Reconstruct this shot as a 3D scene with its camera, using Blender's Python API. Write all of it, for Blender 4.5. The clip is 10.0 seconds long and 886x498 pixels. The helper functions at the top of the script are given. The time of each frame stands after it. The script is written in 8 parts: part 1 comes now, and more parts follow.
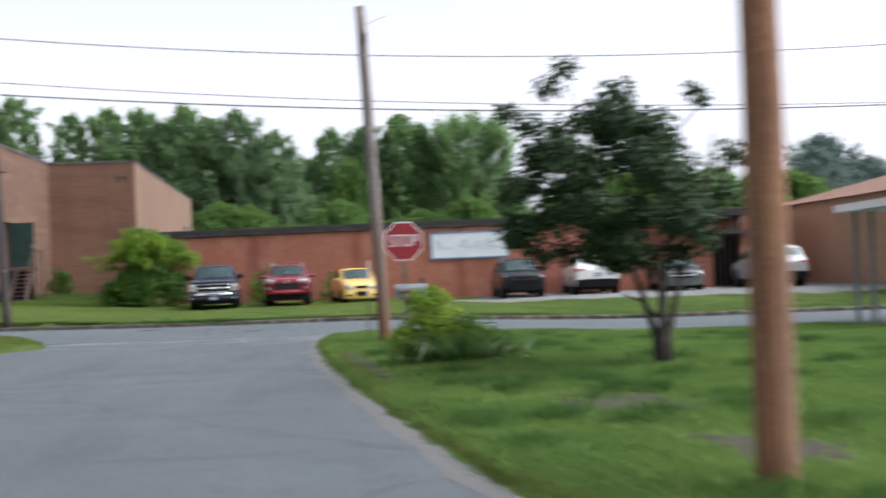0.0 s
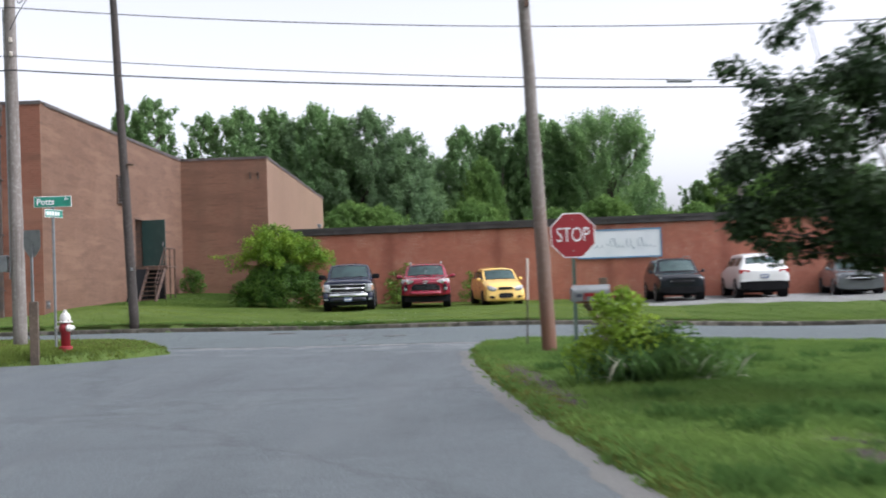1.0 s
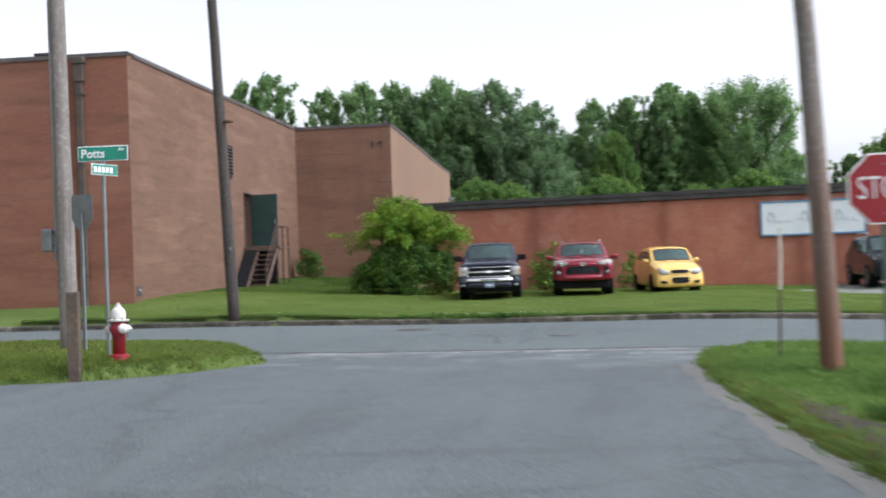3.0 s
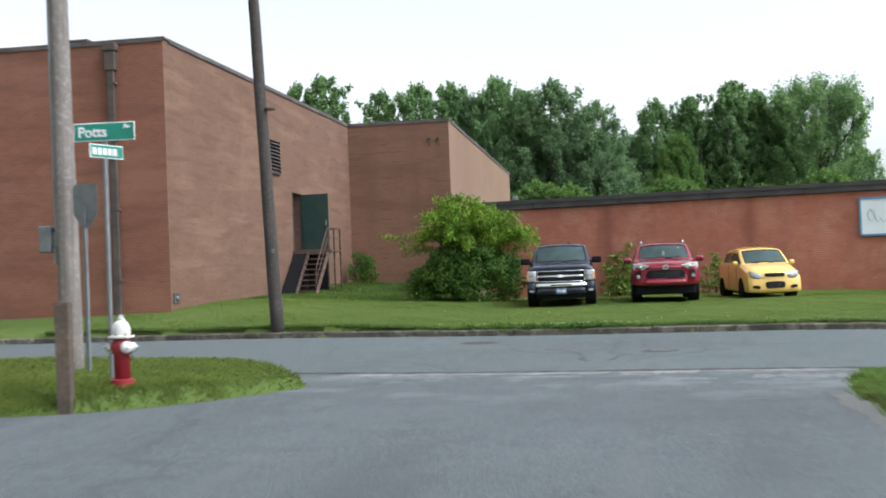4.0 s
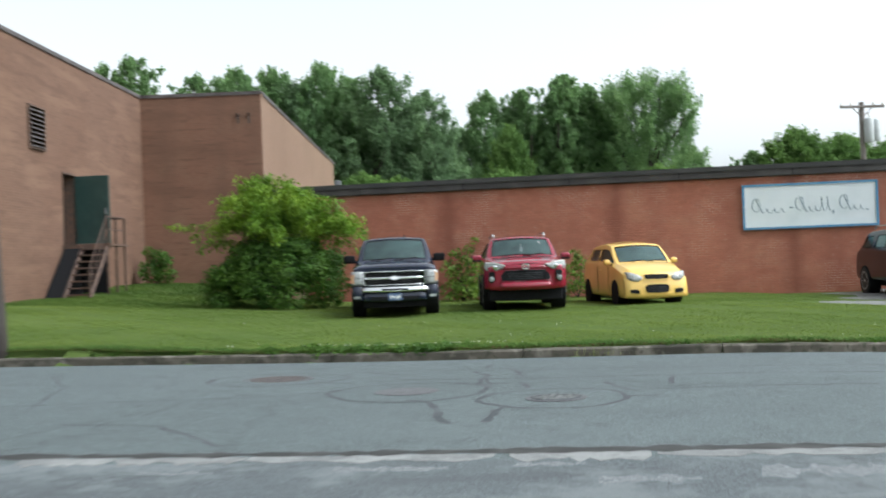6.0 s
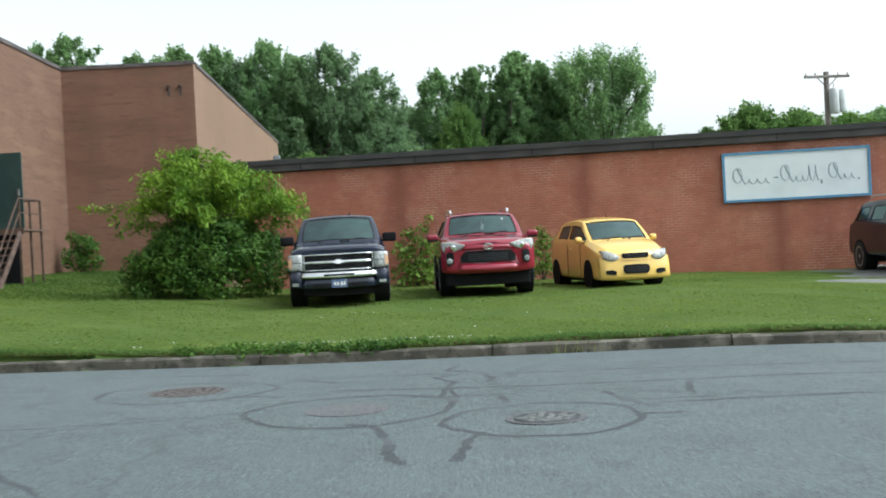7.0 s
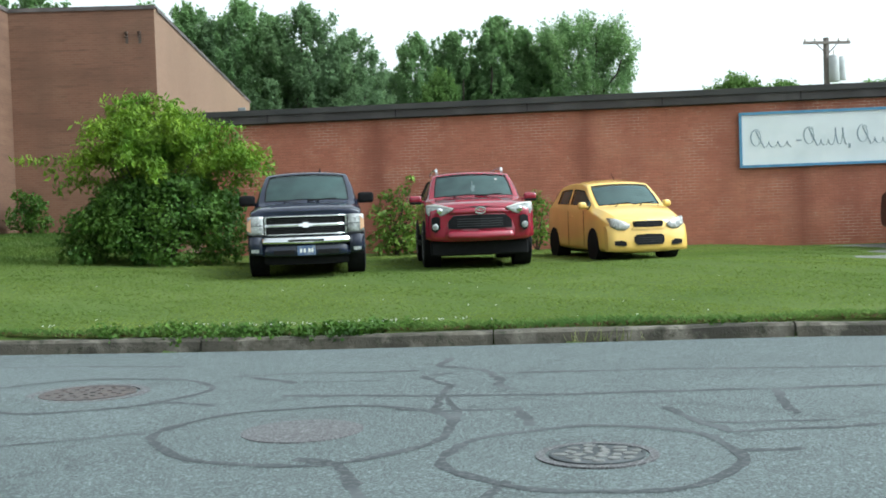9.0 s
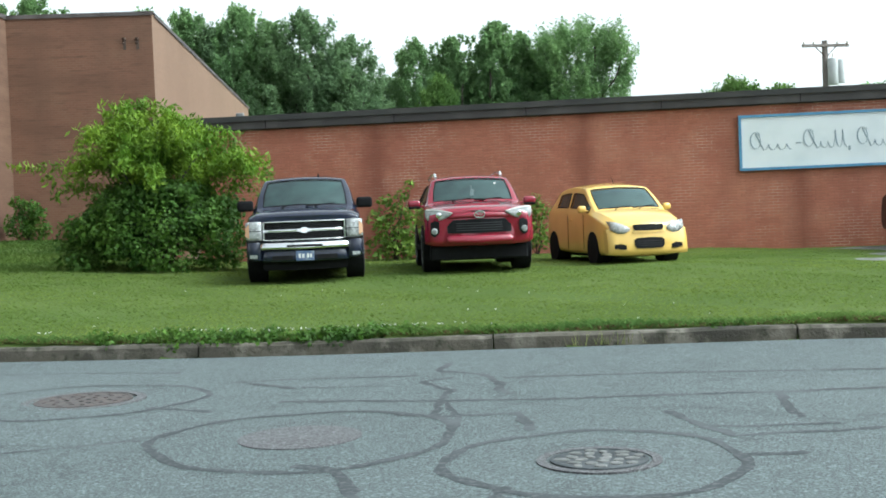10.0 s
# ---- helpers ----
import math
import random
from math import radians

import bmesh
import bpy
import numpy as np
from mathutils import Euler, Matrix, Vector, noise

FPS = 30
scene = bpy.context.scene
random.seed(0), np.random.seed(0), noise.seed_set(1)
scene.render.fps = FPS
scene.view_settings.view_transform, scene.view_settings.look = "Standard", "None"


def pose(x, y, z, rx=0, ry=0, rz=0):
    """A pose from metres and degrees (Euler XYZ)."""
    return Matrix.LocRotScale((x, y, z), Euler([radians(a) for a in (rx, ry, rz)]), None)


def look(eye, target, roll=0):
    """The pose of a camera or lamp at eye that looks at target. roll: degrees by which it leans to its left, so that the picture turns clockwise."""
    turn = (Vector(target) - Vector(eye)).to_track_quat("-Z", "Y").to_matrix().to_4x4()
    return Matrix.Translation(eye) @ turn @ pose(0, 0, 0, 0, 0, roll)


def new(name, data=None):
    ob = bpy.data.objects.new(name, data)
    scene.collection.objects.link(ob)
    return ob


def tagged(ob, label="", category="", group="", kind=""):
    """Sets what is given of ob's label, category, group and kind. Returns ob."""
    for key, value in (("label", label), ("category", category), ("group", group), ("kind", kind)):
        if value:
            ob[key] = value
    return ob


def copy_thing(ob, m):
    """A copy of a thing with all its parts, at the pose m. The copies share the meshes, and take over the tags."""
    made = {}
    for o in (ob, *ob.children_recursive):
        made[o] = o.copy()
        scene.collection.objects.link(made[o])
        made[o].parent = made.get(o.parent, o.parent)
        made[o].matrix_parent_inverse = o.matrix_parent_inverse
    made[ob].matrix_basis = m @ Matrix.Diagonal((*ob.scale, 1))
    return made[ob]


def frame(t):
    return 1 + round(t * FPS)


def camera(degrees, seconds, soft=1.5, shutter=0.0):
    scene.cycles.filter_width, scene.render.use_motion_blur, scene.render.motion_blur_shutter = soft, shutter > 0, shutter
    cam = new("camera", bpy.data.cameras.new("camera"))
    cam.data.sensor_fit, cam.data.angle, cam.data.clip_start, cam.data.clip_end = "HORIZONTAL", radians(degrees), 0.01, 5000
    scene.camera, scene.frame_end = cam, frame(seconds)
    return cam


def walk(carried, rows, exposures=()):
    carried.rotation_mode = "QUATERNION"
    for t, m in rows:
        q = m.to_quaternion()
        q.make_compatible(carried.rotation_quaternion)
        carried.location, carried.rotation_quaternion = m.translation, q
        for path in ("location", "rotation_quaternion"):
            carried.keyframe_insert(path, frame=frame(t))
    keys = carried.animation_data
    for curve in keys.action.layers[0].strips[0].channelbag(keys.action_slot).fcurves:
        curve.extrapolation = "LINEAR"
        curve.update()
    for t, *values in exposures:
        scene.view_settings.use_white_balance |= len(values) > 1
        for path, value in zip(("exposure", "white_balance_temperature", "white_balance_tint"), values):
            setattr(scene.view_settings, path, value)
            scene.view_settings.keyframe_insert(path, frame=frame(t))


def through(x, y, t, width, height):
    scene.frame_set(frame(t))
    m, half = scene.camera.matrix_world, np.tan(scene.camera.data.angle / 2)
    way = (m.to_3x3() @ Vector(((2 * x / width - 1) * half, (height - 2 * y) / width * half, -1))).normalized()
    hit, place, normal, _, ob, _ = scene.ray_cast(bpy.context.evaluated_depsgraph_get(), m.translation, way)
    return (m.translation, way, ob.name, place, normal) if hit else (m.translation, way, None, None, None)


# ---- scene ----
cam = camera(41.1, 10.0, 1.8, 0.9)
PATH = [
    (0, (-0.005, -0.911, 1.565), (0.175, 1.081, 1.604), -2.2),
    (0.5, (-0.3, 0.723, 1.551), (-0.269, 2.722, 1.594), -1.8),
    (1, (-0.574, 2.54, 1.554), (-0.608, 4.54, 1.603), -1.9),
    (1.5, (-0.757, 4.338, 1.545), (-0.844, 6.336, 1.578), -1.6),
    (2, (-1.078, 6.249, 1.573), (-1.213, 8.245, 1.588), -1.2),
    (2.5, (-1.519, 8.185, 1.573), (-1.695, 10.177, 1.592), -1.6),
    (4, (-2.664, 13.492, 1.535), (-2.995, 15.464, 1.573), -2.2),
    (4.5, (-2.966, 15.232, 1.561), (-3.277, 17.207, 1.6), -1.6),
    (5, (-3.248, 16.995, 1.637), (-3.463, 18.983, 1.671), -1.7),
    (5.5, (-3.317, 18.841, 1.597), (-3.439, 20.837, 1.632), -1.8),
    (6, (-3.327, 20.738, 1.588), (-3.366, 22.738, 1.61), -2.1),
    (7.5, (-3.414, 25.217, 1.506), (-3.358, 27.216, 1.479), -2.9),
    (8, (-3.45, 26.157, 1.476), (-3.381, 28.155, 1.432), -2.3),
    (8.5, (-3.461, 26.837, 1.436), (-3.386, 28.834, 1.376), -1.9),
    (9, (-3.462, 27.173, 1.427), (-3.382, 29.171, 1.363), -2.0),
    (9.5, (-3.463, 27.257, 1.42), (-3.38, 29.254, 1.359), -2.0),
    (10, (-3.453, 27.263, 1.41), (-3.372, 29.261, 1.355), -2.3),
]
walk(cam, [(t, look(eye, target, roll)) for t, eye, target, roll in PATH], [(0.0, 1.38, 6000, 14.5), (2.5, 1.38, 6000, 14), (4.5, 1.4, 5970, 7.5), (6.0, 1.4, 6000, 5), (8.5, 1.53, 5870, -1), (10.0, 1.6, 5870, -1)])
# ---------------------------------------------------------------- light
world = bpy.data.worlds.new("overcast_sky")
scene.world = world
world.use_nodes = True
wn, wl = world.node_tree.nodes, world.node_tree.links
SUN_UP, SUN_TURN = 50.0, 105.0
sky = wn.new("ShaderNodeTexSky")
sky.sky_type, sky.sun_disc = "NISHITA", False
sky.sun_elevation, sky.sun_rotation = radians(SUN_UP), radians(SUN_TURN)
sky.air_density, sky.dust_density, sky.ozone_density = 1.0, 4.0, 1.0
grey = wn.new("ShaderNodeRGBToBW")
cloud = wn.new("ShaderNodeMix")
cloud.data_type = "RGBA"
cloud.inputs["Factor"].default_value = 0.95
wl.new(sky.outputs["Color"], grey.inputs["Color"])
wl.new(sky.outputs["Color"], cloud.inputs["A"])
wl.new(grey.outputs["Val"], cloud.inputs["B"])
wl.new(cloud.outputs["Result"], wn["Background"].inputs["Color"])
wn["Background"].inputs["Strength"].default_value = 0.15

sun = new("sun", bpy.data.lights.new("sun", "SUN"))
sun.data.energy, sun.data.angle, sun.data.color = 0.5, radians(35), (1.0, 0.97, 0.92)
sun_way = Vector((math.sin(radians(SUN_TURN)) * math.cos(radians(SUN_UP)), math.cos(radians(SUN_TURN)) * math.cos(radians(SUN_UP)), math.sin(radians(SUN_UP))))
sun.matrix_world = look(sun_way * 60, (0, 0, 0))


# ---------------------------------------------------------------- materials
def material(name, colour, rough=0.7, metal=0.0, coat=0.0, spots=(), bump=None, per_object=0.0, per_island=0.0, spec=0.5):
    """Principled material. spots: (scale, low, high, colour) noise layers; bump: (scale, strength, distance)."""
    m = bpy.data.materials.new(name)
    m.use_nodes = True
    n, l = m.node_tree.nodes, m.node_tree.links
    b = n["Principled BSDF"]
    b.inputs["Roughness"].default_value, b.inputs["Metallic"].default_value = rough, metal
    b.inputs["Specular IOR Level"].default_value = spec
    b.inputs["Coat Weight"].default_value, b.inputs["Coat Roughness"].default_value = coat, 0.06
    where = n.new("ShaderNodeTexCoord").outputs["Object"]
    flat = n.new("ShaderNodeRGB")
    flat.outputs[0].default_value = (*colour, 1)
    col = flat.outputs[0]
    for scale, low, high, other in spots:
        t = n.new("ShaderNodeTexNoise")
        t.inputs["Scale"].default_value, t.inputs["Detail"].default_value = scale, 5
        l.new(where, t.inputs["Vector"])
        r = n.new("ShaderNodeMapRange")
        r.inputs["From Min"].default_value, r.inputs["From Max"].default_value = low, high
        l.new(t.outputs["Fac"], r.inputs["Value"])
        x = n.new("ShaderNodeMix")
        x.data_type = "RGBA"
        x.inputs["B"].default_value = (*other, 1)
        l.new(r.outputs["Result"], x.inputs["Factor"])
        l.new(col, x.inputs["A"])
        col = x.outputs["Result"]
    for amount, source in ((per_object, "object"), (per_island, "island")):
        if amount:
            pick = n.new("ShaderNodeObjectInfo").outputs["Random"] if source == "object" else n.new("ShaderNodeNewGeometry").outputs["Random Per Island"]
            r = n.new("ShaderNodeMapRange")
            r.inputs["To Min"].default_value, r.inputs["To Max"].default_value = 1 - amount, 1 + amount
            l.new(pick, r.inputs["Value"])
            h = n.new("ShaderNodeHueSaturation")
            l.new(r.outputs["Result"], h.inputs["Value"])
            l.new(col, h.inputs["Color"])
            col = h.outputs["Color"]
    l.new(col, b.inputs["Base Color"])
    if bump:
        t = n.new("ShaderNodeTexNoise")
        t.inputs["Scale"].default_value, t.inputs["Detail"].default_value = bump[0], 4
        l.new(where, t.inputs["Vector"])
        k = n.new("ShaderNodeBump")
        k.inputs["Strength"].default_value, k.inputs["Distance"].default_value = bump[1], bump[2]
        l.new(t.outputs["Fac"], k.inputs["Height"])
        l.new(k.outputs["Normal"], b.inputs["Normal"])
    return m


def masonry(name, one, two, mortar, spots=(), turn=0.0, joint=0.012, bump=0.35):
    """Brickwork as a material, for walls that stay far off: courses of 0.075 m, run along a wall by its own x and z."""
    m = material(name, one, 0.9, spots=spots)
    n, l = m.node_tree.nodes, m.node_tree.links
    b = n["Principled BSDF"]
    col = b.inputs["Base Color"].links[0].from_socket
    pos = n.new("ShaderNodeTexCoord")
    split = n.new("ShaderNodeSeparateXYZ")
    l.new(pos.outputs["Object"], split.inputs[0])
    add = n.new("ShaderNodeMath")
    l.new(split.outputs["X"], add.inputs[0])
    l.new(split.outputs["Y"], add.inputs[1])
    join = n.new("ShaderNodeCombineXYZ")
    l.new(add.outputs[0], join.inputs["X"])
    l.new(split.outputs["Z"], join.inputs["Y"])
    t = n.new("ShaderNodeTexBrick")
    t.inputs["Scale"].default_value = 1.0
    t.inputs["Brick Width"].default_value, t.inputs["Row Height"].default_value = 0.215, 0.075
    t.inputs["Mortar Size"].default_value = joint
    t.inputs["Mortar Smooth"].default_value = 0.3
    t.inputs["Color1"].default_value, t.inputs["Color2"].default_value = (1, 1, 1, 1), (*[q / p for p, q in zip(one, two)], 1)
    t.inputs["Mortar"].default_value = (*[q / p for p, q in zip(one, mortar)], 1)
    l.new(join.outputs[0], t.inputs["Vector"])
    x = n.new("ShaderNodeMix")
    x.data_type, x.blend_type = "RGBA", "MULTIPLY"
    x.inputs["Factor"].default_value = 1
    l.new(col, x.inputs["A"])
    l.new(t.outputs["Color"], x.inputs["B"])
    l.new(x.outputs["Result"], b.inputs["Base Color"])
    k = n.new("ShaderNodeBump")
    k.inputs["Strength"].default_value, k.inputs["Distance"].default_value = bump, 0.006
    k.invert = True
    l.new(t.outputs["Fac"], k.inputs["Height"])
    l.new(k.outputs["Normal"], b.inputs["Normal"])
    return m


def leaf_material(name, dark, light, scale=0.6, through=0.35, vary=0.35, spec=0.3):
    """Foliage: varied by leaf and by clump, letting some light through."""
    m = material(name, dark, 0.65, spots=((scale, 0.35, 0.7, light),), per_island=vary, spec=spec)
    n, l = m.node_tree.nodes, m.node_tree.links
    b = n["Principled BSDF"]
    col = b.inputs["Base Color"].links[0].from_socket
    glow = n.new("ShaderNodeBsdfTranslucent")
    l.new(col, glow.inputs["Color"])
    x = n.new("ShaderNodeMixShader")
    x.inputs[0].default_value = through
    l.new(b.outputs[0], x.inputs[1])
    l.new(glow.outputs[0], x.inputs[2])
    l.new(x.outputs[0], n["Material Output"].inputs["Surface"])
    return m


def asphalt(name, base, pale, dark, crack_scale=0.28, crack=0.35):
    m = material(name, base, 0.86, spots=((0.22, 0.42, 0.66, pale), (1.7, 0.5, 0.75, dark), (7.0, 0.52, 0.70, tuple(0.5 * (p + q) * 1.1 for p, q in zip(pale, base))), (85.0, 0.50, 0.62, tuple(c * 0.6 for c in dark)), (70.0, 0.53, 0.60, tuple(c * 1.5 for c in pale)), (42.0, 0.59, 0.64, tuple(c * 1.8 for c in pale))), bump=(120.0, 0.7, 0.008))
    n, l = m.node_tree.nodes, m.node_tree.links
    b = n["Principled BSDF"]
    col = b.inputs["Base Color"].links[0].from_socket
    pos = n.new("ShaderNodeTexCoord")
    wob = n.new("ShaderNodeTexNoise")
    wob.inputs["Scale"].default_value, wob.inputs["Detail"].default_value = 1.1, 4
    l.new(pos.outputs["Object"], wob.inputs["Vector"])
    mix = n.new("ShaderNodeMix")
    mix.data_type, mix.blend_type = "RGBA", "LINEAR_LIGHT"
    mix.inputs["Factor"].default_value = 0.55
    l.new(pos.outputs["Object"], mix.inputs["A"])
    l.new(wob.outputs["Color"], mix.inputs["B"])
    v = n.new("ShaderNodeTexVoronoi")
    v.feature = "DISTANCE_TO_EDGE"
    v.inputs["Scale"].default_value = crack_scale
    l.new(mix.outputs["Result"], v.inputs["Vector"])
    r = n.new("ShaderNodeMapRange")
    r.inputs["From Min"].default_value, r.inputs["From Max"].default_value = 0.0035, 0.009
    r.inputs["To Min"].default_value, r.inputs["To Max"].default_value = crack, 0.0
    l.new(v.outputs["Distance"], r.inputs["Value"])
    x = n.new("ShaderNodeMix")
    x.data_type = "RGBA"
    x.inputs["B"].default_value = (*[c * 0.3 for c in base], 1)
    l.new(r.outputs["Result"], x.inputs["Factor"])
    l.new(col, x.inputs["A"])
    l.new(x.outputs["Result"], b.inputs["Base Color"])
    return m


M_ROAD = asphalt("main_asphalt", (0.067, 0.083, 0.084), (0.086, 0.104, 0.105), (0.049, 0.060, 0.061), 0.2, 0.22)
M_SIDE = asphalt("side_asphalt", (0.062, 0.071, 0.076), (0.083, 0.096, 0.100), (0.044, 0.052, 0.056), 0.09, 0.25)
M_TAR = material("crack_sealer", (0.030, 0.036, 0.039), 0.85, spots=((1.6, 0.48, 0.7, (0.068, 0.077, 0.082)), (30.0, 0.5, 0.7, (0.085, 0.092, 0.096))))
M_SOIL = material("lawn_soil", (0.074, 0.110, 0.030), 0.95, spots=((0.35, 0.4, 0.65, (0.096, 0.132, 0.039)), (1.4, 0.5, 0.75, (0.060, 0.094, 0.021)), (14.0, 0.58, 0.8, (0.080, 0.090, 0.030))), bump=(60.0, 0.15, 0.01), spec=0.05)
M_DIRT = material("bare_dirt", (0.042, 0.031, 0.021), 0.95, spots=((3.0, 0.4, 0.7, (0.033, 0.027, 0.019)), (40.0, 0.5, 0.7, (0.058, 0.046, 0.035))), bump=(60.0, 0.7, 0.02))
M_GRAVEL = material("gravel", (0.172, 0.172, 0.168), 0.95, spots=((0.5, 0.4, 0.7, (0.129, 0.132, 0.120)), (45.0, 0.45, 0.65, (0.221, 0.221, 0.216)), (2.0, 0.55, 0.75, (0.096, 0.105, 0.067))), bump=(70.0, 0.8, 0.02))
M_KERB = material("kerb_concrete", (0.088, 0.078, 0.061), 0.95, spots=((1.2, 0.42, 0.64, (0.040, 0.036, 0.028)), (3.5, 0.50, 0.66, (0.165, 0.150, 0.124)), (11.0, 0.54, 0.68, (0.030, 0.032, 0.018))), bump=(35.0, 0.8, 0.015), per_object=0.2)
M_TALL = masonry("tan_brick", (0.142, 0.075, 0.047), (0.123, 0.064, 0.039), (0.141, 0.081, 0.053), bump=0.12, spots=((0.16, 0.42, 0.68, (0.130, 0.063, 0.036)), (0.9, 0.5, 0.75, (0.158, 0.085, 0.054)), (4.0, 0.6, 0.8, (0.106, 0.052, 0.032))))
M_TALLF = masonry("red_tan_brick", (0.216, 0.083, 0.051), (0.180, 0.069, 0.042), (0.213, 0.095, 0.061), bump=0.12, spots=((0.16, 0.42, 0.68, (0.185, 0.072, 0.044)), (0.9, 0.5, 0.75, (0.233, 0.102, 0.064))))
# Recess brick: the set-back wall's dimness is put into its colour, besides stains.
M_RECESS = masonry("shaded_stained_brick", (0.191, 0.094, 0.058), (0.163, 0.078, 0.048), (0.187, 0.105, 0.069), bump=0.12, spots=((0.16, 0.42, 0.68, (0.151, 0.070, 0.043)), (0.9, 0.5, 0.75, (0.189, 0.100, 0.062))))
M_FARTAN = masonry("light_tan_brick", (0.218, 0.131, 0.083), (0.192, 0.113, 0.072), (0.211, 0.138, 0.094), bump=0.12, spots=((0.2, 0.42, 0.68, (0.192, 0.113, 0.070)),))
M_SIDETAN = masonry("orange_tan_brick", (0.390, 0.224, 0.140), (0.345, 0.193, 0.120), (0.380, 0.230, 0.152), bump=0.12, spots=((0.2, 0.42, 0.68, (0.290, 0.165, 0.102)), (1.2, 0.5, 0.75, (0.365, 0.215, 0.138))))
M_BRICK = material("red_brick", (0.405, 0.151, 0.095), 0.9, spots=((0.35, 0.42, 0.7, (0.338, 0.122, 0.079)), (1.4, 0.56, 0.75, (0.452, 0.189, 0.121)), (28.0, 0.5, 0.75, (0.290, 0.113, 0.080))), per_island=0.08, per_object=0.08, bump=(80.0, 0.4, 0.004))
M_MORTAR = material("mortar", (0.290, 0.124, 0.079), 0.95, spots=((0.5, 0.45, 0.7, (0.235, 0.095, 0.062)), (0.75, 0.46, 0.66, (0.53, 0.375, 0.295)), (5.0, 0.56, 0.70, (0.44, 0.29, 0.22)), (2.6, 0.50, 0.62, (0.27, 0.115, 0.075))))


def streaks(m, colour, size, stretch, low, high, amount, world=False):
    """Long stains or grain: noise drawn out along one way, laid over a material's colour."""
    n, l = m.node_tree.nodes, m.node_tree.links
    inp = n["Principled BSDF"].inputs["Base Color"]
    mp = n.new("ShaderNodeMapping")
    mp.inputs["Scale"].default_value = stretch
    l.new(n.new("ShaderNodeNewGeometry").outputs["Position"] if world else n["Texture Coordinate"].outputs["Object"], mp.inputs["Vector"])
    t = n.new("ShaderNodeTexNoise")
    t.inputs["Scale"].default_value, t.inputs["Detail"].default_value = size, 4
    l.new(mp.outputs["Vector"], t.inputs["Vector"])
    r = n.new("ShaderNodeMapRange")
    r.inputs["From Min"].default_value, r.inputs["From Max"].default_value, r.inputs["To Max"].default_value = low, high, amount
    l.new(t.outputs["Fac"], r.inputs["Value"])
    x = n.new("ShaderNodeMix")
    x.data_type = "RGBA"
    x.inputs["B"].default_value = (*colour, 1)
    l.new(r.outputs["Result"], x.inputs["Factor"])
    l.new(inp.links[0].from_socket, x.inputs["A"])
    l.new(x.outputs["Result"], inp)


streaks(M_SIDE, (0.102, 0.113, 0.116), 1.0, (1.5, 0.10, 1.0), 0.52, 0.70, 0.5, True)
streaks(M_SIDE, (0.046, 0.053, 0.057), 1.0, (0.9, 0.16, 1.0), 0.54, 0.70, 0.5, True)
streaks(M_SIDE, (0.044, 0.050, 0.053), 1.0, (0.22, 1.6, 1.0), 0.60, 0.68, 0.35, True)


def worn_band(m, colour, way, far, near):
    """Mottled pale wear on a road, thickest along one line across it. way: across the line; far, near: where it fades."""
    n, l = m.node_tree.nodes, m.node_tree.links
    inp = n["Principled BSDF"].inputs["Base Color"]
    pos = n.new("ShaderNodeNewGeometry").outputs["Position"]
    dot = n.new("ShaderNodeVectorMath")
    dot.operation = "DOT_PRODUCT"
    dot.inputs[1].default_value = way
    l.new(pos, dot.inputs[0])
    band = n.new("ShaderNodeMapRange")
    band.inputs["From Min"].default_value, band.inputs["From Max"].default_value = near, far
    l.new(dot.outputs["Value"], band.inputs["Value"])
    t = n.new("ShaderNodeTexNoise")
    t.inputs["Scale"].default_value, t.inputs["Detail"].default_value, t.inputs["Roughness"].default_value = 0.75, 9, 0.72
    l.new(pos, t.inputs["Vector"])
    r = n.new("ShaderNodeMapRange")
    r.inputs["From Min"].default_value, r.inputs["From Max"].default_value, r.inputs["To Max"].default_value = 0.50, 0.60, 0.8
    l.new(t.outputs["Fac"], r.inputs["Value"])
    mul = n.new("ShaderNodeMath")
    mul.operation = "MULTIPLY"
    l.new(band.outputs["Result"], mul.inputs[0])
    l.new(r.outputs["Result"], mul.inputs[1])
    x = n.new("ShaderNodeMix")
    x.data_type = "RGBA"
    x.inputs["B"].default_value = (*colour, 1)
    l.new(mul.outputs[0], x.inputs["Factor"])
    l.new(inp.links[0].from_socket, x.inputs["A"])
    l.new(x.outputs["Result"], inp)


worn_band(M_SIDE, (0.150, 0.166, 0.168), (0.1045, 0.9945, 0.0), 28.2, 25.2)
streaks(M_BRICK, (0.255, 0.090, 0.060), 1.6, (0.8, 1.0, 0.06), 0.5, 0.68, 0.5, True)
streaks(M_BRICK, (0.46, 0.22, 0.145), 1.0, (0.5, 1.0, 0.9), 0.56, 0.74, 0.4, True)


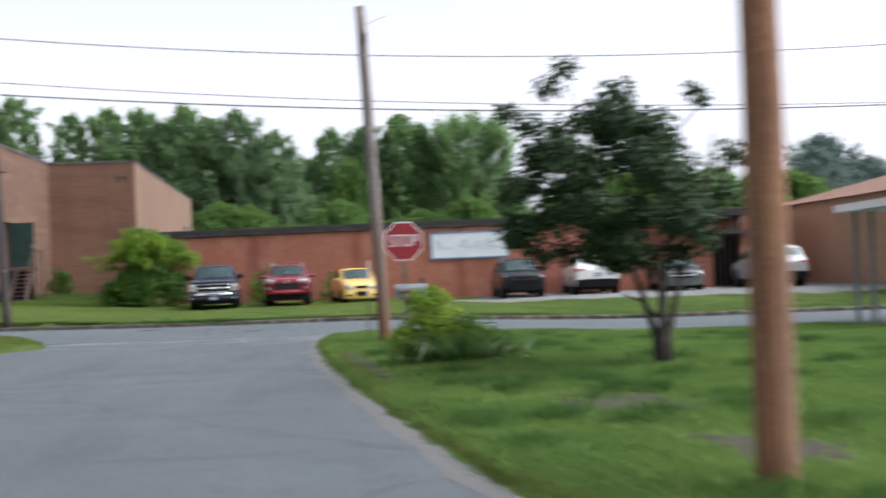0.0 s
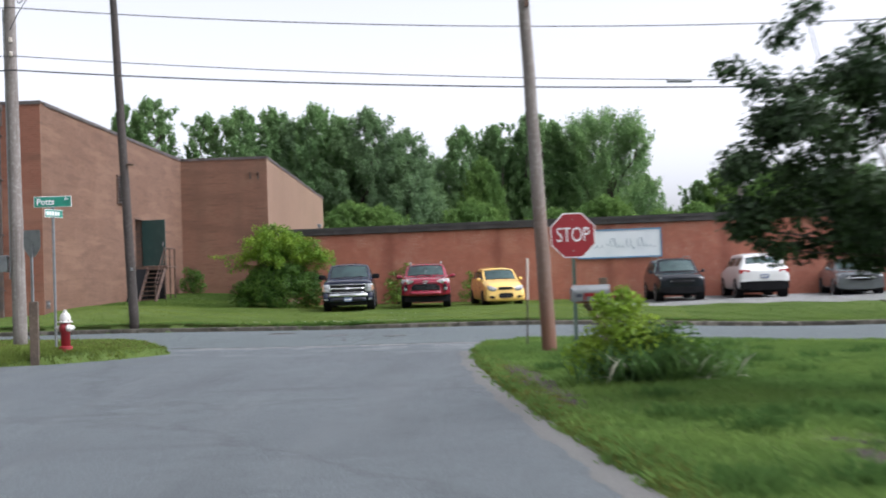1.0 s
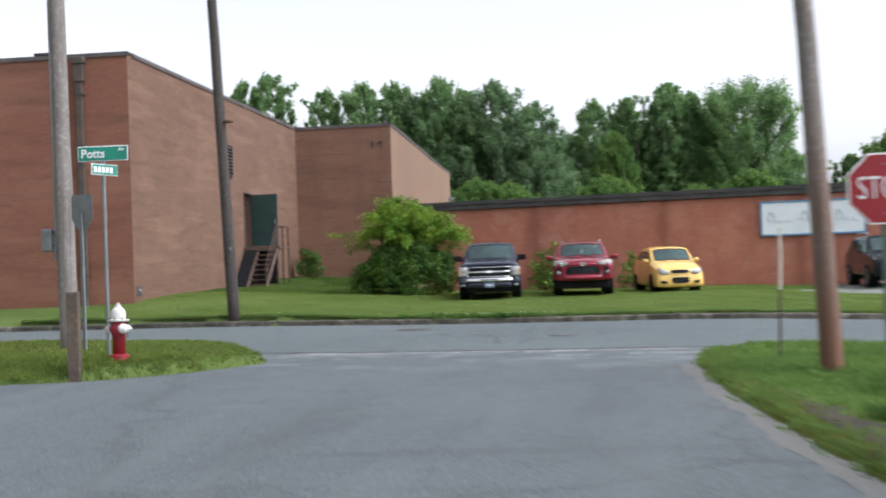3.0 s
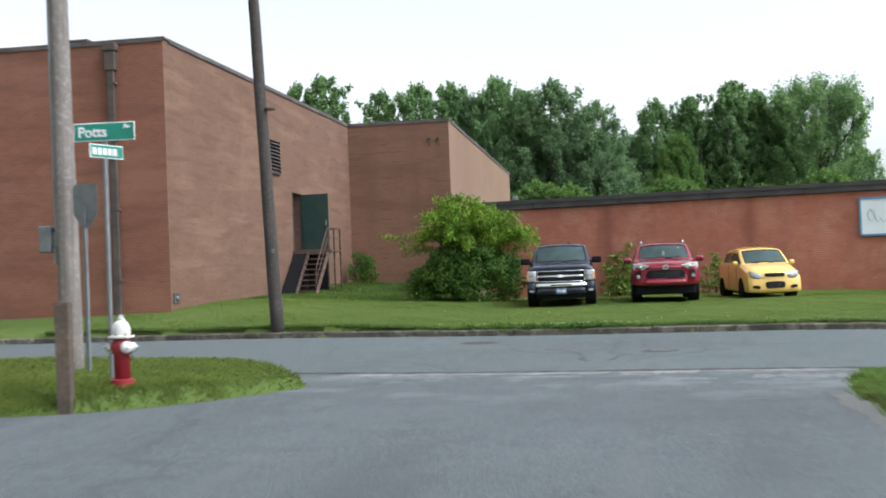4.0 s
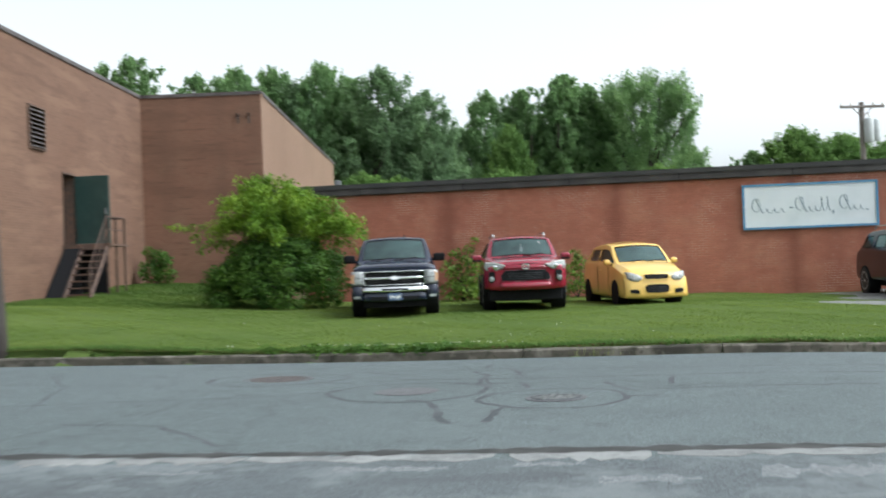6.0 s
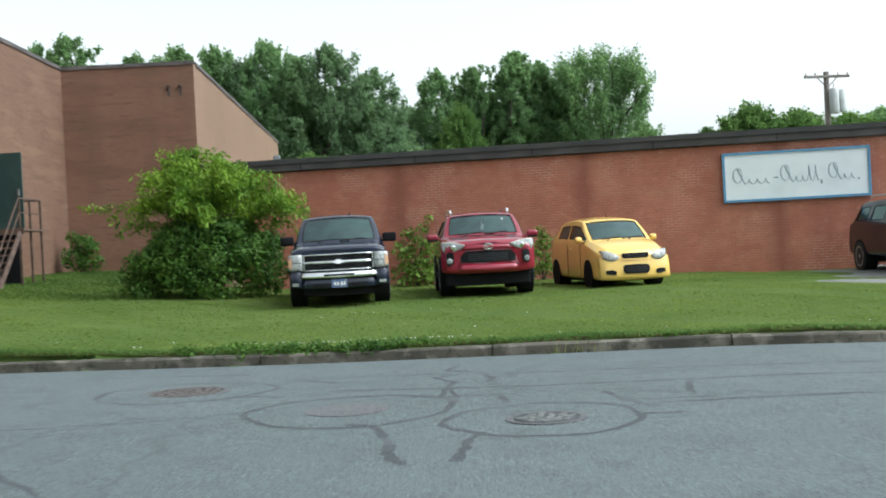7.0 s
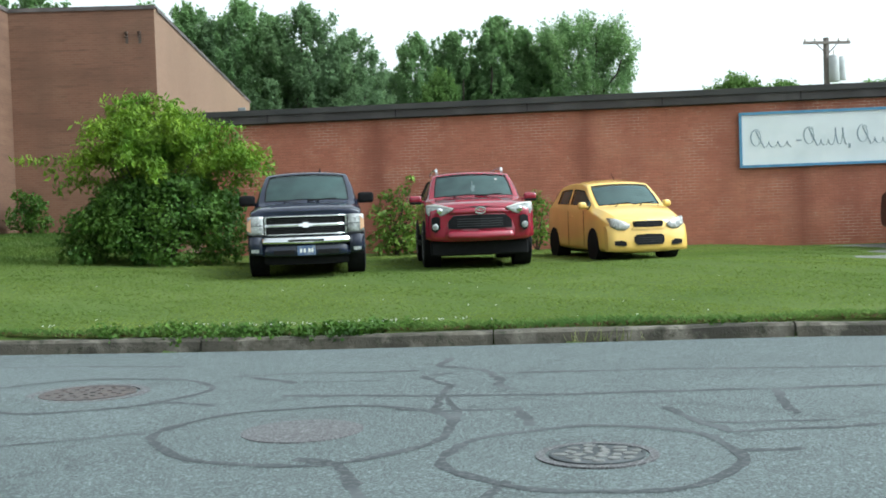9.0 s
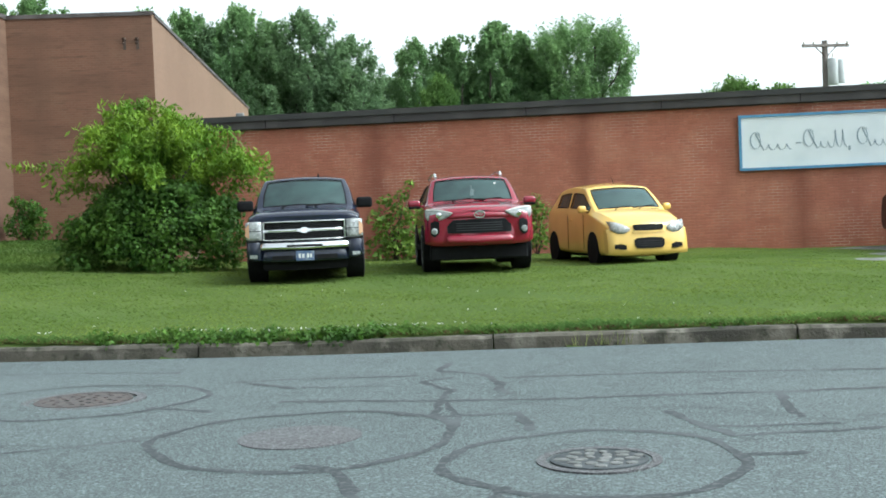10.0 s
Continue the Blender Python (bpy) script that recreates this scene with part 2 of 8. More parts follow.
def stained_bands(m, colour, first, step):
    """Dark run-off stains, a hand or two wide, at even steps along the wall."""
    n, l = m.node_tree.nodes, m.node_tree.links
    inp = n["Principled BSDF"].inputs["Base Color"]
    pos = n.new("ShaderNodeNewGeometry").outputs["Position"]
    sep = n.new("ShaderNodeSeparateXYZ")
    l.new(pos, sep.inputs[0])
    off = n.new("ShaderNodeMath")
    off.operation = "SUBTRACT"
    off.inputs[1].default_value = first
    l.new(sep.outputs["X"], off.inputs[0])
    near = n.new("ShaderNodeMath")
    near.operation = "PINGPONG"
    near.inputs[1].default_value = step / 2
    l.new(off.outputs[0], near.inputs[0])
    t = n.new("ShaderNodeTexNoise")
    t.inputs["Scale"].default_value, t.inputs["Detail"].default_value = 1.3, 4
    l.new(pos, t.inputs["Vector"])
    add = n.new("ShaderNodeMath")
    add.operation = "MULTIPLY_ADD"
    add.inputs[1].default_value = 0.55
    l.new(t.outputs["Fac"], add.inputs[0])
    l.new(near.outputs[0], add.inputs[2])
    r = n.new("ShaderNodeMapRange")
    r.inputs["From Min"].default_value, r.inputs["From Max"].default_value = 0.32, 0.62
    r.inputs["To Min"].default_value, r.inputs["To Max"].default_value = 0.7, 0.0
    l.new(add.outputs[0], r.inputs["Value"])
    x = n.new("ShaderNodeMix")
    x.data_type = "RGBA"
    x.inputs["B"].default_value = (*colour, 1)
    l.new(r.outputs["Result"], x.inputs["Factor"])
    l.new(inp.links[0].from_socket, x.inputs["A"])
    l.new(x.outputs["Result"], inp)


stained_bands(M_BRICK, (0.195, 0.066, 0.042), -3.8, 4.75)
stained_bands(M_MORTAR, (0.19, 0.075, 0.05), -3.8, 4.75)
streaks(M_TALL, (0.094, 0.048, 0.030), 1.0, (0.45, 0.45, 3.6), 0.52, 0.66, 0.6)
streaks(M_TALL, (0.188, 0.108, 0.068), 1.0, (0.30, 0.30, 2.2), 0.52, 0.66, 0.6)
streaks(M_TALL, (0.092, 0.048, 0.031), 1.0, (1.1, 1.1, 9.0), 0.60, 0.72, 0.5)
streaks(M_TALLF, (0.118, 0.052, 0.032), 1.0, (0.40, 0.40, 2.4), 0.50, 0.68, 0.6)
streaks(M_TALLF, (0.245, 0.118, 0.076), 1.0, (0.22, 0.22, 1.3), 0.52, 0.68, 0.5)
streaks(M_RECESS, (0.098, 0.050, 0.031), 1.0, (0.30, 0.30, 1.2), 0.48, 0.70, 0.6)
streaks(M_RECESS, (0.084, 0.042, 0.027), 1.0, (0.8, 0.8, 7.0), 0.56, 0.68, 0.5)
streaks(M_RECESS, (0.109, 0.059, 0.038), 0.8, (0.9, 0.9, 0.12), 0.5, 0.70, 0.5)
M_FASCIA = material("roof_fascia", (0.045, 0.04, 0.04), 0.8, spots=((1.5, 0.45, 0.7, (0.075, 0.068, 0.066)),), bump=(9.0, 0.4, 0.02))
M_FLASH = material("coping_metal", (0.105, 0.092, 0.090), 0.6, 0.4, spots=((2.0, 0.45, 0.7, (0.070, 0.056, 0.052)), (0.6, 0.5, 0.7, (0.15, 0.125, 0.115))))
M_ROOF = material("roof_felt", (0.039, 0.039, 0.039), 0.95, spots=((1.0, 0.4, 0.7, (0.061, 0.058, 0.055)),))
M_SEAL = material("joint_sealant", (0.055, 0.045, 0.04), 0.9, spots=((3.0, 0.4, 0.7, (0.10, 0.07, 0.055)),))
M_STEEL = material("rusty_steel", (0.090, 0.062, 0.050), 0.8, 0.3, spots=((7.0, 0.4, 0.7, (0.15, 0.085, 0.056)),), bump=(40.0, 0.4, 0.004))
M_TREAD = material("dark_rusty_steel", (0.060, 0.040, 0.033), 0.85, 0.3, spots=((7.0, 0.4, 0.7, (0.13, 0.082, 0.06)),), bump=(40.0, 0.4, 0.004))
M_DOOR = material("green_door_paint", (0.022, 0.05, 0.045), 0.5, spots=((2.5, 0.45, 0.75, (0.035, 0.07, 0.06)),))
# Near black; in hollows it puts their shade into the colour.
M_DARK = material("dark_inside", (0.012, 0.012, 0.013), 0.95, spec=0.05)
M_CREAM = material("cream_metal", (0.55, 0.50, 0.44), 0.6, spots=((4.0, 0.45, 0.7, (0.42, 0.36, 0.30)),))
M_WOOD_OLD = material("weathered_pole_wood", (0.208, 0.185, 0.168), 0.9, spots=((0.9, 0.4, 0.65, (0.146, 0.123, 0.110)), (14.0, 0.5, 0.75, (0.281, 0.263, 0.244))), bump=(25.0, 0.7, 0.012))
M_WOOD_RED = material("brown_pole_wood", (0.235, 0.116, 0.057), 0.9, spots=((0.8, 0.4, 0.65, (0.170, 0.074, 0.040)), (12.0, 0.5, 0.75, (0.278, 0.137, 0.076))), bump=(25.0, 0.7, 0.012))
M_WOOD_DARK = material("tarred_pole_wood", (0.035, 0.029, 0.025), 0.85, spots=((0.9, 0.4, 0.65, (0.051, 0.040, 0.035)), (12.0, 0.5, 0.75, (0.070, 0.060, 0.054))), bump=(25.0, 0.7, 0.012))
for wood, shade in ((M_WOOD_OLD, (0.125, 0.108, 0.096)), (M_WOOD_RED, (0.098, 0.052, 0.032)), (M_WOOD_DARK, (0.035, 0.027, 0.024))):
    streaks(wood, shade, 1.0, (16.0, 16.0, 0.7), 0.48, 0.66, 0.75)
    streaks(wood, tuple(q * 2.6 for q in shade), 1.0, (38.0, 38.0, 1.1), 0.56, 0.72, 0.35)
streaks(M_WOOD_RED, (0.15, 0.105, 0.08), 1.0, (5.0, 5.0, 0.35), 0.52, 0.70, 0.45)
M_WOOD_FOOT = material("two_tone_pole_wood", (0.205, 0.180, 0.164), 0.9, spots=((0.9, 0.4, 0.65, (0.15, 0.127, 0.112)), (14.0, 0.5, 0.75, (0.27, 0.25, 0.235))), bump=(25.0, 0.7, 0.012))
streaks(M_WOOD_FOOT, (0.125, 0.108, 0.096), 1.0, (16.0, 16.0, 0.7), 0.48, 0.66, 0.7)


def redden(m, colour, low, high):
    """Newer reddish wood below a wavering height on a pole."""
    n, l = m.node_tree.nodes, m.node_tree.links
    inp = n["Principled BSDF"].inputs["Base Color"]
    pos = n["Texture Coordinate"].outputs["Object"]
    sep = n.new("ShaderNodeSeparateXYZ")
    l.new(pos, sep.inputs[0])
    mp = n.new("ShaderNodeMapping")
    mp.inputs["Scale"].default_value = (9.0, 9.0, 0.6)
    l.new(pos, mp.inputs["Vector"])
    t = n.new("ShaderNodeTexNoise")
    t.inputs["Scale"].default_value = 1.0
    l.new(mp.outputs["Vector"], t.inputs["Vector"])
    add = n.new("ShaderNodeMath")
    add.operation = "MULTIPLY_ADD"
    add.inputs[1].default_value = 2.2
    l.new(t.outputs["Fac"], add.inputs[0])
    l.new(sep.outputs["Z"], add.inputs[2])
    r = n.new("ShaderNodeMapRange")
    r.inputs["From Min"].default_value, r.inputs["From Max"].default_value = low + 1.1, high + 1.1
    r.inputs["To Min"].default_value, r.inputs["To Max"].default_value = 0.9, 0.0
    l.new(add.outputs[0], r.inputs["Value"])
    x = n.new("ShaderNodeMix")
    x.data_type = "RGBA"
    x.inputs["B"].default_value = (*colour, 1)
    l.new(r.outputs["Result"], x.inputs["Factor"])
    l.new(inp.links[0].from_socket, x.inputs["A"])
    l.new(x.outputs["Result"], inp)


redden(M_WOOD_FOOT, (0.150, 0.066, 0.037), 0.4, 3.6)
M_GALV = material("galvanised_steel", (0.218, 0.228, 0.231), 0.5, 0.7, spots=((6.0, 0.45, 0.7, (0.165, 0.172, 0.175)),))
M_WIRE = material("wire_cover", (0.03, 0.03, 0.032), 0.6)


# ---------------------------------------------------------------- mesh helpers
def thing(name, x, y, z, turn=0.0, label="", category="", group="", kind=""):
    """An empty at a thing's base, under which its parts hang."""
    ob = new(name)
    ob.empty_display_size = 0.3
    ob.matrix_world = pose(x, y, z, 0, 0, turn)
    return tagged(ob, label, category, group, kind)


def part(name, bm, mat, parent=None, label="", smooth=False, mats=()):
    """Links a bmesh as one mesh object, under a thing or a part if one is given."""
    me = bpy.data.meshes.new(name)
    bm.to_mesh(me)
    bm.free()
    for m in (mat, *mats):
        me.materials.append(m)
    if smooth:
        me.polygons.foreach_set("use_smooth", [True] * len(me.polygons))
    ob = new(name, me)
    ob.parent = parent
    return tagged(ob, label)


def sheet(name, verts, faces, mat, parent=None, label="", smooth=False):
    me = bpy.data.meshes.new(name)
    me.from_pydata(verts, [], faces)
    me.materials.append(mat)
    if smooth:
        me.polygons.foreach_set("use_smooth", [True] * len(me.polygons))
    ob = new(name, me)
    ob.parent = parent
    return tagged(ob, label)


def box(bm, x0, x1, y0, y1, z0, z1, bevel=0.0, seg=1, m=None):
    r = bmesh.ops.create_cube(bm, size=1.0)
    vs = r["verts"]
    for v in vs:
        v.co = Vector((x0 if v.co.x < 0 else x1, y0 if v.co.y < 0 else y1, z0 if v.co.z < 0 else z1))
    if bevel:
        es = list({e for v in vs for e in v.link_edges})
        out = bmesh.ops.bevel(bm, geom=es, offset=bevel, segments=seg, affect="EDGES", profile=0.5)
        vs = list({v for f in out["faces"] for v in f.verts} | {v for v in vs if v.is_valid})
    if m is not None:
        bmesh.ops.transform(bm, matrix=m, verts=[v for v in vs if v.is_valid])
    return bm


def boxes(*rows, bevel=0.0, seg=1, m=None):
    bm = bmesh.new()
    for r in rows:
        box(bm, *r, bevel=bevel, seg=seg, m=m)
    return bm


def rod(bm, a, b, r0, r1=None, seg=10, caps=True):
    """A tapered rod from a to b."""
    a, b = Vector(a), Vector(b)
    r1 = r0 if r1 is None else r1
    turn = (b - a).to_track_quat("Z", "Y").to_matrix().to_4x4()
    bmesh.ops.create_cone(bm, cap_ends=caps, segments=seg, radius1=r0, radius2=r1, depth=(b - a).length, matrix=Matrix.Translation((a + b) / 2) @ turn)
    return bm


def lathe(rows, seg=24, m=None):
    """A turned shape from (radius, height) rows."""
    bm = bmesh.new()
    rings = []
    for r, z in rows:
        rings.append([bm.verts.new((r * math.cos(2 * math.pi * i / seg), r * math.sin(2 * math.pi * i / seg), z)) for i in range(seg)])
    for p, q in zip(rings, rings[1:]):
        for i in range(seg):
            bm.faces.new((p[i], p[(i + 1) % seg], q[(i + 1) % seg], q[i]))
    for ring, way in ((rings[0], -1), (rings[-1], 1)):
        if len(ring) > 2:
            bm.faces.new(ring[::way])
    if m is not None:
        bmesh.ops.transform(bm, matrix=m, verts=bm.verts)
    return bm


def tube(points, radius, seg=6):
    """A round tube along points; radius may be a list."""
    bm = bmesh.new()
    pts = [Vector(p) for p in points]
    rs = radius if isinstance(radius, (list, tuple)) else [radius] * len(pts)
    rings = []
    for i, (p, r) in enumerate(zip(pts, rs)):
        way = (pts[min(i + 1, len(pts) - 1)] - pts[max(i - 1, 0)]).normalized()
        side = way.cross(Vector((0, 0, 1)) if abs(way.z) < 0.85 else Vector((0, 1, 0))).normalized()
        up = side.cross(way).normalized()
        rings.append([bm.verts.new(p + (side * math.cos(2 * math.pi * k / seg) + up * math.sin(2 * math.pi * k / seg)) * r) for k in range(seg)])
    for a, b in zip(rings, rings[1:]):
        for k in range(seg):
            bm.faces.new((a[k], a[(k + 1) % seg], b[(k + 1) % seg], b[k]))
    bm.faces.new(rings[0][::-1])
    bm.faces.new(rings[-1])
    bmesh.ops.recalc_face_normals(bm, faces=bm.faces)
    return bm


def smooth01(a):
    a = np.clip(a, 0.0, 1.0)
    return a * a * (3 - 2 * a)


# ---------------------------------------------------------------- the lie of the land
SKEW = radians(-6.0)
KERB_X, KERB_Y = -1.55, 39.12
SU, SV = (math.cos(SKEW), math.sin(SKEW)), (-math.sin(SKEW), math.cos(SKEW))
STREET = 8.9


def street(u, v):
    """The place of a point u along the kerb's foot and v beyond it."""
    return KERB_X + u * SU[0] + v * SV[0], KERB_Y + u * SU[1] + v * SV[1]


def along(x, y):
    dx, dy = x - KERB_X, y - KERB_Y
    return dx * SU[0] + dy * SU[1], dx * SV[0] + dy * SV[1]


def main_z(u):
    return 0.07 + 0.08 * smooth01((-u - 2) / 9) - 0.28 * smooth01((u - 1.5) / 11)


def road_z(x, y):
    x, y = np.asarray(x, float), np.asarray(y, float)
    u, v = along(x, y)
    crown = 0.05 * smooth01(1 - np.abs(v + 4.4) / 4.4)
    return (main_z(u) + crown - 0.02) * smooth01((y - 14) / 15)


def wave(x, y, s, k=0.0):
    return np.sin(x * s + k) * np.cos(y * s * 1.13 + 2 * k) * 0.6 + np.sin((x + y) * s * 2.3 + 3 * k) * 0.4


def right_edge(y):
    """x of the side street's right edge."""
    return np.interp(y, [-40, 4, 8.4, 11, 14.5, 19.6, 24, 27, 28.6, 29.6, 30.4], [3.2, 1.75, 1.05, 0.75, 0.35, -0.12, -0.40, -0.40, -0.15, 0.7, 3.0])


def paved(x, y):
    """Signed distance into the paved ground, positive inside."""
    x, y = np.asarray(x, float), np.asarray(y, float)
    u, v = along(x, y)
    edge = 0.06 * wave(x, y, 2.9, 0.4) + 0.03 * wave(x, y, 9.0, 1.7)
    main = np.minimum(v + STREET, 0.12 - v)
    left = np.interp(y, [-40, 12.0, 14.5, 15.5, 25.0, 25.5, 25.8, 26.1, 26.4, 26.85, 27.4, 28.2, 28.8, 29.5, 30.2, 31.0], [-6.4, -6.6, -6.7, -26, -26, -12.0, -9.8, -9.1, -8.72, -8.25, -7.85, -7.4, -7.2, -7.6, -8.4, -9.8])
    side = np.minimum(np.minimum(x - left, right_edge(y) - x), 31.5 - y)
    near = np.maximum(np.minimum(v + STREET, 4 - v), side) + edge
    return np.where(v > -1.0, np.minimum(np.maximum(main, side), 0.12 - v), near)


def ground_z(x, y):
    x, y = np.asarray(x, float), np.asarray(y, float)
    u, v = along(x, y)
    far = main_z(u) + 0.125 + 0.09 * smooth01((-x - 6) / 4) + 0.22 * smooth01(v / 9) + 0.06 * np.clip(v / 16, 0, 1) + 0.2 * smooth01((x - 5) / 6) * smooth01((v - 2) / 5) + 0.26 * smooth01((-x - 9) / 7) * smooth01((v - 1) / 5) + 0.25 * smooth01((y - 52) / 13) * smooth01((-x - 9) / 3)
    island = 0.19 * smooth01((-x - 6.4) / 2.2) * smooth01((y - 25.6) / 1.2)
    near = road_z(x, y) + 0.06 + 0.05 * smooth01((x - 0.3) / 3) * smooth01((26 - y) / 6) + island
    land = np.where(v > -0.5, far, near) + 0.02 * wave(x, y, 1.3)
    d = paved(x, y)
    dip = road_z(x, y) - 0.07
    k = smooth01((0.14 - d) / 0.26)
    low = np.where(v > -0.5, np.where(v > 0.17, land, dip), dip * (1 - k) + land * k)
    return low


# ---------------------------------------------------------------- ground, roads, kerb
def steps(a, b, s):
    return list(np.arange(a, b, s))


def ground_sheet():
    xs = [-2500, -800, -300, -120, -70] + steps(-45, -17, 1.0) + steps(-17, 16, 0.22) + steps(16, 50, 1.0) + [70, 120, 300, 800, 2500]
    ys = [-2500, -600, -150, -50] + steps(-25, 3, 1.0) + steps(3, 24.8, 0.22) + steps(24.8, 27.2, 0.08) + steps(27.2, 42, 0.22) + steps(42, 58, 0.5) + steps(58, 90, 2.0) + [110, 150, 300, 800, 2500]
    X, Y = np.meshgrid(xs, ys)
    Z = ground_z(X, Y)
    verts = np.stack([X.ravel(), Y.ravel(), Z.ravel()], 1).tolist()
    w = len(xs)
    faces = [(j * w + i, j * w + i + 1, (j + 1) * w + i + 1, (j + 1) * w + i) for j in range(len(ys) - 1) for i in range(w - 1)]
    ob = sheet("ground", verts, faces, M_SOIL, smooth=True)
    return tagged(ob, "short green lawn with bare and weedy spots", "lawn", kind="structure")


def road_sheet(name, xs, ys, mat, label, frame_of=None):
    X, Y = np.meshgrid(xs, ys)
    if frame_of:
        X, Y = frame_of(X, Y)
    Z = road_z(X, Y)
    verts = np.stack([X.ravel(), Y.ravel(), Z.ravel()], 1).tolist()
    w = len(xs)
    faces = [(j * w + i, j * w + i + 1, (j + 1) * w + i + 1, (j + 1) * w + i) for j in range(len(ys) - 1) for i in range(w - 1)]
    return tagged(sheet(name, verts, faces, mat, smooth=True), label, "road", kind="structure")


ground_sheet()
road_sheet("road_main", steps(-160, -20, 4) + steps(-20, 20, 0.5) + steps(20, 160, 4), steps(-9.35, 0.12, 0.25), M_ROAD, "grey cracked asphalt street with sealed cracks", street)


def side_road():
    """The side street, butted against the main street's near edge."""
    xs = steps(-30, -9, 1.5) + steps(-9, 5.6, 0.4)
    verts, faces = [], []
    for x in xs:
        end = KERB_Y + (x - KERB_X) * math.tan(SKEW) - 9.35 / math.cos(SKEW)
        for k in range(61):
            y = -45 + (end + 45) * (1 - (1 - k / 60) ** 1.6)
            verts.append((x, y, float(road_z(x, y))))
    for i in range(len(xs) - 1):
        for k in range(60):
            a = i * 61 + k
            faces.append((a, a + 61, a + 62, a + 1))
    return tagged(sheet("road_side", verts, faces, M_SIDE, smooth=True), "worn grey asphalt side street leading to the junction", "road", kind="structure")


side_road()


def ribbon(name, pts, width, mat, lift, label, rag=0.3, parent=None):
    """A thin flat band that lies on the road along points."""
    rnd = random.Random(len(pts) * 7 + int(pts[0][0] * 100))
    verts, faces = [], []
    n = len(pts)
    for i, (x, y) in enumerate(pts):
        ax, ay = pts[max(i - 1, 0)]
        bx, by = pts[min(i + 1, n - 1)]
        if pts[0] == pts[-1] and i in (0, n - 1):
            ax, ay, bx, by = *pts[-2], *pts[1]
        d = math.hypot(bx - ax, by - ay) or 1
        w = width * (1 + rag * (rnd.random() - 0.5) * 2) / 2
        for s in (-1, 1):
            px, py = x - s * w * (by - ay) / d, y + s * w * (bx - ax) / d
            verts.append((px, py, float(road_z(px, py)) + lift))
    for i in range(n - 1):
        faces.append((2 * i, 2 * i + 1, 2 * i + 3, 2 * i + 2))
    return tagged(sheet(name, verts, faces, mat, parent), label, "crack seal" if not parent else "", kind="structure" if not parent else "")


def kerb():
    """Cast kerb lengths with open joints along the far side of the street."""
    top = thing("kerb", KERB_X, KERB_Y, 0, label="stained weathered concrete kerb in cast lengths", category="kerb", kind="structure")
    rnd = random.Random(5)
    u = -31.45
    while u < 60:
        length = 3.05
        verts, faces = [], []
        prof = [(-0.01, -0.16), (0.02, 0.10), (0.05, 0.125), (0.15, 0.13), (0.19, 0.12), (0.20, -0.16)]
        a, b = u + 0.008, u + length - 0.008
        tip = rnd.uniform(-0.012, 0.012)
        stations = [a + (b - a) * k / 8 for k in range(9)]
        for s in stations:
            for v, z in prof:
                x, y = street(s, v + rnd.uniform(-0.006, 0.006) + tip)
                verts.append((x - KERB_X, y - KERB_Y, float(main_z(s)) - 0.02 + z + rnd.uniform(-0.006, 0.006)))
        p = len(prof)
        for i in range(8):
            for k in range(p):
                c, d = i * p + k, i * p + (k + 1) % p
                faces.append((c, d, d + p, c + p))
        faces += [tuple(range(p)), tuple(reversed(range(8 * p, 9 * p)))]
        sheet("kerb_stone", verts, faces, M_KERB, top)
        u += length


kerb()


# ---------------------------------------------------------------- buildings
SIDE_X, FRONT_Y, BACK_Y, BLOCK_X, TALL_Z = -15.77, 45.04, 66.34, -11.07, 8.42


def wall(name, rows, mat, label, parent=None, category="wall"):
    ob = part(name, boxes(*rows), mat, parent)
    return tagged(ob, label, category if not parent else "", kind="structure" if not parent else "")


# tall factory wing; the door and the vent are cut through its side wall
DOOR = (57.1, 58.35, 2.55, 4.83)
VENT = (54.35, 55.65, 5.3, 6.6)
side_rows = [(SIDE_X - 0.35, SIDE_X, FRONT_Y + 0.35, VENT[0], -0.4, TALL_Z), (SIDE_X - 0.35, SIDE_X, VENT[0], VENT[1], -0.4, VENT[2]), (SIDE_X - 0.35, SIDE_X, VENT[0], VENT[1], VENT[3], TALL_Z),
             (SIDE_X - 0.35, SIDE_X, VENT[1], DOOR[0], -0.4, TALL_Z), (SIDE_X - 0.35, SIDE_X, DOOR[0], DOOR[1], -0.4, DOOR[2]), (SIDE_X - 0.35, SIDE_X, DOOR[0], DOOR[1], DOOR[3], TALL_Z),
             (SIDE_X - 0.35, SIDE_X, DOOR[1], BACK_Y, -0.4, TALL_Z)]
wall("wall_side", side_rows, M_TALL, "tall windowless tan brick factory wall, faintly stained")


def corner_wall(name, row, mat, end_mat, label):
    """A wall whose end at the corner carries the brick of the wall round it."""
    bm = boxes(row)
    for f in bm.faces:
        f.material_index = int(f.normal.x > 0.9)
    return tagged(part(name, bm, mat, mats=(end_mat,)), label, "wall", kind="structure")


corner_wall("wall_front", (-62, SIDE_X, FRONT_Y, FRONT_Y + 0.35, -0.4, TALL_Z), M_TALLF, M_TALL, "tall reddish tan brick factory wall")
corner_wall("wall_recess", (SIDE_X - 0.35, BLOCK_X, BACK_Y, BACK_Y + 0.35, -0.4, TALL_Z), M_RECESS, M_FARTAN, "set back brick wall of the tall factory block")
BLOCK_TURN = Matrix.Translation((BLOCK_X, BACK_Y + 0.35, 0)) @ Matrix.Rotation(radians(1.5), 4, "Z") @ Matrix.Translation((-BLOCK_X, -BACK_Y - 0.35, 0))
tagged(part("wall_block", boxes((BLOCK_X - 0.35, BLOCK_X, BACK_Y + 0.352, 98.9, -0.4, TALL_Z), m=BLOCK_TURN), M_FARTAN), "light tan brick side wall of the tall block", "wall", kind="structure")
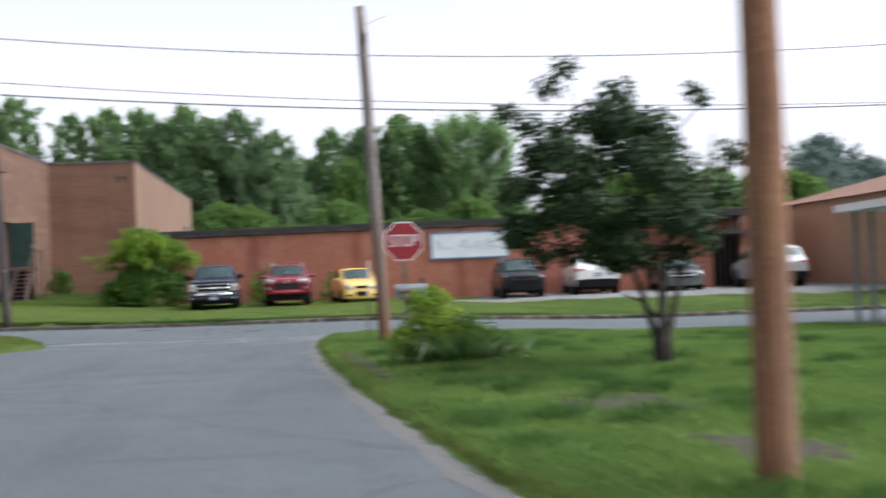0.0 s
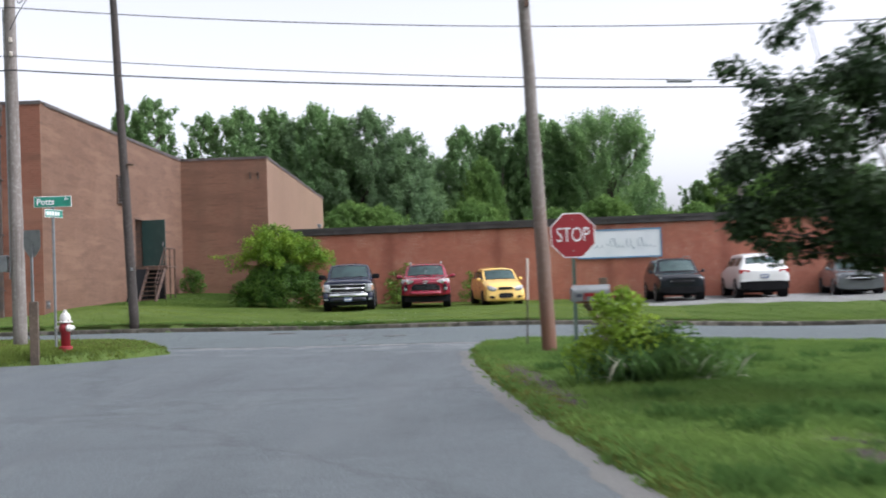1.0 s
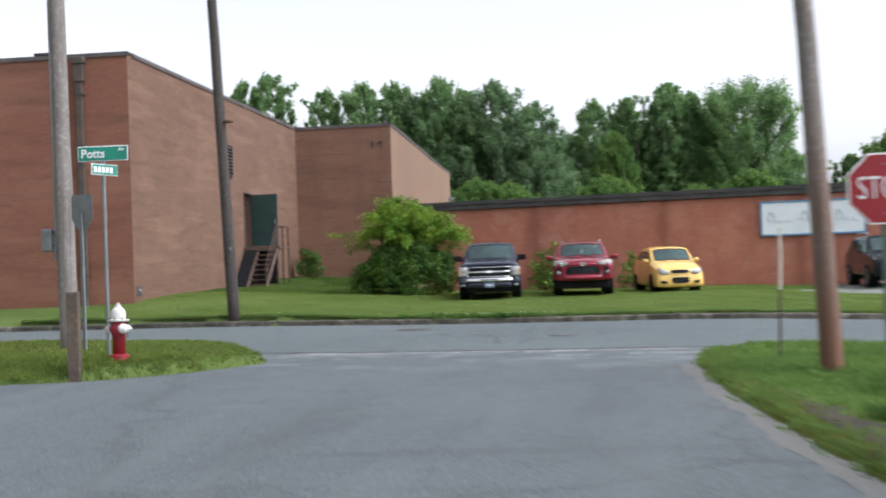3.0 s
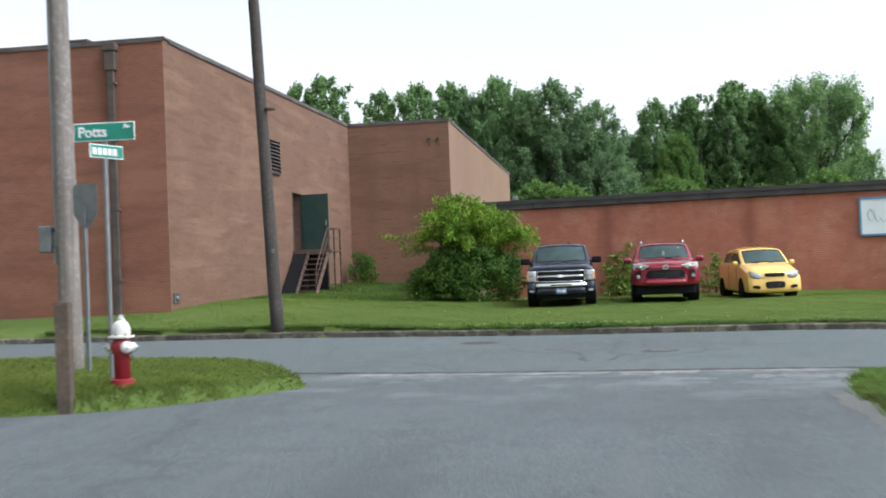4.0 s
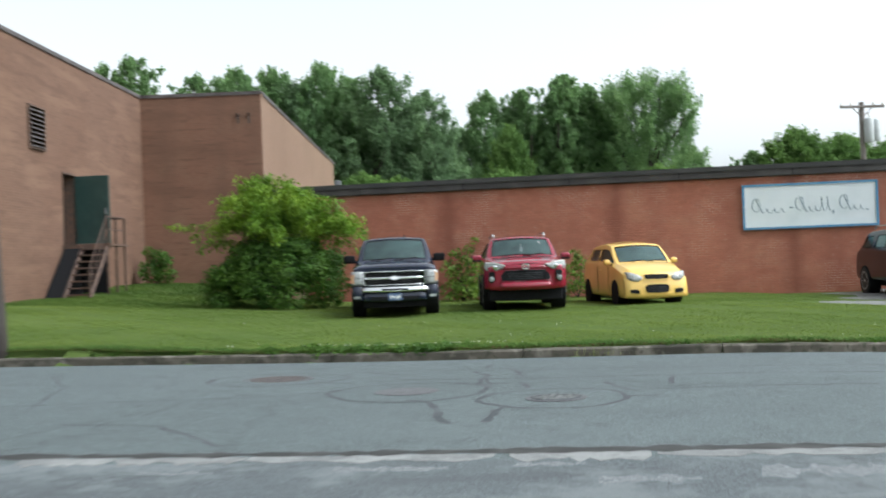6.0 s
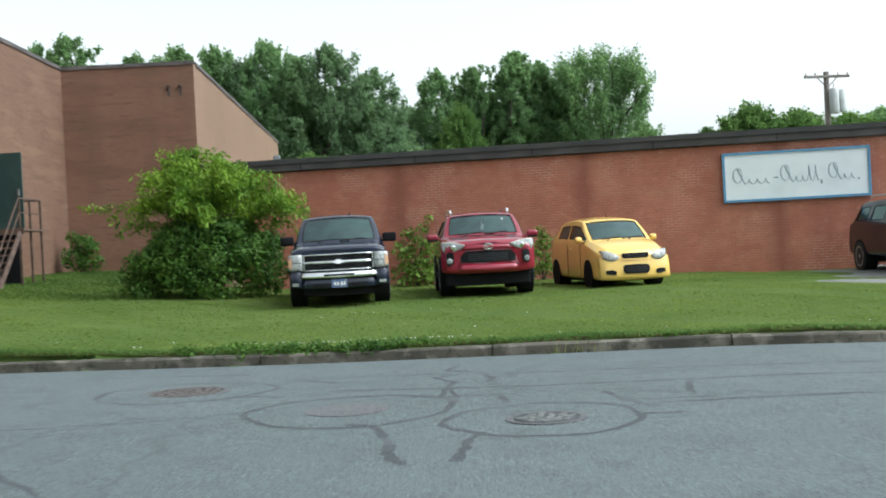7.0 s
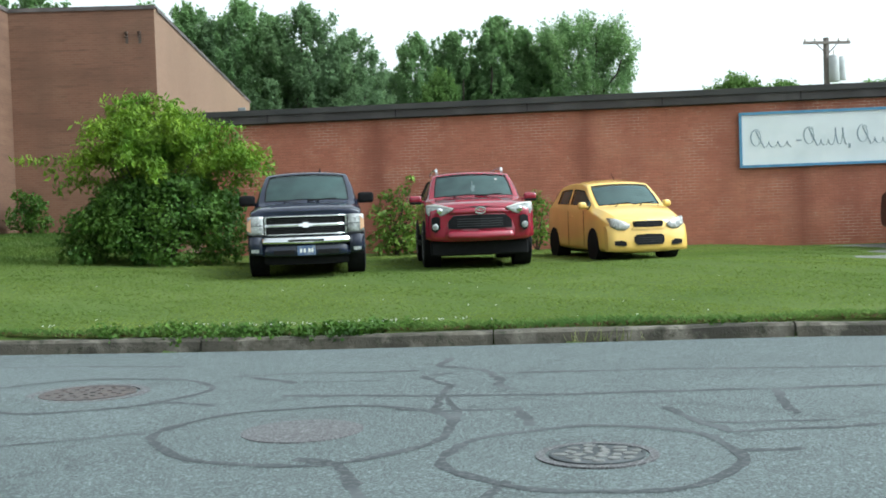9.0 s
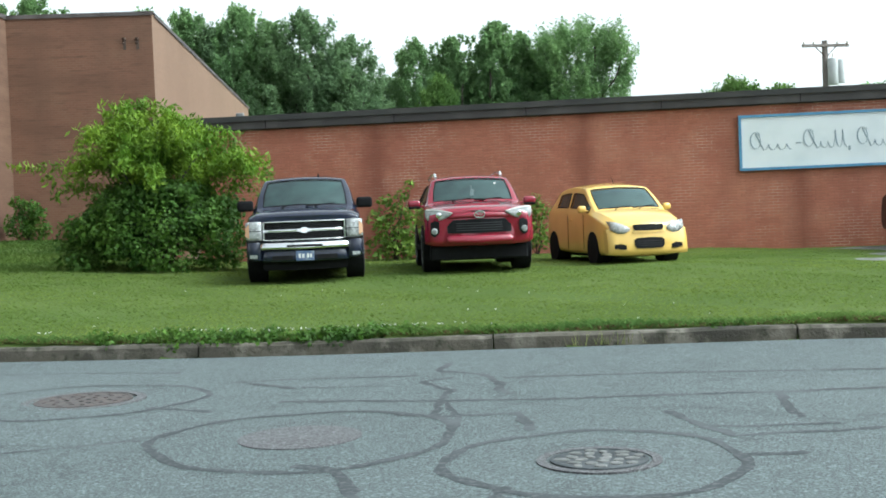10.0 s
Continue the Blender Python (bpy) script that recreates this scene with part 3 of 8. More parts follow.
wall("wall_rear", [(-62, BLOCK_X - 0.95, 99.0, 99.35, -0.4, TALL_Z), (-62, -61.65, FRONT_Y + 0.35, 99.0, -0.4, TALL_Z)], M_TALLF, "rear brick wall of the factory")
tagged(part("roof_tall", boxes((-61.6, SIDE_X - 0.36, FRONT_Y + 0.36, 98.9, TALL_Z - 0.45, TALL_Z - 0.25), (SIDE_X - 0.36, BLOCK_X - 1.3, BACK_Y + 0.36, 98.9, TALL_Z - 0.45, TALL_Z - 0.25)), M_ROOF), "flat felt roof of the tall wing", "roof", kind="structure")


def coping():
    top = thing("coping", SIDE_X, FRONT_Y, TALL_Z, label="grey sheet metal coping on the factory walls", category="coping", kind="structure")
    lengths = [(-62 - SIDE_X, 0.04, -0.04, 0.40)], [(-0.40, 0.04, 0.40, BACK_Y - FRONT_Y - 0.04)], [(-0.40, BLOCK_X - SIDE_X + 0.04, BACK_Y - FRONT_Y - 0.04, BACK_Y - FRONT_Y + 0.40)], [(BLOCK_X - SIDE_X - 0.40, BLOCK_X - SIDE_X + 0.04, BACK_Y - FRONT_Y + 0.40, 54.3)]
    for k, ((x0, x1, y0, y1),) in enumerate(lengths):
        part("coping_length", boxes((x0, x1, y0, y1, 0.003, 0.06), (x0 if x1 - x0 > 3 else x1 - 0.012, x1, y0, (y0 + 0.012) if x1 - x0 > 3 else y1, -0.07, 0.004), m=Matrix.Translation((BLOCK_X - SIDE_X, BACK_Y - FRONT_Y + 0.35, 0)) @ Matrix.Rotation(radians(1.5), 4, "Z") @ Matrix.Translation((SIDE_X - BLOCK_X, FRONT_Y - BACK_Y - 0.35, 0)) if k == 3 else None), M_FLASH, top)


coping()


# low red brick building, its face turned a little towards the road on the right
LOW = thing("low_building", 4.36, 53.6, 0, -9.0, "low red brick workshop with a flat dark edged roof", "building", kind="structure")
LOW_TOP, LOW_BASE = 3.62, 0.05
LOW_L, LOW_R = -13.9, 12.85


def low_building():
    b = bmesh.new()
    box(b, LOW_L, LOW_R, 0.006, 0.30, LOW_BASE, LOW_TOP)
    box(b, LOW_L, LOW_L + 0.3, 0.30, 30, LOW_BASE, LOW_TOP)
    box(b, LOW_R, 14.15, 0.9, 1.2, LOW_BASE, LOW_TOP)
    box(b, 14.15, 15.85, 0.006, 0.30, LOW_BASE, LOW_TOP)
    box(b, LOW_L + 0.3, 15.85, 29.7, 30, LOW_BASE, LOW_TOP)
    box(b, 15.55, 15.85, 0.30, 29.7, LOW_BASE, LOW_TOP)
    part("wall", b, M_MORTAR, LOW, "mortar bed behind red brickwork")
    b = bmesh.new()
    box(b, LOW_L - 0.12, 15.97, -0.12, 30.1, LOW_TOP + 0.01, LOW_TOP + 0.27, 0.01)
    part("roof", b, M_FASCIA, LOW, "dark weathered roof edge board")
    b = bmesh.new()
    box(b, LOW_L - 0.16, 16.01, -0.155, -0.123, LOW_TOP + 0.20, LOW_TOP + 0.33)
    box(b, LOW_L - 0.16, 16.01, -0.123, 30.1, LOW_TOP + 0.275, LOW_TOP + 0.32)
    part("roof_lip", b, M_ROOF, LOW, "grey felt lip above the roof edge")
    b = bmesh.new()
    x = LOW_L
    while x < 15.85:
        box(b, x, x + 0.02, -0.128, -0.121, LOW_TOP + 0.02, LOW_TOP + 0.20)
        x += 3.05
    part("fascia_joint", b, M_DARK, LOW)
    # entrance with dark glazing in its recess
    b = bmesh.new()
    box(b, LOW_R + 0.05, 14.1, 0.78, 0.86, 0.5, 2.75)
    part("entrance_glazing", b, M_DARK, LOW, "dark glazed entrance in a recess")
    b = bmesh.new()
    for k in range(6):
        q = LOW_R + 0.05 + k * 0.245
        box(b, q, q + 0.05, 0.70, 0.775, 0.5, 2.8)
    box(b, LOW_R + 0.05, 14.1, 0.70, 0.775, 2.8, 2.9)
    part("entrance_frame", b, M_STEEL, LOW)
    part("entrance_canopy", boxes((LOW_R - 0.35, 14.5, -0.75, -0.004, 2.78, 2.96), bevel=0.015), M_FASCIA, LOW, "dark flat canopy over the entrance")


low_building()


# ---------------------------------------------------------------- vehicles
def paint(name, colour, metal=0.25, sheen=0.3):
    return material(name, colour, 0.2, metal, sheen, spec=0.3, spots=((1.5, 0.4, 0.75, tuple(c * 0.86 for c in colour)), (7.0, 0.62, 0.8, tuple(c * 0.9 + 0.012 for c in colour))))


M_NAVY = paint("dark_blue_paint", (0.012, 0.016, 0.034), 0.0, 0.6)
M_RED = paint("deep_red_paint", (0.225, 0.008, 0.026), 0.1, 1.0)
M_YELLOW = paint("yellow_paint", (0.74, 0.48, 0.125), 0.0, 0.7)
M_BLACKP = paint("black_paint", (0.010, 0.012, 0.016), 0.0, 0.2)
M_WHITEP = paint("white_paint", (0.72, 0.72, 0.70), 0.0)
M_GREYP = paint("grey_paint", (0.16, 0.17, 0.18), 0.5)
M_SILVERP = paint("silver_paint", (0.50, 0.51, 0.51), 0.15)
M_CHROME = material("chrome", (0.82, 0.83, 0.84), 0.12, 1.0, spots=((9.0, 0.55, 0.8, (0.6, 0.61, 0.62)),))
M_TYRE = material("tyre_rubber", (0.018, 0.018, 0.019), 0.85, spots=((9.0, 0.5, 0.75, (0.035, 0.033, 0.03)),), bump=(60.0, 0.4, 0.004))
M_RIM = material("alloy_wheel", (0.40, 0.41, 0.42), 0.35, 0.8, spots=((8.0, 0.5, 0.75, (0.28, 0.28, 0.28)),))
M_RIMDARK = material("dark_wheel", (0.025, 0.025, 0.028), 0.6, 0.2)
M_RIMGREY = material("grey_wheel", (0.22, 0.22, 0.23), 0.45, 0.4)
M_PLASTIC = material("black_plastic", (0.010, 0.010, 0.011), 0.8, spots=((8.0, 0.5, 0.7, (0.014, 0.014, 0.015)),), spec=0.08)
M_LAMP = material("lamp_lens", (0.33, 0.345, 0.34), 0.22, 0.1, 0.3, spots=((11.0, 0.45, 0.62, (0.20, 0.205, 0.21)), (30.0, 0.55, 0.7, (0.55, 0.56, 0.57))))
M_LAMPLT = material("bright_lamp_lens", (0.36, 0.355, 0.34), 0.2, 0.1, 0.4, spots=((9.0, 0.42, 0.60, (0.20, 0.20, 0.20)), (30.0, 0.55, 0.7, (0.62, 0.62, 0.61))))
M_SIGNPALE = material("pale_card", (0.75, 0.76, 0.76), 0.7)
M_AMBER = material("amber_lens", (0.50, 0.27, 0.14), 0.2, 0.0, 1.0)
M_TAIL = material("red_lens", (0.35, 0.01, 0.012), 0.2, 0.0, 1.0)
M_PLATE = material("plate_blue", (0.07, 0.11, 0.22), 0.5, spots=((18.0, 0.5, 0.65, (0.20, 0.23, 0.29)),))
M_BARS = material("dark_bars", (0.03, 0.035, 0.05), 0.6)
M_GLASS = material("car_glass", (0.35, 0.43, 0.43), 0.03)


def thin_glass(m, tint):
    """Thin tinted pane: clear straight through, mirror-like by Fresnel."""
    n, l = m.node_tree.nodes, m.node_tree.links
    n.remove(n["Principled BSDF"])
    clear = n.new("ShaderNodeBsdfTransparent")
    clear.inputs["Color"].default_value = (*tint, 1)
    gloss = n.new("ShaderNodeBsdfGlossy")
    gloss.inputs["Roughness"].default_value, gloss.inputs["Color"].default_value = 0.14, (0.74, 0.93, 0.91, 1)
    share = n.new("ShaderNodeFresnel")
    share.inputs["IOR"].default_value = 2.1
    mix = n.new("ShaderNodeMixShader")
    l.new(share.outputs["Fac"], mix.inputs["Fac"])
    l.new(clear.outputs["BSDF"], mix.inputs[1])
    l.new(gloss.outputs["BSDF"], mix.inputs[2])
    l.new(mix.outputs["Shader"], n["Material Output"].inputs["Surface"])


thin_glass(M_GLASS, (0.72, 0.78, 0.78))
# Lining behind the panes; its teal paints in the sky reflected by the glass.
M_CABIN = material("sky_teal_cabin", (0.110, 0.215, 0.205), 0.9, spots=((1.6, 0.4, 0.65, (0.055, 0.110, 0.105)),))


def shell(top, mat, keys, screen, sides, rear=None, bow=0.10):
    """A car's whole skin, drawn smooth from stations along it, with its panes cut out of the same surface.
    keys: (y, half width, bottom, half width at the belt, belt, half width at the roof's edge, its height, height of the middle).
    screen, sides, rear: where the panes begin and end along y."""
    K = np.array(keys)
    cuts = sorted({*K[:, 0], *screen, *(q for r in sides for q in r), *(rear or ())})
    ys = [cuts[0]]
    for y in cuts[1:]:
        if y - ys[-1] > 0.012:
            ys.append(y)
    bm = bmesh.new()
    rings = []
    for y in ys:
        w, zb, ws, zt, wg, zg, zc = [float(np.interp(y, K[:, 0], K[:, c])) for c in range(1, 8)]
        fwd = bow * float(np.interp(y, [screen[0] - 0.35, screen[0], screen[1], screen[1] + 0.5], [0.2, 1, 1, 0]))
        belt, edge = Vector((ws, 0, zt)), Vector((wg, 0, zg))
        half = [Vector((w - 0.07, 0, zb)), Vector((w - 0.012, 0, zb + 0.09)), Vector((w, 0, zb + 0.5 * (zt - zb))), belt, belt.lerp(edge, 0.09), belt.lerp(edge, 0.90), edge, Vector((wg * 0.94, 0, zg + 0.30 * (zc - zg))), Vector((wg * 0.5, 0, zg + 0.84 * (zc - zg))), Vector((0, 0, zc))]
        for k, p in enumerate(half):
            p.y = y - (fwd * (1 - (p.x / max(ws, 0.1)) ** 2) if k > 3 else 0)
        rings.append([bm.verts.new(p) for p in half] + [bm.verts.new((-p.x, p.y, p.z)) for p in reversed(half[:-1])])
    n = len(rings[0])
    panes = {}
    for i, (a, b) in enumerate(zip(rings, rings[1:])):
        mid = (ys[i] + ys[i + 1]) / 2
        for k in range(n):
            f = bm.faces.new((a[k], a[(k + 1) % n], b[(k + 1) % n], b[k]))
            side = 1 if k < 9 else -1
            row = k if k < 9 else 17 - k
            kind = None
            if row in (7, 8):
                kind = ("windscreen",) if screen[0] < mid < screen[1] else ("rear_window",) if rear and rear[0] < mid < rear[1] else None
            elif row == 4:
                for c, (q0, q1) in enumerate(sides):
                    if q0 < mid < q1:
                        kind = ("side_window", c, side)
            if kind:
                f.material_index = panes.setdefault(kind, len(panes) + 1)
    for ring in (rings[0], rings[-1]):
        for k in range(9):
            i, j, i2, j2 = k, n - 1 - k, k + 1, n - 2 - k
            f = [ring[i], ring[i2]] + ([ring[j2]] if j2 != i2 else []) + [ring[j]]
            bm.faces.new(f)
    bmesh.ops.recalc_face_normals(bm, faces=bm.faces)
    me = bpy.data.meshes.new("skin")
    bm.to_mesh(me)
    bm.free()
    for k in range(len(panes) + 1):
        me.materials.append(mat if not k else M_GLASS)
    cage = new("skin", me)
    fine = cage.modifiers.new("round", "SUBSURF")
    fine.levels = fine.render_levels = 2
    skin = bpy.data.meshes.new_from_object(cage.evaluated_get(bpy.context.evaluated_depsgraph_get()))
    bpy.data.objects.remove(cage)
    bpy.data.meshes.remove(me)

    def piece(index, inward=0.0):
        b = bmesh.new()
        b.from_mesh(skin)
        b.normal_update()
        drop = [f for f in b.faces if f.material_index != index]
        if inward:
            for v in b.verts:
                v.co -= v.normal * inward
        bmesh.ops.delete(b, geom=drop, context="FACES")
        for f in b.faces:
            f.material_index = 0
        return b

    body = part("body", piece(0), mat, top, smooth=True)
    for kind, index in panes.items():
        glass = part(kind[0], piece(index, 0.004), M_GLASS, body, smooth=True)
        part("lining", piece(index, 0.035), M_CABIN, glass, smooth=True)
        rim = bmesh.new()
        rim.from_mesh(glass.data)
        edges = [e for e in rim.edges if len(e.link_faces) == 1]
        seal = bmesh.new()
        for e in edges:
            rod(seal, e.verts[0].co, e.verts[1].co, 0.011, 0.011, 5, False)
        rim.free()
        part("rubber_seal", seal, M_PLASTIC, glass)
    bpy.data.meshes.remove(skin)
    return body


def strip(cols, y=0.0, curve=0.0, lean=0.0, thick=0.04, mirror=False, bm=None, z0=0.7, bulge=0.0):
    """A slab on the car's nose: columns (x, low, high); the nose falls back by curve at the sides and by lean upwards."""
    bm = bm or bmesh.new()
    rows = 6 if bulge else 1
    for s in ((1, -1) if mirror else (1,)):
        grid = []
        for x, lo, hi in cols:
            col = []
            for k in range(rows + 1):
                z = lo + (hi - lo) * k / rows
                yy = y + curve * x * x + lean * (z - z0) - bulge * (1 - (2 * k / rows - 1) ** 2)
                back = y + curve * x * x + lean * (z - z0) + thick
                col.append((bm.verts.new((s * x, yy, z)), bm.verts.new((s * x, back, z))))
            grid.append(col)
        for a, b in zip(grid, grid[1:]):
            for k in range(rows):
                f = bm.faces.new((a[k][0], b[k][0], b[k + 1][0], a[k + 1][0]))
                f.smooth = bool(bulge)
                bm.faces.new((a[k][1], a[k + 1][1], b[k + 1][1], b[k][1]))
            bm.faces.new((a[0][0], a[0][1], b[0][1], b[0][0]))
            bm.faces.new((a[rows][0], b[rows][0], b[rows][1], a[rows][1]))
        for e in (grid[0], grid[-1]):
            for k in range(rows):
                bm.faces.new((e[k][0], e[k + 1][0], e[k + 1][1], e[k][1]))
    bmesh.ops.recalc_face_normals(bm, faces=bm.faces)
    return bm


def wheel(top, x, y, r, w, rim_mat):
    """A tyre with its rim, hung at the hub; x gives the side."""
    s = 1 if x > 0 else -1
    turn = Matrix.Translation((x, y, r)) @ Matrix.Rotation(s * math.pi / 2, 4, "Y")
    rows = [(r * 0.66, -w / 2 + 0.01), (r * 0.9, -w / 2), (r * 0.985, -w * 0.38), (r, -w * 0.2), (r * 0.99, -w * 0.19), (r * 0.99, -w * 0.15), (r, -w * 0.14), (r, w * 0.14), (r * 0.99, w * 0.15), (r * 0.99, w * 0.19), (r, w * 0.2), (r * 0.985, w * 0.38), (r * 0.9, w / 2), (r * 0.66, w / 2 - 0.01)]
    tyre = part("tyre", lathe(rows, 28, turn), M_TYRE, top, smooth=True)
    b = lathe([(r * 0.67, w * 0.30), (r * 0.67, w * 0.47), (r * 0.61, w * 0.47), (r * 0.58, w * 0.32), (r * 0.2, w * 0.30)], 28, turn)
    for k in range(6):
        m = turn @ Matrix.Rotation(k * math.pi / 3, 4, "Z")
        box(b, r * 0.1, r * 0.62, -0.032, 0.032, w * 0.30, w * 0.44, 0.01, 1, m)
    m = turn
    rod(b, m @ Vector((0, 0, w * 0.3)), m @ Vector((0, 0, w * 0.46)), r * 0.16, r * 0.14, 12)
    part("rim", b, rim_mat, tyre)


def arches(top, y, r, w, mat=None):
    """Dark wheel openings, a little proud of the body's sides."""
    for s in (1, -1):
        b = bmesh.new()
        turn = Matrix.Rotation(math.pi / 2, 4, "Y")
        bmesh.ops.create_cone(b, cap_ends=True, segments=32, radius1=r * 1.08, radius2=r * 1.08, depth=0.30, matrix=Matrix.Translation((s * (w - 0.15), y, r * 1.02)) @ turn)
        part("wheel_arch", b, mat or M_PLASTIC, top)


def mirror(top, x, y, z, wide, high, mat):
    for s in (1, -1):
        b = bmesh.new()
        box(b, min(s * x, s * (x + wide)), max(s * x, s * (x + wide)), y, y + 0.14, z, z + high, 0.05, 4)
        box(b, min(s * (x - 0.10), s * (x + 0.05)), max(s * (x - 0.10), s * (x + 0.05)), y + 0.03, y + 0.09, z + 0.01, z + 0.05, 0.01)
        m = part("door_mirror", b, mat, top, smooth=True)
        part("mirror_glass", boxes((min(s * (x + 0.02), s * (x + wide - 0.02)), max(s * (x + 0.02), s * (x + wide - 0.02)), y + 0.141, y + 0.146, z + 0.03, z + high - 0.03)), M_CHROME, m)


def hoop(cx, y, cz, rx, rz, r, bm=None):
    """An oval ring standing upright across the car."""
    bm = bm or bmesh.new()
    n, k = 28, 6
    rings = []
    for i in range(n):
        a = 2 * math.pi * i / n
        out = Vector((math.cos(a), 0, math.sin(a)))
        mid = Vector((cx + rx * out.x, y, cz + rz * out.z))
        rings.append([bm.verts.new(mid + out * r * math.cos(2 * math.pi * j / k) + Vector((0, r * math.sin(2 * math.pi * j / k), 0))) for j in range(k)])
    for i in range(n):
        p, q = rings[i], rings[(i + 1) % n]
        for j in range(k):
            bm.faces.new((p[j], p[(j + 1) % k], q[(j + 1) % k], q[j]))
    bmesh.ops.recalc_face_normals(bm, faces=bm.faces)
    return bm


def wipers(top, zb, y0, wb, k=0.62):
    for x0, x1 in ((-0.62, -0.05), (0.02, 0.60)):
        a, c = Vector((x0 * wb, y0 - 0.125, zb + 0.065)), Vector((x1 * wb, y0 - 0.125, zb + 0.095))
        b = rod(bmesh.new(), a, c, 0.012, 0.009, 6)
        rod(b, a.lerp(c, 0.45), Vector((x0 * wb + 0.12, y0 - 0.16, zb + 0.03)), 0.010, 0.010, 6)
        part("wiper", b, M_PLASTIC, top)


def plate(top, x, y, z, w=0.305, h=0.155):
    p = part("number_plate", boxes((x - w / 2, x + w / 2, y - 0.012, y, z - h / 2, z + h / 2), bevel=0.004), M_PLATE, top, "blue and white number plate")
    for k in (-0.09, -0.03, 0.05, 0.10):
        part("plate_bar", boxes((x + k - 0.018, x + k + 0.018, y - 0.016, y - 0.0125, z - 0.035, z + 0.03)), M_WHITEP, p)


def pickup(x, y, turn):
    top = thing("pickup_truck", x, y, float(ground_z(x, y + 2.0)), turn, "dark blue pickup truck with chrome grille parked on grass", "truck", "parked vehicles")
    W = 1.0
    # raised middle of the bonnet
    part("bonnet", strip([(-0.72, 1.07, 1.115), (-0.62, 1.075, 1.135), (-0.56, 1.08, 1.155), (0, 1.08, 1.165), (0.56, 1.08, 1.155), (0.62, 1.075, 1.135), (0.72, 1.07, 1.115)], 0.06, 0.03, 0.5, 1.2), M_NAVY, top)
    shell(top, M_NAVY, ((0.07, 0.90, 0.36, 0.88, 1.01, 0.72, 1.04, 1.06), (0.10, 0.955, 0.33, 0.935, 1.03, 0.80, 1.08, 1.10), (0.25, 0.985, 0.31, 0.96, 1.06, 0.82, 1.12, 1.15), (0.70, 0.995, 0.30, 0.97, 1.08, 0.83, 1.15, 1.18),
                        (1.27, 1.0, 0.30, 0.97, 1.11, 0.86, 1.18, 1.215), (1.65, 1.0, 0.30, 0.97, 1.13, 0.83, 1.47, 1.52), (2.05, 1.0, 0.30, 0.97, 1.14, 0.755, 1.69, 1.75), (2.6, 1.0, 0.31, 0.97, 1.15, 0.74, 1.72, 1.785), (3.7, 1.0, 0.32, 0.97, 1.15, 0.73, 1.70, 1.765),
                        (3.85, 1.0, 0.32, 0.97, 1.15, 0.75, 1.50, 1.56), (3.97, 1.0, 0.32, 0.97, 1.15, 0.86, 1.17, 1.18), (4.05, 1.0, 0.33, 0.97, 1.14, 0.88, 1.15, 1.15), (5.6, 0.99, 0.38, 0.96, 1.14, 0.88, 1.14, 1.14), (5.78, 0.95, 0.48, 0.92, 1.08, 0.84, 1.08, 1.08)),
          (1.29, 2.03), ((1.52, 2.70), (2.80, 3.62)))
    # chrome grille: surround, mid bar, dark mesh with slats
    g = part("grille", strip([(-0.70, 0.67, 0.98), (-0.35, 0.66, 0.985), (0, 0.66, 0.985), (0.35, 0.66, 0.985), (0.70, 0.67, 0.98)], 0.005, 0.10, 0.05, 0.03), M_PLASTIC, top, "black grille with chrome surround")
    b = bmesh.new()
    for lo, hi in ((0.955, 0.985), (0.80, 0.858), (0.665, 0.697)):
        strip([(k * 0.175, lo, hi) for k in range(-4, 5)], -0.025, 0.10, 0.05, 0.06, bm=b, bulge=0.022)
    for s in (1, -1):
        strip([(s * 0.67, 0.67, 0.98), (s * 0.70, 0.675, 0.975)], -0.03, 0.10, 0.05, 0.06, bm=b)
    part("grille_bar", b, M_CHROME, g, "chrome grille bars")
    b = bmesh.new()
    for z in (0.715, 0.74, 0.765, 0.785, 0.875, 0.90, 0.925):
        strip([(k * 0.16, z, z + 0.008) for k in range(-4, 5)], -0.012, 0.10, 0.05, 0.03, bm=b)
    part("grille_slat", b, M_RIMDARK, g)
    part("badge", strip([(-0.12, 0.81, 0.85), (-0.05, 0.805, 0.855), (-0.045, 0.785, 0.875), (0.045, 0.785, 0.875), (0.05, 0.805, 0.855), (0.12, 0.81, 0.85)], -0.062, 0.1, 0.05, 0.03), M_CHROME, g)
    for s in (1, -1):
        h = part("headlight", strip([(s * 0.715, 0.69, 0.985), (s * 0.82, 0.685, 0.99), (s * 0.93, 0.685, 0.985), (s * 0.985, 0.71, 0.975)], -0.085, 0.12, 0.10, 0.16, bulge=0.012), M_LAMP, top, "clear headlight")
        part("indicator", strip([(s * 0.925, 0.72, 0.95), (s * 0.992, 0.76, 0.89)], -0.100, 0.12, 0.06, 0.14), M_AMBER, h, "amber indicator lens")
        part("lamp_trim", strip([(s * 0.715, 0.655, 0.68), (s * 0.985, 0.66, 0.685)], -0.095, 0.12, 0.06, 0.08), M_PLASTIC, h)
        part("lamp_divider", strip([(s * 0.72, 0.83, 0.84), (s * 0.96, 0.83, 0.84)], -0.100, 0.12, 0.1, 0.02), M_PLASTIC, h)
        part("fog_lamp", strip([(s * 0.80, 0.40, 0.455), (s * 0.93, 0.40, 0.455)], -0.115, 0.12, 0, 0.08), M_LAMP, top)
    b = strip([(k * 0.0925, 0.53 + 0.012 * abs(k) / 8, 0.64) for k in range(-8, 9)], -0.10, 0.10, 0.30, 0.12, bulge=0.014, z0=0.6)
    bp = part("front_bumper", b, M_CHROME, top, "chrome front bumper")
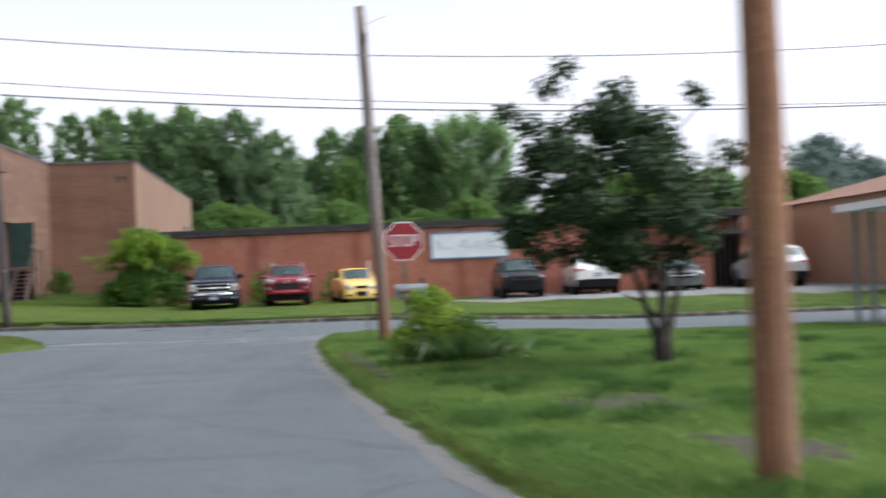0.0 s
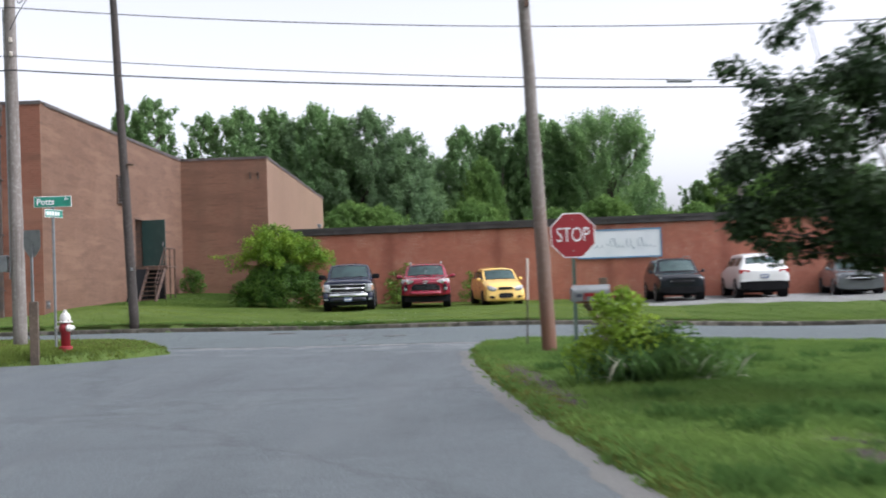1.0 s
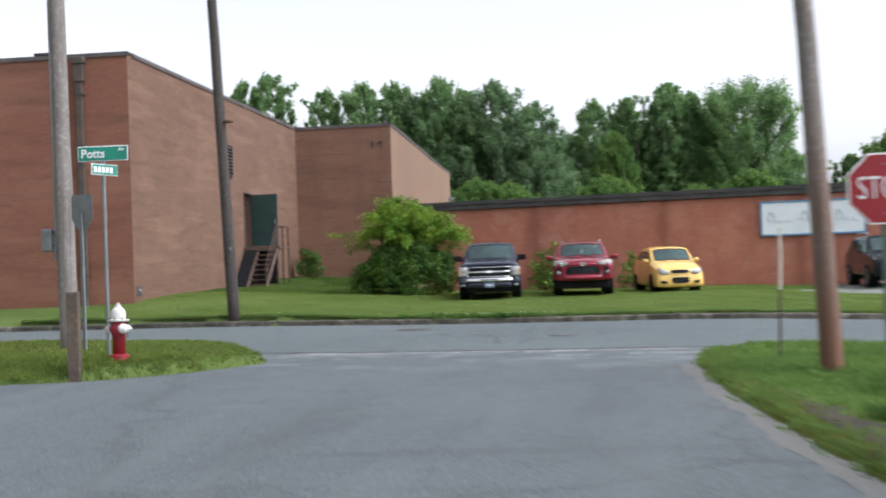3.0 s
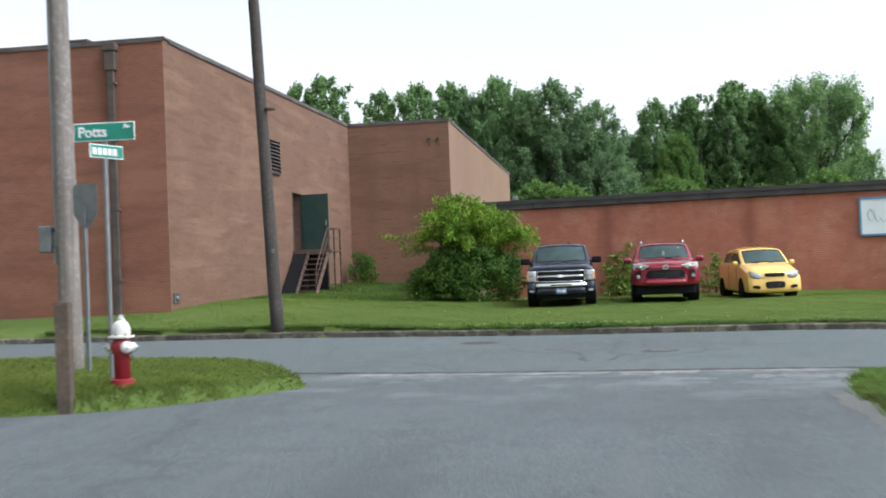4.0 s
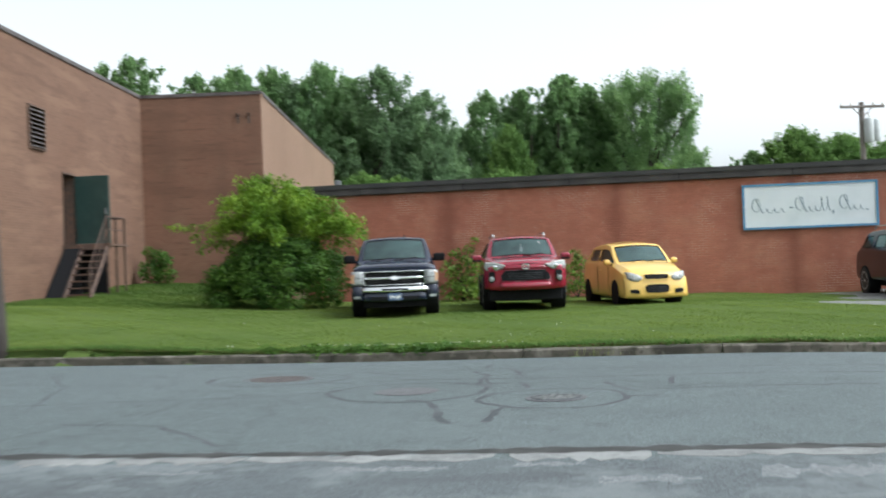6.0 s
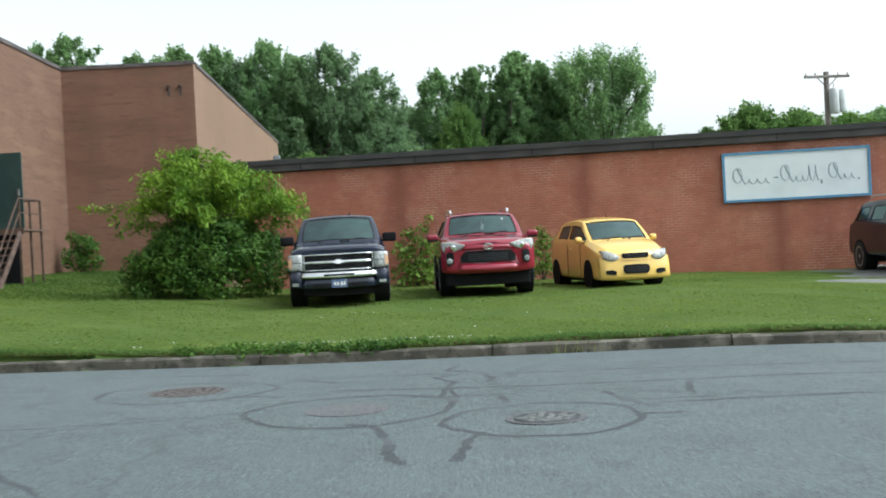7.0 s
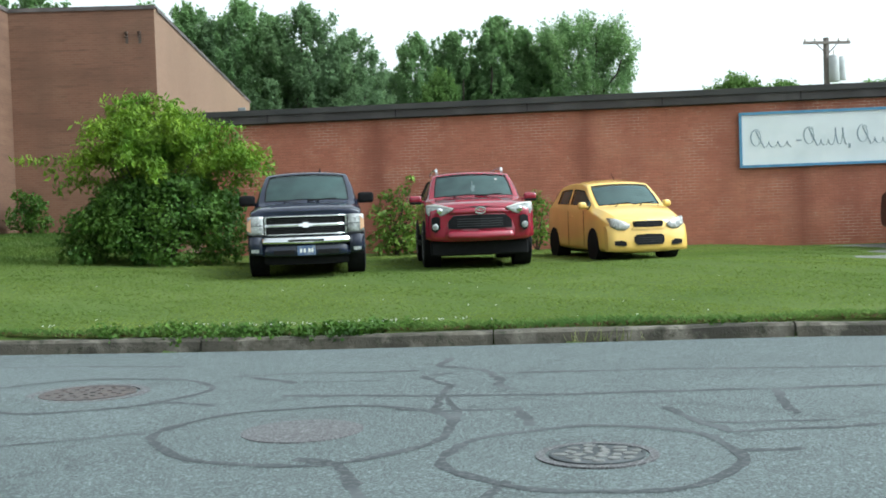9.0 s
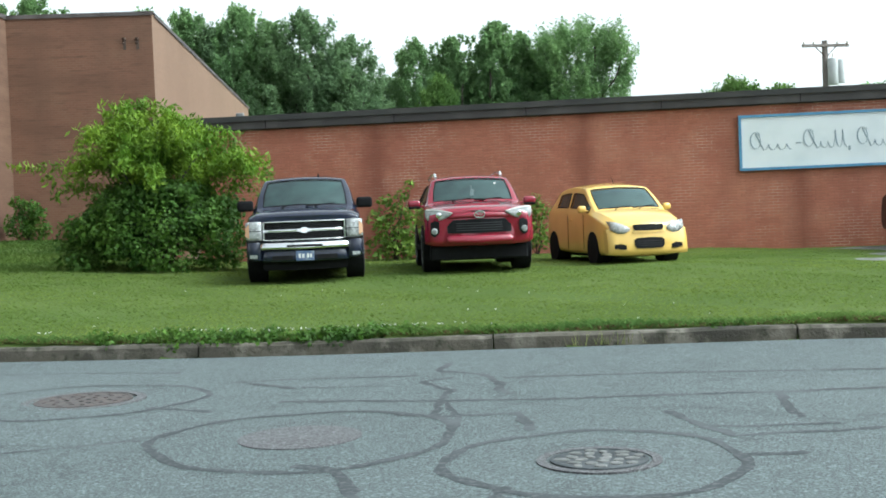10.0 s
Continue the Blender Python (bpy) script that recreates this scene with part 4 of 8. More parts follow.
    part("bumper_slot", strip([(-0.30, 0.565, 0.60), (0, 0.565, 0.60), (0.30, 0.565, 0.60)], -0.121, 0.10, 0.30, 0.05, z0=0.6), M_PLASTIC, bp)
    for s in (1, -1):
        part("bumper_corner", strip([(s * 0.742, 0.36, 0.69), (s * 0.88, 0.36, 0.69), (s * 0.98, 0.40, 0.68)], -0.085, 0.12, 0.05, 0.16, bulge=0.02), M_NAVY, top, "painted bumper end")
    part("bumper_lower", strip([(k * 0.185, 0.325 + 0.004 * abs(k), 0.522) for k in range(-4, 5)], -0.062, 0.10, 0.10, 0.12, bulge=0.02, z0=0.5), M_NAVY, top, "dark painted lower bumper")
    for a, b in ((-0.55, -0.2), (0.2, 0.55)):
        part("bumper_vent", strip([(a, 0.36, 0.43), (b, 0.36, 0.43)], -0.092, 0.10, 0.10, 0.03, z0=0.5), M_PLASTIC, bp)
    part("air_dam", strip([(-0.72, 0.22, 0.34), (-0.35, 0.19, 0.34), (0.35, 0.19, 0.34), (0.72, 0.22, 0.34)], 0.05, 0.10, 0.0, 0.1), M_PLASTIC, top)
    plate(top, 0.0, -0.095, 0.42)
    mirror(top, 0.93, 1.36, 1.17, 0.29, 0.185, M_PLASTIC)
    wipers(top, 1.17, 1.30, 0.9)
    for yy in (0.95, 4.6):
        arches(top, yy, 0.39, 1.0)
        for s in (1, -1):
            wheel(top, s * 0.885, yy, 0.39, 0.27, M_RIM)
    # Underbody, set low in black to imitate the shade below the truck.
    part("underbody", boxes((-0.7, 0.7, 0.4, 5.5, 0.18, 0.42)), M_PLASTIC, top)
    top.scale = (0.95, 1.0, 1.0)
    part("roof_aerial", rod(bmesh.new(), (0.25, 2.3, 1.765), (0.25, 2.32, 1.815), 0.02, 0.01, 8), M_PLASTIC, top)
    return top


def suv_red(x, y, turn):
    top = thing("suv", x, y, float(ground_z(x, y + 2.0)), turn, "deep red sport utility vehicle parked nose out on grass", "suv", "parked vehicles")
    shell(top, M_RED, ((0.03, 0.80, 0.46, 0.78, 0.90, 0.66, 0.97, 1.00), (0.07, 0.90, 0.43, 0.88, 0.96, 0.72, 1.04, 1.07), (0.25, 0.945, 0.40, 0.925, 1.02, 0.78, 1.09, 1.12), (0.70, 0.955, 0.38, 0.93, 1.06, 0.80, 1.13, 1.17),
                       (1.12, 0.96, 0.38, 0.93, 1.09, 0.83, 1.155, 1.20), (1.45, 0.96, 0.38, 0.93, 1.11, 0.80, 1.38, 1.44), (1.78, 0.96, 0.38, 0.93, 1.12, 0.72, 1.60, 1.66), (2.4, 0.96, 0.38, 0.93, 1.13, 0.705, 1.63, 1.70), (3.6, 0.96, 0.39, 0.93, 1.14, 0.695, 1.62, 1.69),
                       (4.3, 0.95, 0.41, 0.92, 1.15, 0.68, 1.58, 1.64), (4.45, 0.94, 0.43, 0.91, 1.15, 0.70, 1.42, 1.47), (4.62, 0.92, 0.46, 0.89, 1.13, 0.76, 1.17, 1.20), (4.72, 0.86, 0.5, 0.82, 1.02, 0.70, 1.08, 1.10)),
          (1.14, 1.76), ((1.34, 2.45), (2.55, 3.50), (3.60, 4.20)))
    part("bonnet", strip([(-0.72, 1.06, 1.10), (-0.42, 1.08, 1.125), (-0.38, 1.09, 1.145), (0, 1.10, 1.15), (0.38, 1.09, 1.145), (0.42, 1.08, 1.125), (0.72, 1.06, 1.10)], 0.20, 0.06, 0.3, 0.95), M_RED, top)
    nose = part("front_bumper", strip([(-0.95, 0.50, 1.00), (-0.80, 0.46, 1.04), (-0.55, 0.45, 1.06), (-0.25, 0.45, 1.07), (0.25, 0.45, 1.07), (0.55, 0.45, 1.06), (0.80, 0.46, 1.04), (0.95, 0.50, 1.00)], -0.01, 0.20, 0.12, 0.16, bulge=0.025), M_RED, top)
    g = part("grille", strip([(-0.56, 0.66, 0.78), (-0.46, 0.655, 0.875), (0, 0.65, 0.885), (0.46, 0.655, 0.875), (0.56, 0.66, 0.78)], -0.05, 0.20, 0.12, 0.05), M_PLASTIC, top, "black grille opening")
    b = bmesh.new()
    for z in (0.69, 0.73, 0.77, 0.81):
        strip([(k * 0.1, z, z + 0.014) for k in range(-4, 5)], -0.055, 0.2, 0.12, 0.03, bm=b)
    part("grille_slat", b, M_RIMDARK, g)
    part("grille_bar", strip([(-0.55, 0.90, 0.965), (-0.40, 0.90, 0.99), (0, 0.905, 1.0), (0.40, 0.90, 0.99), (0.55, 0.90, 0.965)], -0.06, 0.20, 0.2, 0.07, bulge=0.02), M_RED, g, "red bar above the grille")
    ring = hoop(0, -0.095, 0.955, 0.088, 0.056, 0.011)
    hoop(0, -0.095, 0.955, 0.030, 0.054, 0.008, ring)
    hoop(0, -0.095, 0.975, 0.060, 0.022, 0.008, ring)
    part("bonnet_gap", strip([(-0.50, 0.985, 1.008), (-0.3, 1.003, 1.024), (0, 1.008, 1.03), (0.3, 1.003, 1.024), (0.50, 0.985, 1.008)], -0.05, 0.20, 0.2, 0.05), M_PLASTIC, g, "dark slit under the bonnet edge")
    part("badge", ring, M_CHROME, g)
    part("bumper_panel", strip([(-0.58, 0.51, 0.60), (-0.52, 0.49, 0.615), (0, 0.48, 0.615), (0.52, 0.49, 0.615), (0.58, 0.51, 0.60)], -0.075, 0.20, 0.30, 0.06, bulge=0.03), M_RED, nose)
    part("skid_plate", strip([(-0.80, 0.34, 0.50), (-0.5, 0.30, 0.50), (0.5, 0.30, 0.50), (0.80, 0.34, 0.50)], 0.05, 0.16, -0.25, 0.12), M_PLASTIC, top)
    for s in (1, -1):
        h = part("headlight", strip([(s * 0.46, 0.985, 1.0), (s * 0.56, 0.925, 1.025), (s * 0.66, 0.885, 1.05), (s * 0.80, 0.87, 1.07), (s * 0.90, 0.89, 1.075), (s * 0.935, 0.94, 1.06)], -0.085, 0.20, 0.16, 0.18, bulge=0.012), M_LAMP, top, "clear swept headlight")
        part("lamp_eye", lathe([(0.05, 0), (0.05, 0.02), (0.02, 0.03)], 16, Matrix.Translation((s * 0.70, 0.045, 0.965)) @ Matrix.Rotation(math.pi / 2, 4, "X")), M_CHROME, h)
        part("lamp_strip", strip([(s * 0.47, 0.995, 1.008), (s * 0.66, 1.035, 1.058), (s * 0.80, 1.052, 1.076), (s * 0.91, 1.055, 1.078)], -0.104, 0.20, 0.16, 0.04), M_WHITEP, h, "white light strip")
        pod = part("fog_pod", strip([(s * 0.70, 0.67, 0.86), (s * 0.78, 0.60, 0.875), (s * 0.85, 0.64, 0.84)], -0.105, 0.20, 0.12, 0.1), M_PLASTIC, top)
        part("fog_lamp", lathe([(0.055, 0), (0.055, 0.02), (0.03, 0.03)], 16, Matrix.Translation((s * 0.785, 0.018, 0.70)) @ Matrix.Rotation(math.pi / 2, 4, "X")), M_LAMP, pod)
        b = tube([(s * 0.62, 1.95, 1.65), (s * 0.63, 2.1, 1.715), (s * 0.635, 3.0, 1.735), (s * 0.63, 4.0, 1.715), (s * 0.62, 4.2, 1.65)], 0.028, 8)
        part("roof_rail", b, M_SILVERP, top, "silver roof rail")
        part("running_board", boxes((s * 0.93, s * 1.0, 1.3, 3.4, 0.36, 0.42)) if s > 0 else boxes((-1.0, -0.93, 1.3, 3.4, 0.36, 0.42)), M_PLASTIC, top)
    top.scale = (0.96, 1.0, 1.0)
    mirror(top, 0.95, 1.26, 1.11, 0.24, 0.14, M_RED)
    for s in (1, -1):
        part("mirror_base", boxes((min(s * 0.96, s * 1.18), max(s * 0.96, s * 1.18), 1.252, 1.30, 1.095, 1.145), bevel=0.02, seg=2), M_PLASTIC, top, "black lower mirror shell")
    wipers(top, 1.15, 1.18, 0.86)
    slope = Matrix.Translation((0.0, 1.305, 1.375)) @ Matrix.Rotation(-math.atan2(0.61, 0.503), 4, "X")
    charm = boxes((-0.006, 0.006, -0.003, 0.003, 0.02, 0.16), (-0.035, 0.03, -0.003, 0.003, -0.12, -0.02), (-0.02, 0.045, -0.003, 0.003, -0.02, 0.05), m=slope)
    part("windscreen_charm", charm, M_SIGNPALE, top, "pale hanging charm behind the windscreen")
    part("windscreen_sticker", boxes((0.43, 0.47, -0.003, 0.003, 0.19, 0.225), m=slope), M_WHITEP, top)
    for yy in (0.95, 3.74):
        arches(top, yy, 0.385, 0.965)
        for s in (1, -1):
            wheel(top, s * 0.85, yy, 0.385, 0.265, M_RIM)
    # Underbody, widened and lowered in black to fill in the shade beneath.
    part("underbody", boxes((-0.86, 0.86, 0.16, 4.4, 0.20, 0.45), bevel=0.03), M_PLASTIC, top)
    return top


def hatchback(x, y, turn):
    top = thing("hatchback_car", x, y, float(ground_z(x, y + 1.8)) - 0.015, turn, "small yellow hatchback with dark wheels parked on grass", "car", "parked vehicles")
    shell(top, M_YELLOW, ((0.03, 0.68, 0.16, 0.66, 0.62, 0.52, 0.70, 0.73), (0.08, 0.78, 0.13, 0.76, 0.66, 0.60, 0.76, 0.79), (0.30, 0.828, 0.12, 0.805, 0.75, 0.66, 0.85, 0.885), (0.65, 0.84, 0.12, 0.815, 0.84, 0.69, 0.93, 0.965),
                          (0.92, 0.84, 0.12, 0.815, 0.885, 0.72, 0.965, 1.00), (1.27, 0.84, 0.12, 0.815, 0.915, 0.715, 1.18, 1.225), (1.62, 0.84, 0.13, 0.815, 0.93, 0.655, 1.395, 1.45), (2.1, 0.84, 0.13, 0.82, 0.945, 0.645, 1.44, 1.505), (2.75, 0.84, 0.14, 0.82, 0.965, 0.64, 1.435, 1.50),
                          (3.30, 0.835, 0.17, 0.81, 0.985, 0.62, 1.385, 1.455), (3.58, 0.825, 0.24, 0.80, 0.995, 0.605, 1.315, 1.385), (3.76, 0.81, 0.27, 0.785, 0.985, 0.66, 1.10, 1.14), (3.88, 0.77, 0.30, 0.74, 0.90, 0.62, 0.96, 0.98), (3.92, 0.70, 0.36, 0.66, 0.84, 0.55, 0.88, 0.90)),
          (0.94, 1.60), ((1.10, 2.22), (2.30, 3.14)))
    top.scale = (0.925, 0.94, 0.985)
    nose = part("front_bumper", strip([(-0.80, 0.18, 0.62), (-0.62, 0.17, 0.70), (-0.35, 0.17, 0.75), (0, 0.17, 0.765), (0.35, 0.17, 0.75), (0.62, 0.17, 0.70), (0.70, 0.17, 0.665), (0.80, 0.18, 0.62)], -0.005, 0.17, 0.18, 0.16, bulge=0.035), M_YELLOW, top)
    g = part("grille", strip([(-0.30, 0.635, 0.70), (-0.27, 0.60, 0.705), (0, 0.595, 0.71), (0.27, 0.60, 0.705), (0.30, 0.635, 0.70)], -0.05, 0.17, 0.18, 0.04), M_PLASTIC, top)
    low = part("grille", strip([(-0.30, 0.34, 0.43), (-0.25, 0.285, 0.465), (0, 0.28, 0.475), (0.25, 0.285, 0.465), (0.30, 0.34, 0.43)], -0.05, 0.17, 0.18, 0.04), M_PLASTIC, top)
    for o, zs in ((g, (0.625, 0.655, 0.685)), (low, (0.325, 0.365, 0.405))):
        b = bmesh.new()
        for z in zs:
            strip([(k * 0.12, z, z + 0.008) for k in range(-2, 3)], -0.058, 0.17, 0.18, 0.03, bm=b)
        part("grille_slat", b, M_RIMDARK, o)
    part("grille_bar", strip([(-0.33, 0.565, 0.592), (0, 0.56, 0.59), (0.33, 0.565, 0.592)], -0.06, 0.17, 0.18, 0.04), M_YELLOW, nose)
    for s in (1, -1):
        h = part("headlight", strip([(s * 0.38, 0.60, 0.66), (s * 0.48, 0.55, 0.71), (s * 0.62, 0.56, 0.76), (s * 0.735, 0.62, 0.775)], -0.045, 0.19, 0.25, 0.18, bulge=0.02), M_LAMPLT, top, "large clear headlight")
        part("lamp_eye", lathe([(0.055, 0), (0.055, 0.02), (0.02, 0.03)], 16, Matrix.Translation((s * 0.58, 0.06, 0.67)) @ Matrix.Rotation(math.pi / 2, 4, "X")), M_CHROME, h)
        part("fog_recess", strip([(s * 0.46, 0.27, 0.34), (s * 0.55, 0.27, 0.37), (s * 0.68, 0.29, 0.36)], -0.05, 0.17, 0.18, 0.1), M_PLASTIC, top)
        part("door_handle", boxes(*(((0.835, 0.86, 1.95, 2.13, 0.80, 0.83),) if s > 0 else ((-0.86, -0.835, 1.95, 2.13, 0.80, 0.83),)), bevel=0.008), M_YELLOW, top)
        for yy in (1.28, 2.26):
            part("door_seam", boxes((min(s * 0.836, s * 0.8435), max(s * 0.836, s * 0.8435), yy, yy + 0.01, 0.26, 0.92)), M_PLASTIC, top)
    part("bumper_lip", strip([(-0.72, 0.17, 0.215), (0, 0.15, 0.185), (0.72, 0.17, 0.215)], -0.045, 0.16, 0, 0.14), M_YELLOW, top)
    mirror(top, 0.81, 1.12, 0.95, 0.17, 0.13, M_YELLOW)
    wipers(top, 0.95, 0.90, 0.77)
    for yy in (0.78, 3.26):
        arches(top, yy, 0.285, 0.842)
        for s in (1, -1):
            wheel(top, s * 0.745, yy, 0.295, 0.19, M_RIMGREY)
    part("underbody", boxes((-0.6, 0.6, 0.3, 3.7, 0.12, 0.3)), M_PLASTIC, top)
    part("roof_aerial", rod(bmesh.new(), (0, 1.75, 1.49), (0, 1.9, 1.62), 0.008, 0.004, 6), M_PLASTIC, top)
    return top


def plain_car(name, x, y, turn, mat, label, category, L, W, belt, H, rear_first=False, low=0.3, wheel_r=0.35, sedan=False, rails=False):
    """A parked car farther off, with lamps, grille or tailgate, glass, mirrors and wheels."""
    top = thing(name, x, y, float(ground_z(*street_side(x, y, turn, L / 2))), turn, label, category, "parked vehicles")
    w = W / 2
    g = H - belt
    end = L * 0.86 if sedan else L
    keys = [(0.03, 0.84 * w, low + 0.14, 0.82 * w, belt - 0.28, 0.66 * w, belt - 0.20, belt - 0.17), (0.08, 0.93 * w, low + 0.08, 0.91 * w, belt - 0.22, 0.74 * w, belt - 0.12, belt - 0.08), (0.3, 0.98 * w, low + 0.03, 0.96 * w, belt - 0.12, 0.80 * w, belt - 0.04, belt - 0.01),
            (0.9, w, low, 0.97 * w, belt - 0.04, 0.82 * w, belt + 0.02, belt + 0.05), (1.15, w, low, 0.97 * w, belt - 0.02, 0.84 * w, belt + 0.04, belt + 0.07), (1.5, w, low, 0.97 * w, belt, 0.81 * w, belt + 0.5 * g, belt + 0.57 * g), (1.85, w, low, 0.97 * w, belt + 0.01, 0.74 * w, H - 0.09, H - 0.02), (2.5, w, low, 0.97 * w, belt + 0.02, 0.73 * w, H - 0.07, H),
            (end - 0.7, w, low + 0.01, 0.96 * w, belt + 0.03, 0.71 * w, H - 0.10, H - 0.03), (end - 0.42, 0.99 * w, low + 0.02, 0.95 * w, belt + 0.03, 0.71 * w, H - 0.16, H - 0.09), (end - 0.16, 0.98 * w, low + 0.04, 0.94 * w, belt + 0.02, 0.80 * w, belt + 0.10, belt + 0.13)]
    if sedan:
        keys += [(end + 0.05, 0.98 * w, low + 0.05, 0.94 * w, belt, 0.82 * w, belt + 0.04, belt + 0.06), (L - 0.1, 0.95 * w, low + 0.08, 0.91 * w, belt - 0.02, 0.80 * w, belt + 0.02, belt + 0.03)]
    keys += [(L - 0.04, 0.94 * w, low + 0.10, 0.90 * w, belt - 0.05, 0.76 * w, belt, belt + 0.01), (L, 0.86 * w, low + 0.2, 0.82 * w, belt - 0.12, 0.70 * w, belt - 0.08, belt - 0.07)]
    screen, back = (1.17, 1.82), (end - 0.40, end - 0.19)
    sides = [(1.40, 0.48 * L), (0.50 * L, 0.70 * L)] + ([] if sedan else [(0.72 * L, end - 0.52)])
    if rear_first:
        keys = [(L - q[0], *q[1:]) for q in reversed(keys)]
        screen, back = (L - screen[1], L - screen[0]), (L - back[1], L - back[0])
        sides = [(L - b, L - a) for a, b in sides]
    shell(top, mat, keys, screen, sides, back, -0.06 if rear_first else 0.10)
    if rear_first:
        for s in (1, -1):
            part("tail_light", strip([(s * 0.56 * w, belt - 0.12, belt - 0.04), (s * 0.95 * w, belt - 0.17, belt - 0.01)], -0.01, 0.05, 0, 0.12), M_TAIL, top, "red tail light")
        part("rear_bumper", strip([(-0.94 * w, low + 0.08, low + 0.34), (-0.5 * w, low + 0.02, low + 0.36), (0.5 * w, low + 0.02, low + 0.36), (0.94 * w, low + 0.08, low + 0.34)], -0.07, 0.08, 0, 0.15), M_PLASTIC, top)
        plate(top, 0, -0.02, belt - 0.28)
        front_axle, rear_axle = L * 0.80, 0.95
    else:
        for s in (1, -1):
            part("headlight", strip([(s * 0.42 * w, belt - 0.30, belt - 0.20), (s * 0.9 * w, belt - 0.30, belt - 0.12)], -0.01, 0.16, 0.2, 0.16), M_LAMPLT, top, "clear headlight")
        part("grille", strip([(-0.42 * w, belt - 0.36, belt - 0.20), (0, belt - 0.38, belt - 0.19), (0.42 * w, belt - 0.36, belt - 0.20)], -0.02, 0.16, 0.1, 0.08), M_PLASTIC, top)
        part("grille_bar", strip([(-0.42 * w, belt - 0.29, belt - 0.265), (0, belt - 0.29, belt - 0.265), (0.42 * w, belt - 0.29, belt - 0.265)], -0.035, 0.16, 0.1, 0.04), M_CHROME if sedan else M_RIMDARK, top)
        part("front_bumper", strip([(-0.93 * w, low + 0.06, low + 0.24), (-0.5 * w, low, low + 0.26), (0.5 * w, low, low + 0.26), (0.93 * w, low + 0.06, low + 0.24)], -0.05, 0.14, 0, 0.15), M_PLASTIC if not sedan else mat, top)
        wipers(top, belt, 1.13, w * 0.9)
        mirror(top, w + 0.02, 1.25, belt + 0.02, 0.16, 0.13, mat)
        front_axle, rear_axle = 0.9, L * 0.80
    for yy in (front_axle, rear_axle):
        arches(top, yy, wheel_r, w + 0.005)
        for s in (1, -1):
            wheel(top, s * (w - 0.09), yy, wheel_r, 0.22, M_RIM)
    if rails:
        for s in (1, -1):
            part("roof_rail", tube([(s * w * 0.66, 1.9, H - 0.02), (s * w * 0.67, 2.1, H + 0.05), (s * w * 0.67, L * 0.75, H + 0.05), (s * w * 0.66, L * 0.8, H - 0.02)], 0.018, 6), M_SILVERP, top)
    part("underbody", boxes((-w * 0.7, w * 0.7, 0.4, L - 0.4, low - 0.08, low + 0.1)), M_PLASTIC, top)
    return top


def street_side(x, y, turn, d):
    return x - d * math.sin(radians(turn)), y + d * math.cos(radians(turn))


pickup(-4.90, 46.35, 3.0)
suv_red(-2.03, 46.95, 1.0)
hatchback(1.0, 47.9, 9.5)
plain_car("crossover", 7.72, 47.6, -1.0, M_BLACKP, "black crossover with roof rails parked on gravel", "car", 4.55, 1.84, 1.05, 1.68, rails=True)
plain_car("suv", 10.8, 47.5, -3.5, M_WHITEP, "white sport utility vehicle parked tail out on gravel", "suv", 4.8, 1.94, 1.12, 1.76, rear_first=True, wheel_r=0.38)
plain_car("sedan", 14.4, 47.4, -8.0, M_GREYP, "grey saloon car parked before the brick wall", "car", 4.8, 1.82, 0.95, 1.45, sedan=True, low=0.24, wheel_r=0.32)
plain_car("suv", 18.65, 46.8, -2.0, M_SILVERP, "silver sport utility vehicle standing on the gravel lot", "suv", 4.9, 1.95, 1.12, 1.82, rear_first=True, wheel_r=0.38)


# ---------------------------------------------------------------- plants
M_GRASS = leaf_material("grass_blades", (0.112, 0.170, 0.038), (0.196, 0.249, 0.059), 0.25, 0.55, 0.06, 0.05)
M_GRASSL = leaf_material("long_grass", (0.104, 0.185, 0.050), (0.172, 0.258, 0.066), 0.45, 0.5, 0.08, 0.05)
M_TREE = leaf_material("tree_leaves", (0.160, 0.268, 0.116), (0.228, 0.350, 0.138), 0.16, 0.6, 0.14, 0.1)
M_TREEDK = leaf_material("dark_tree_leaves", (0.148, 0.232, 0.120), (0.196, 0.295, 0.136), 0.2, 0.6, 0.14, 0.1)
M_TREELT = leaf_material("light_tree_leaves", (0.115, 0.205, 0.058), (0.190, 0.300, 0.075), 0.2, 0.55, 0.14, 0.1)
# Distance haze is mixed into these leaves: paler, greyer and bluer.
M_TREEFAR = leaf_material("hazed_tree_leaves", (0.150, 0.205, 0.180), (0.180, 0.235, 0.195), 0.1, 0.5, 0.1, 0.05)
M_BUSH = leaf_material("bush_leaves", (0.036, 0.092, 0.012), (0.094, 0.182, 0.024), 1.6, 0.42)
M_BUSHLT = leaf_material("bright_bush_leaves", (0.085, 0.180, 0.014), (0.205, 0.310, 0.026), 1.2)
M_BUSHDK = leaf_material("shaded_inner_bush", (0.021, 0.046, 0.009), (0.034, 0.068, 0.012), 1.5, 0.2)
M_WEED = leaf_material("weed_leaves", (0.095, 0.180, 0.026), (0.190, 0.285, 0.042), 1.2, 0.4)
M_SHRUBLT = leaf_material("yellow_shrub_leaves", (0.180, 0.290, 0.028), (0.310, 0.410, 0.050), 1.2, 0.5)
M_PLUM = leaf_material("lawn_tree_leaves", (0.022, 0.044, 0.018), (0.047, 0.083, 0.028), 1.2, 0.25)
M_YUCCA = leaf_material("yucca_leaves", (0.070, 0.140, 0.044), (0.120, 0.210, 0.058), 1.5)
M_DRY = leaf_material("dry_leaves", (0.50, 0.48, 0.37), (0.62, 0.60, 0.50), 1.5)
M_THATCH = leaf_material("dry_thatch", (0.10, 0.075, 0.035), (0.17, 0.13, 0.06), 1.5, 0.2, 0.3, 0.06)
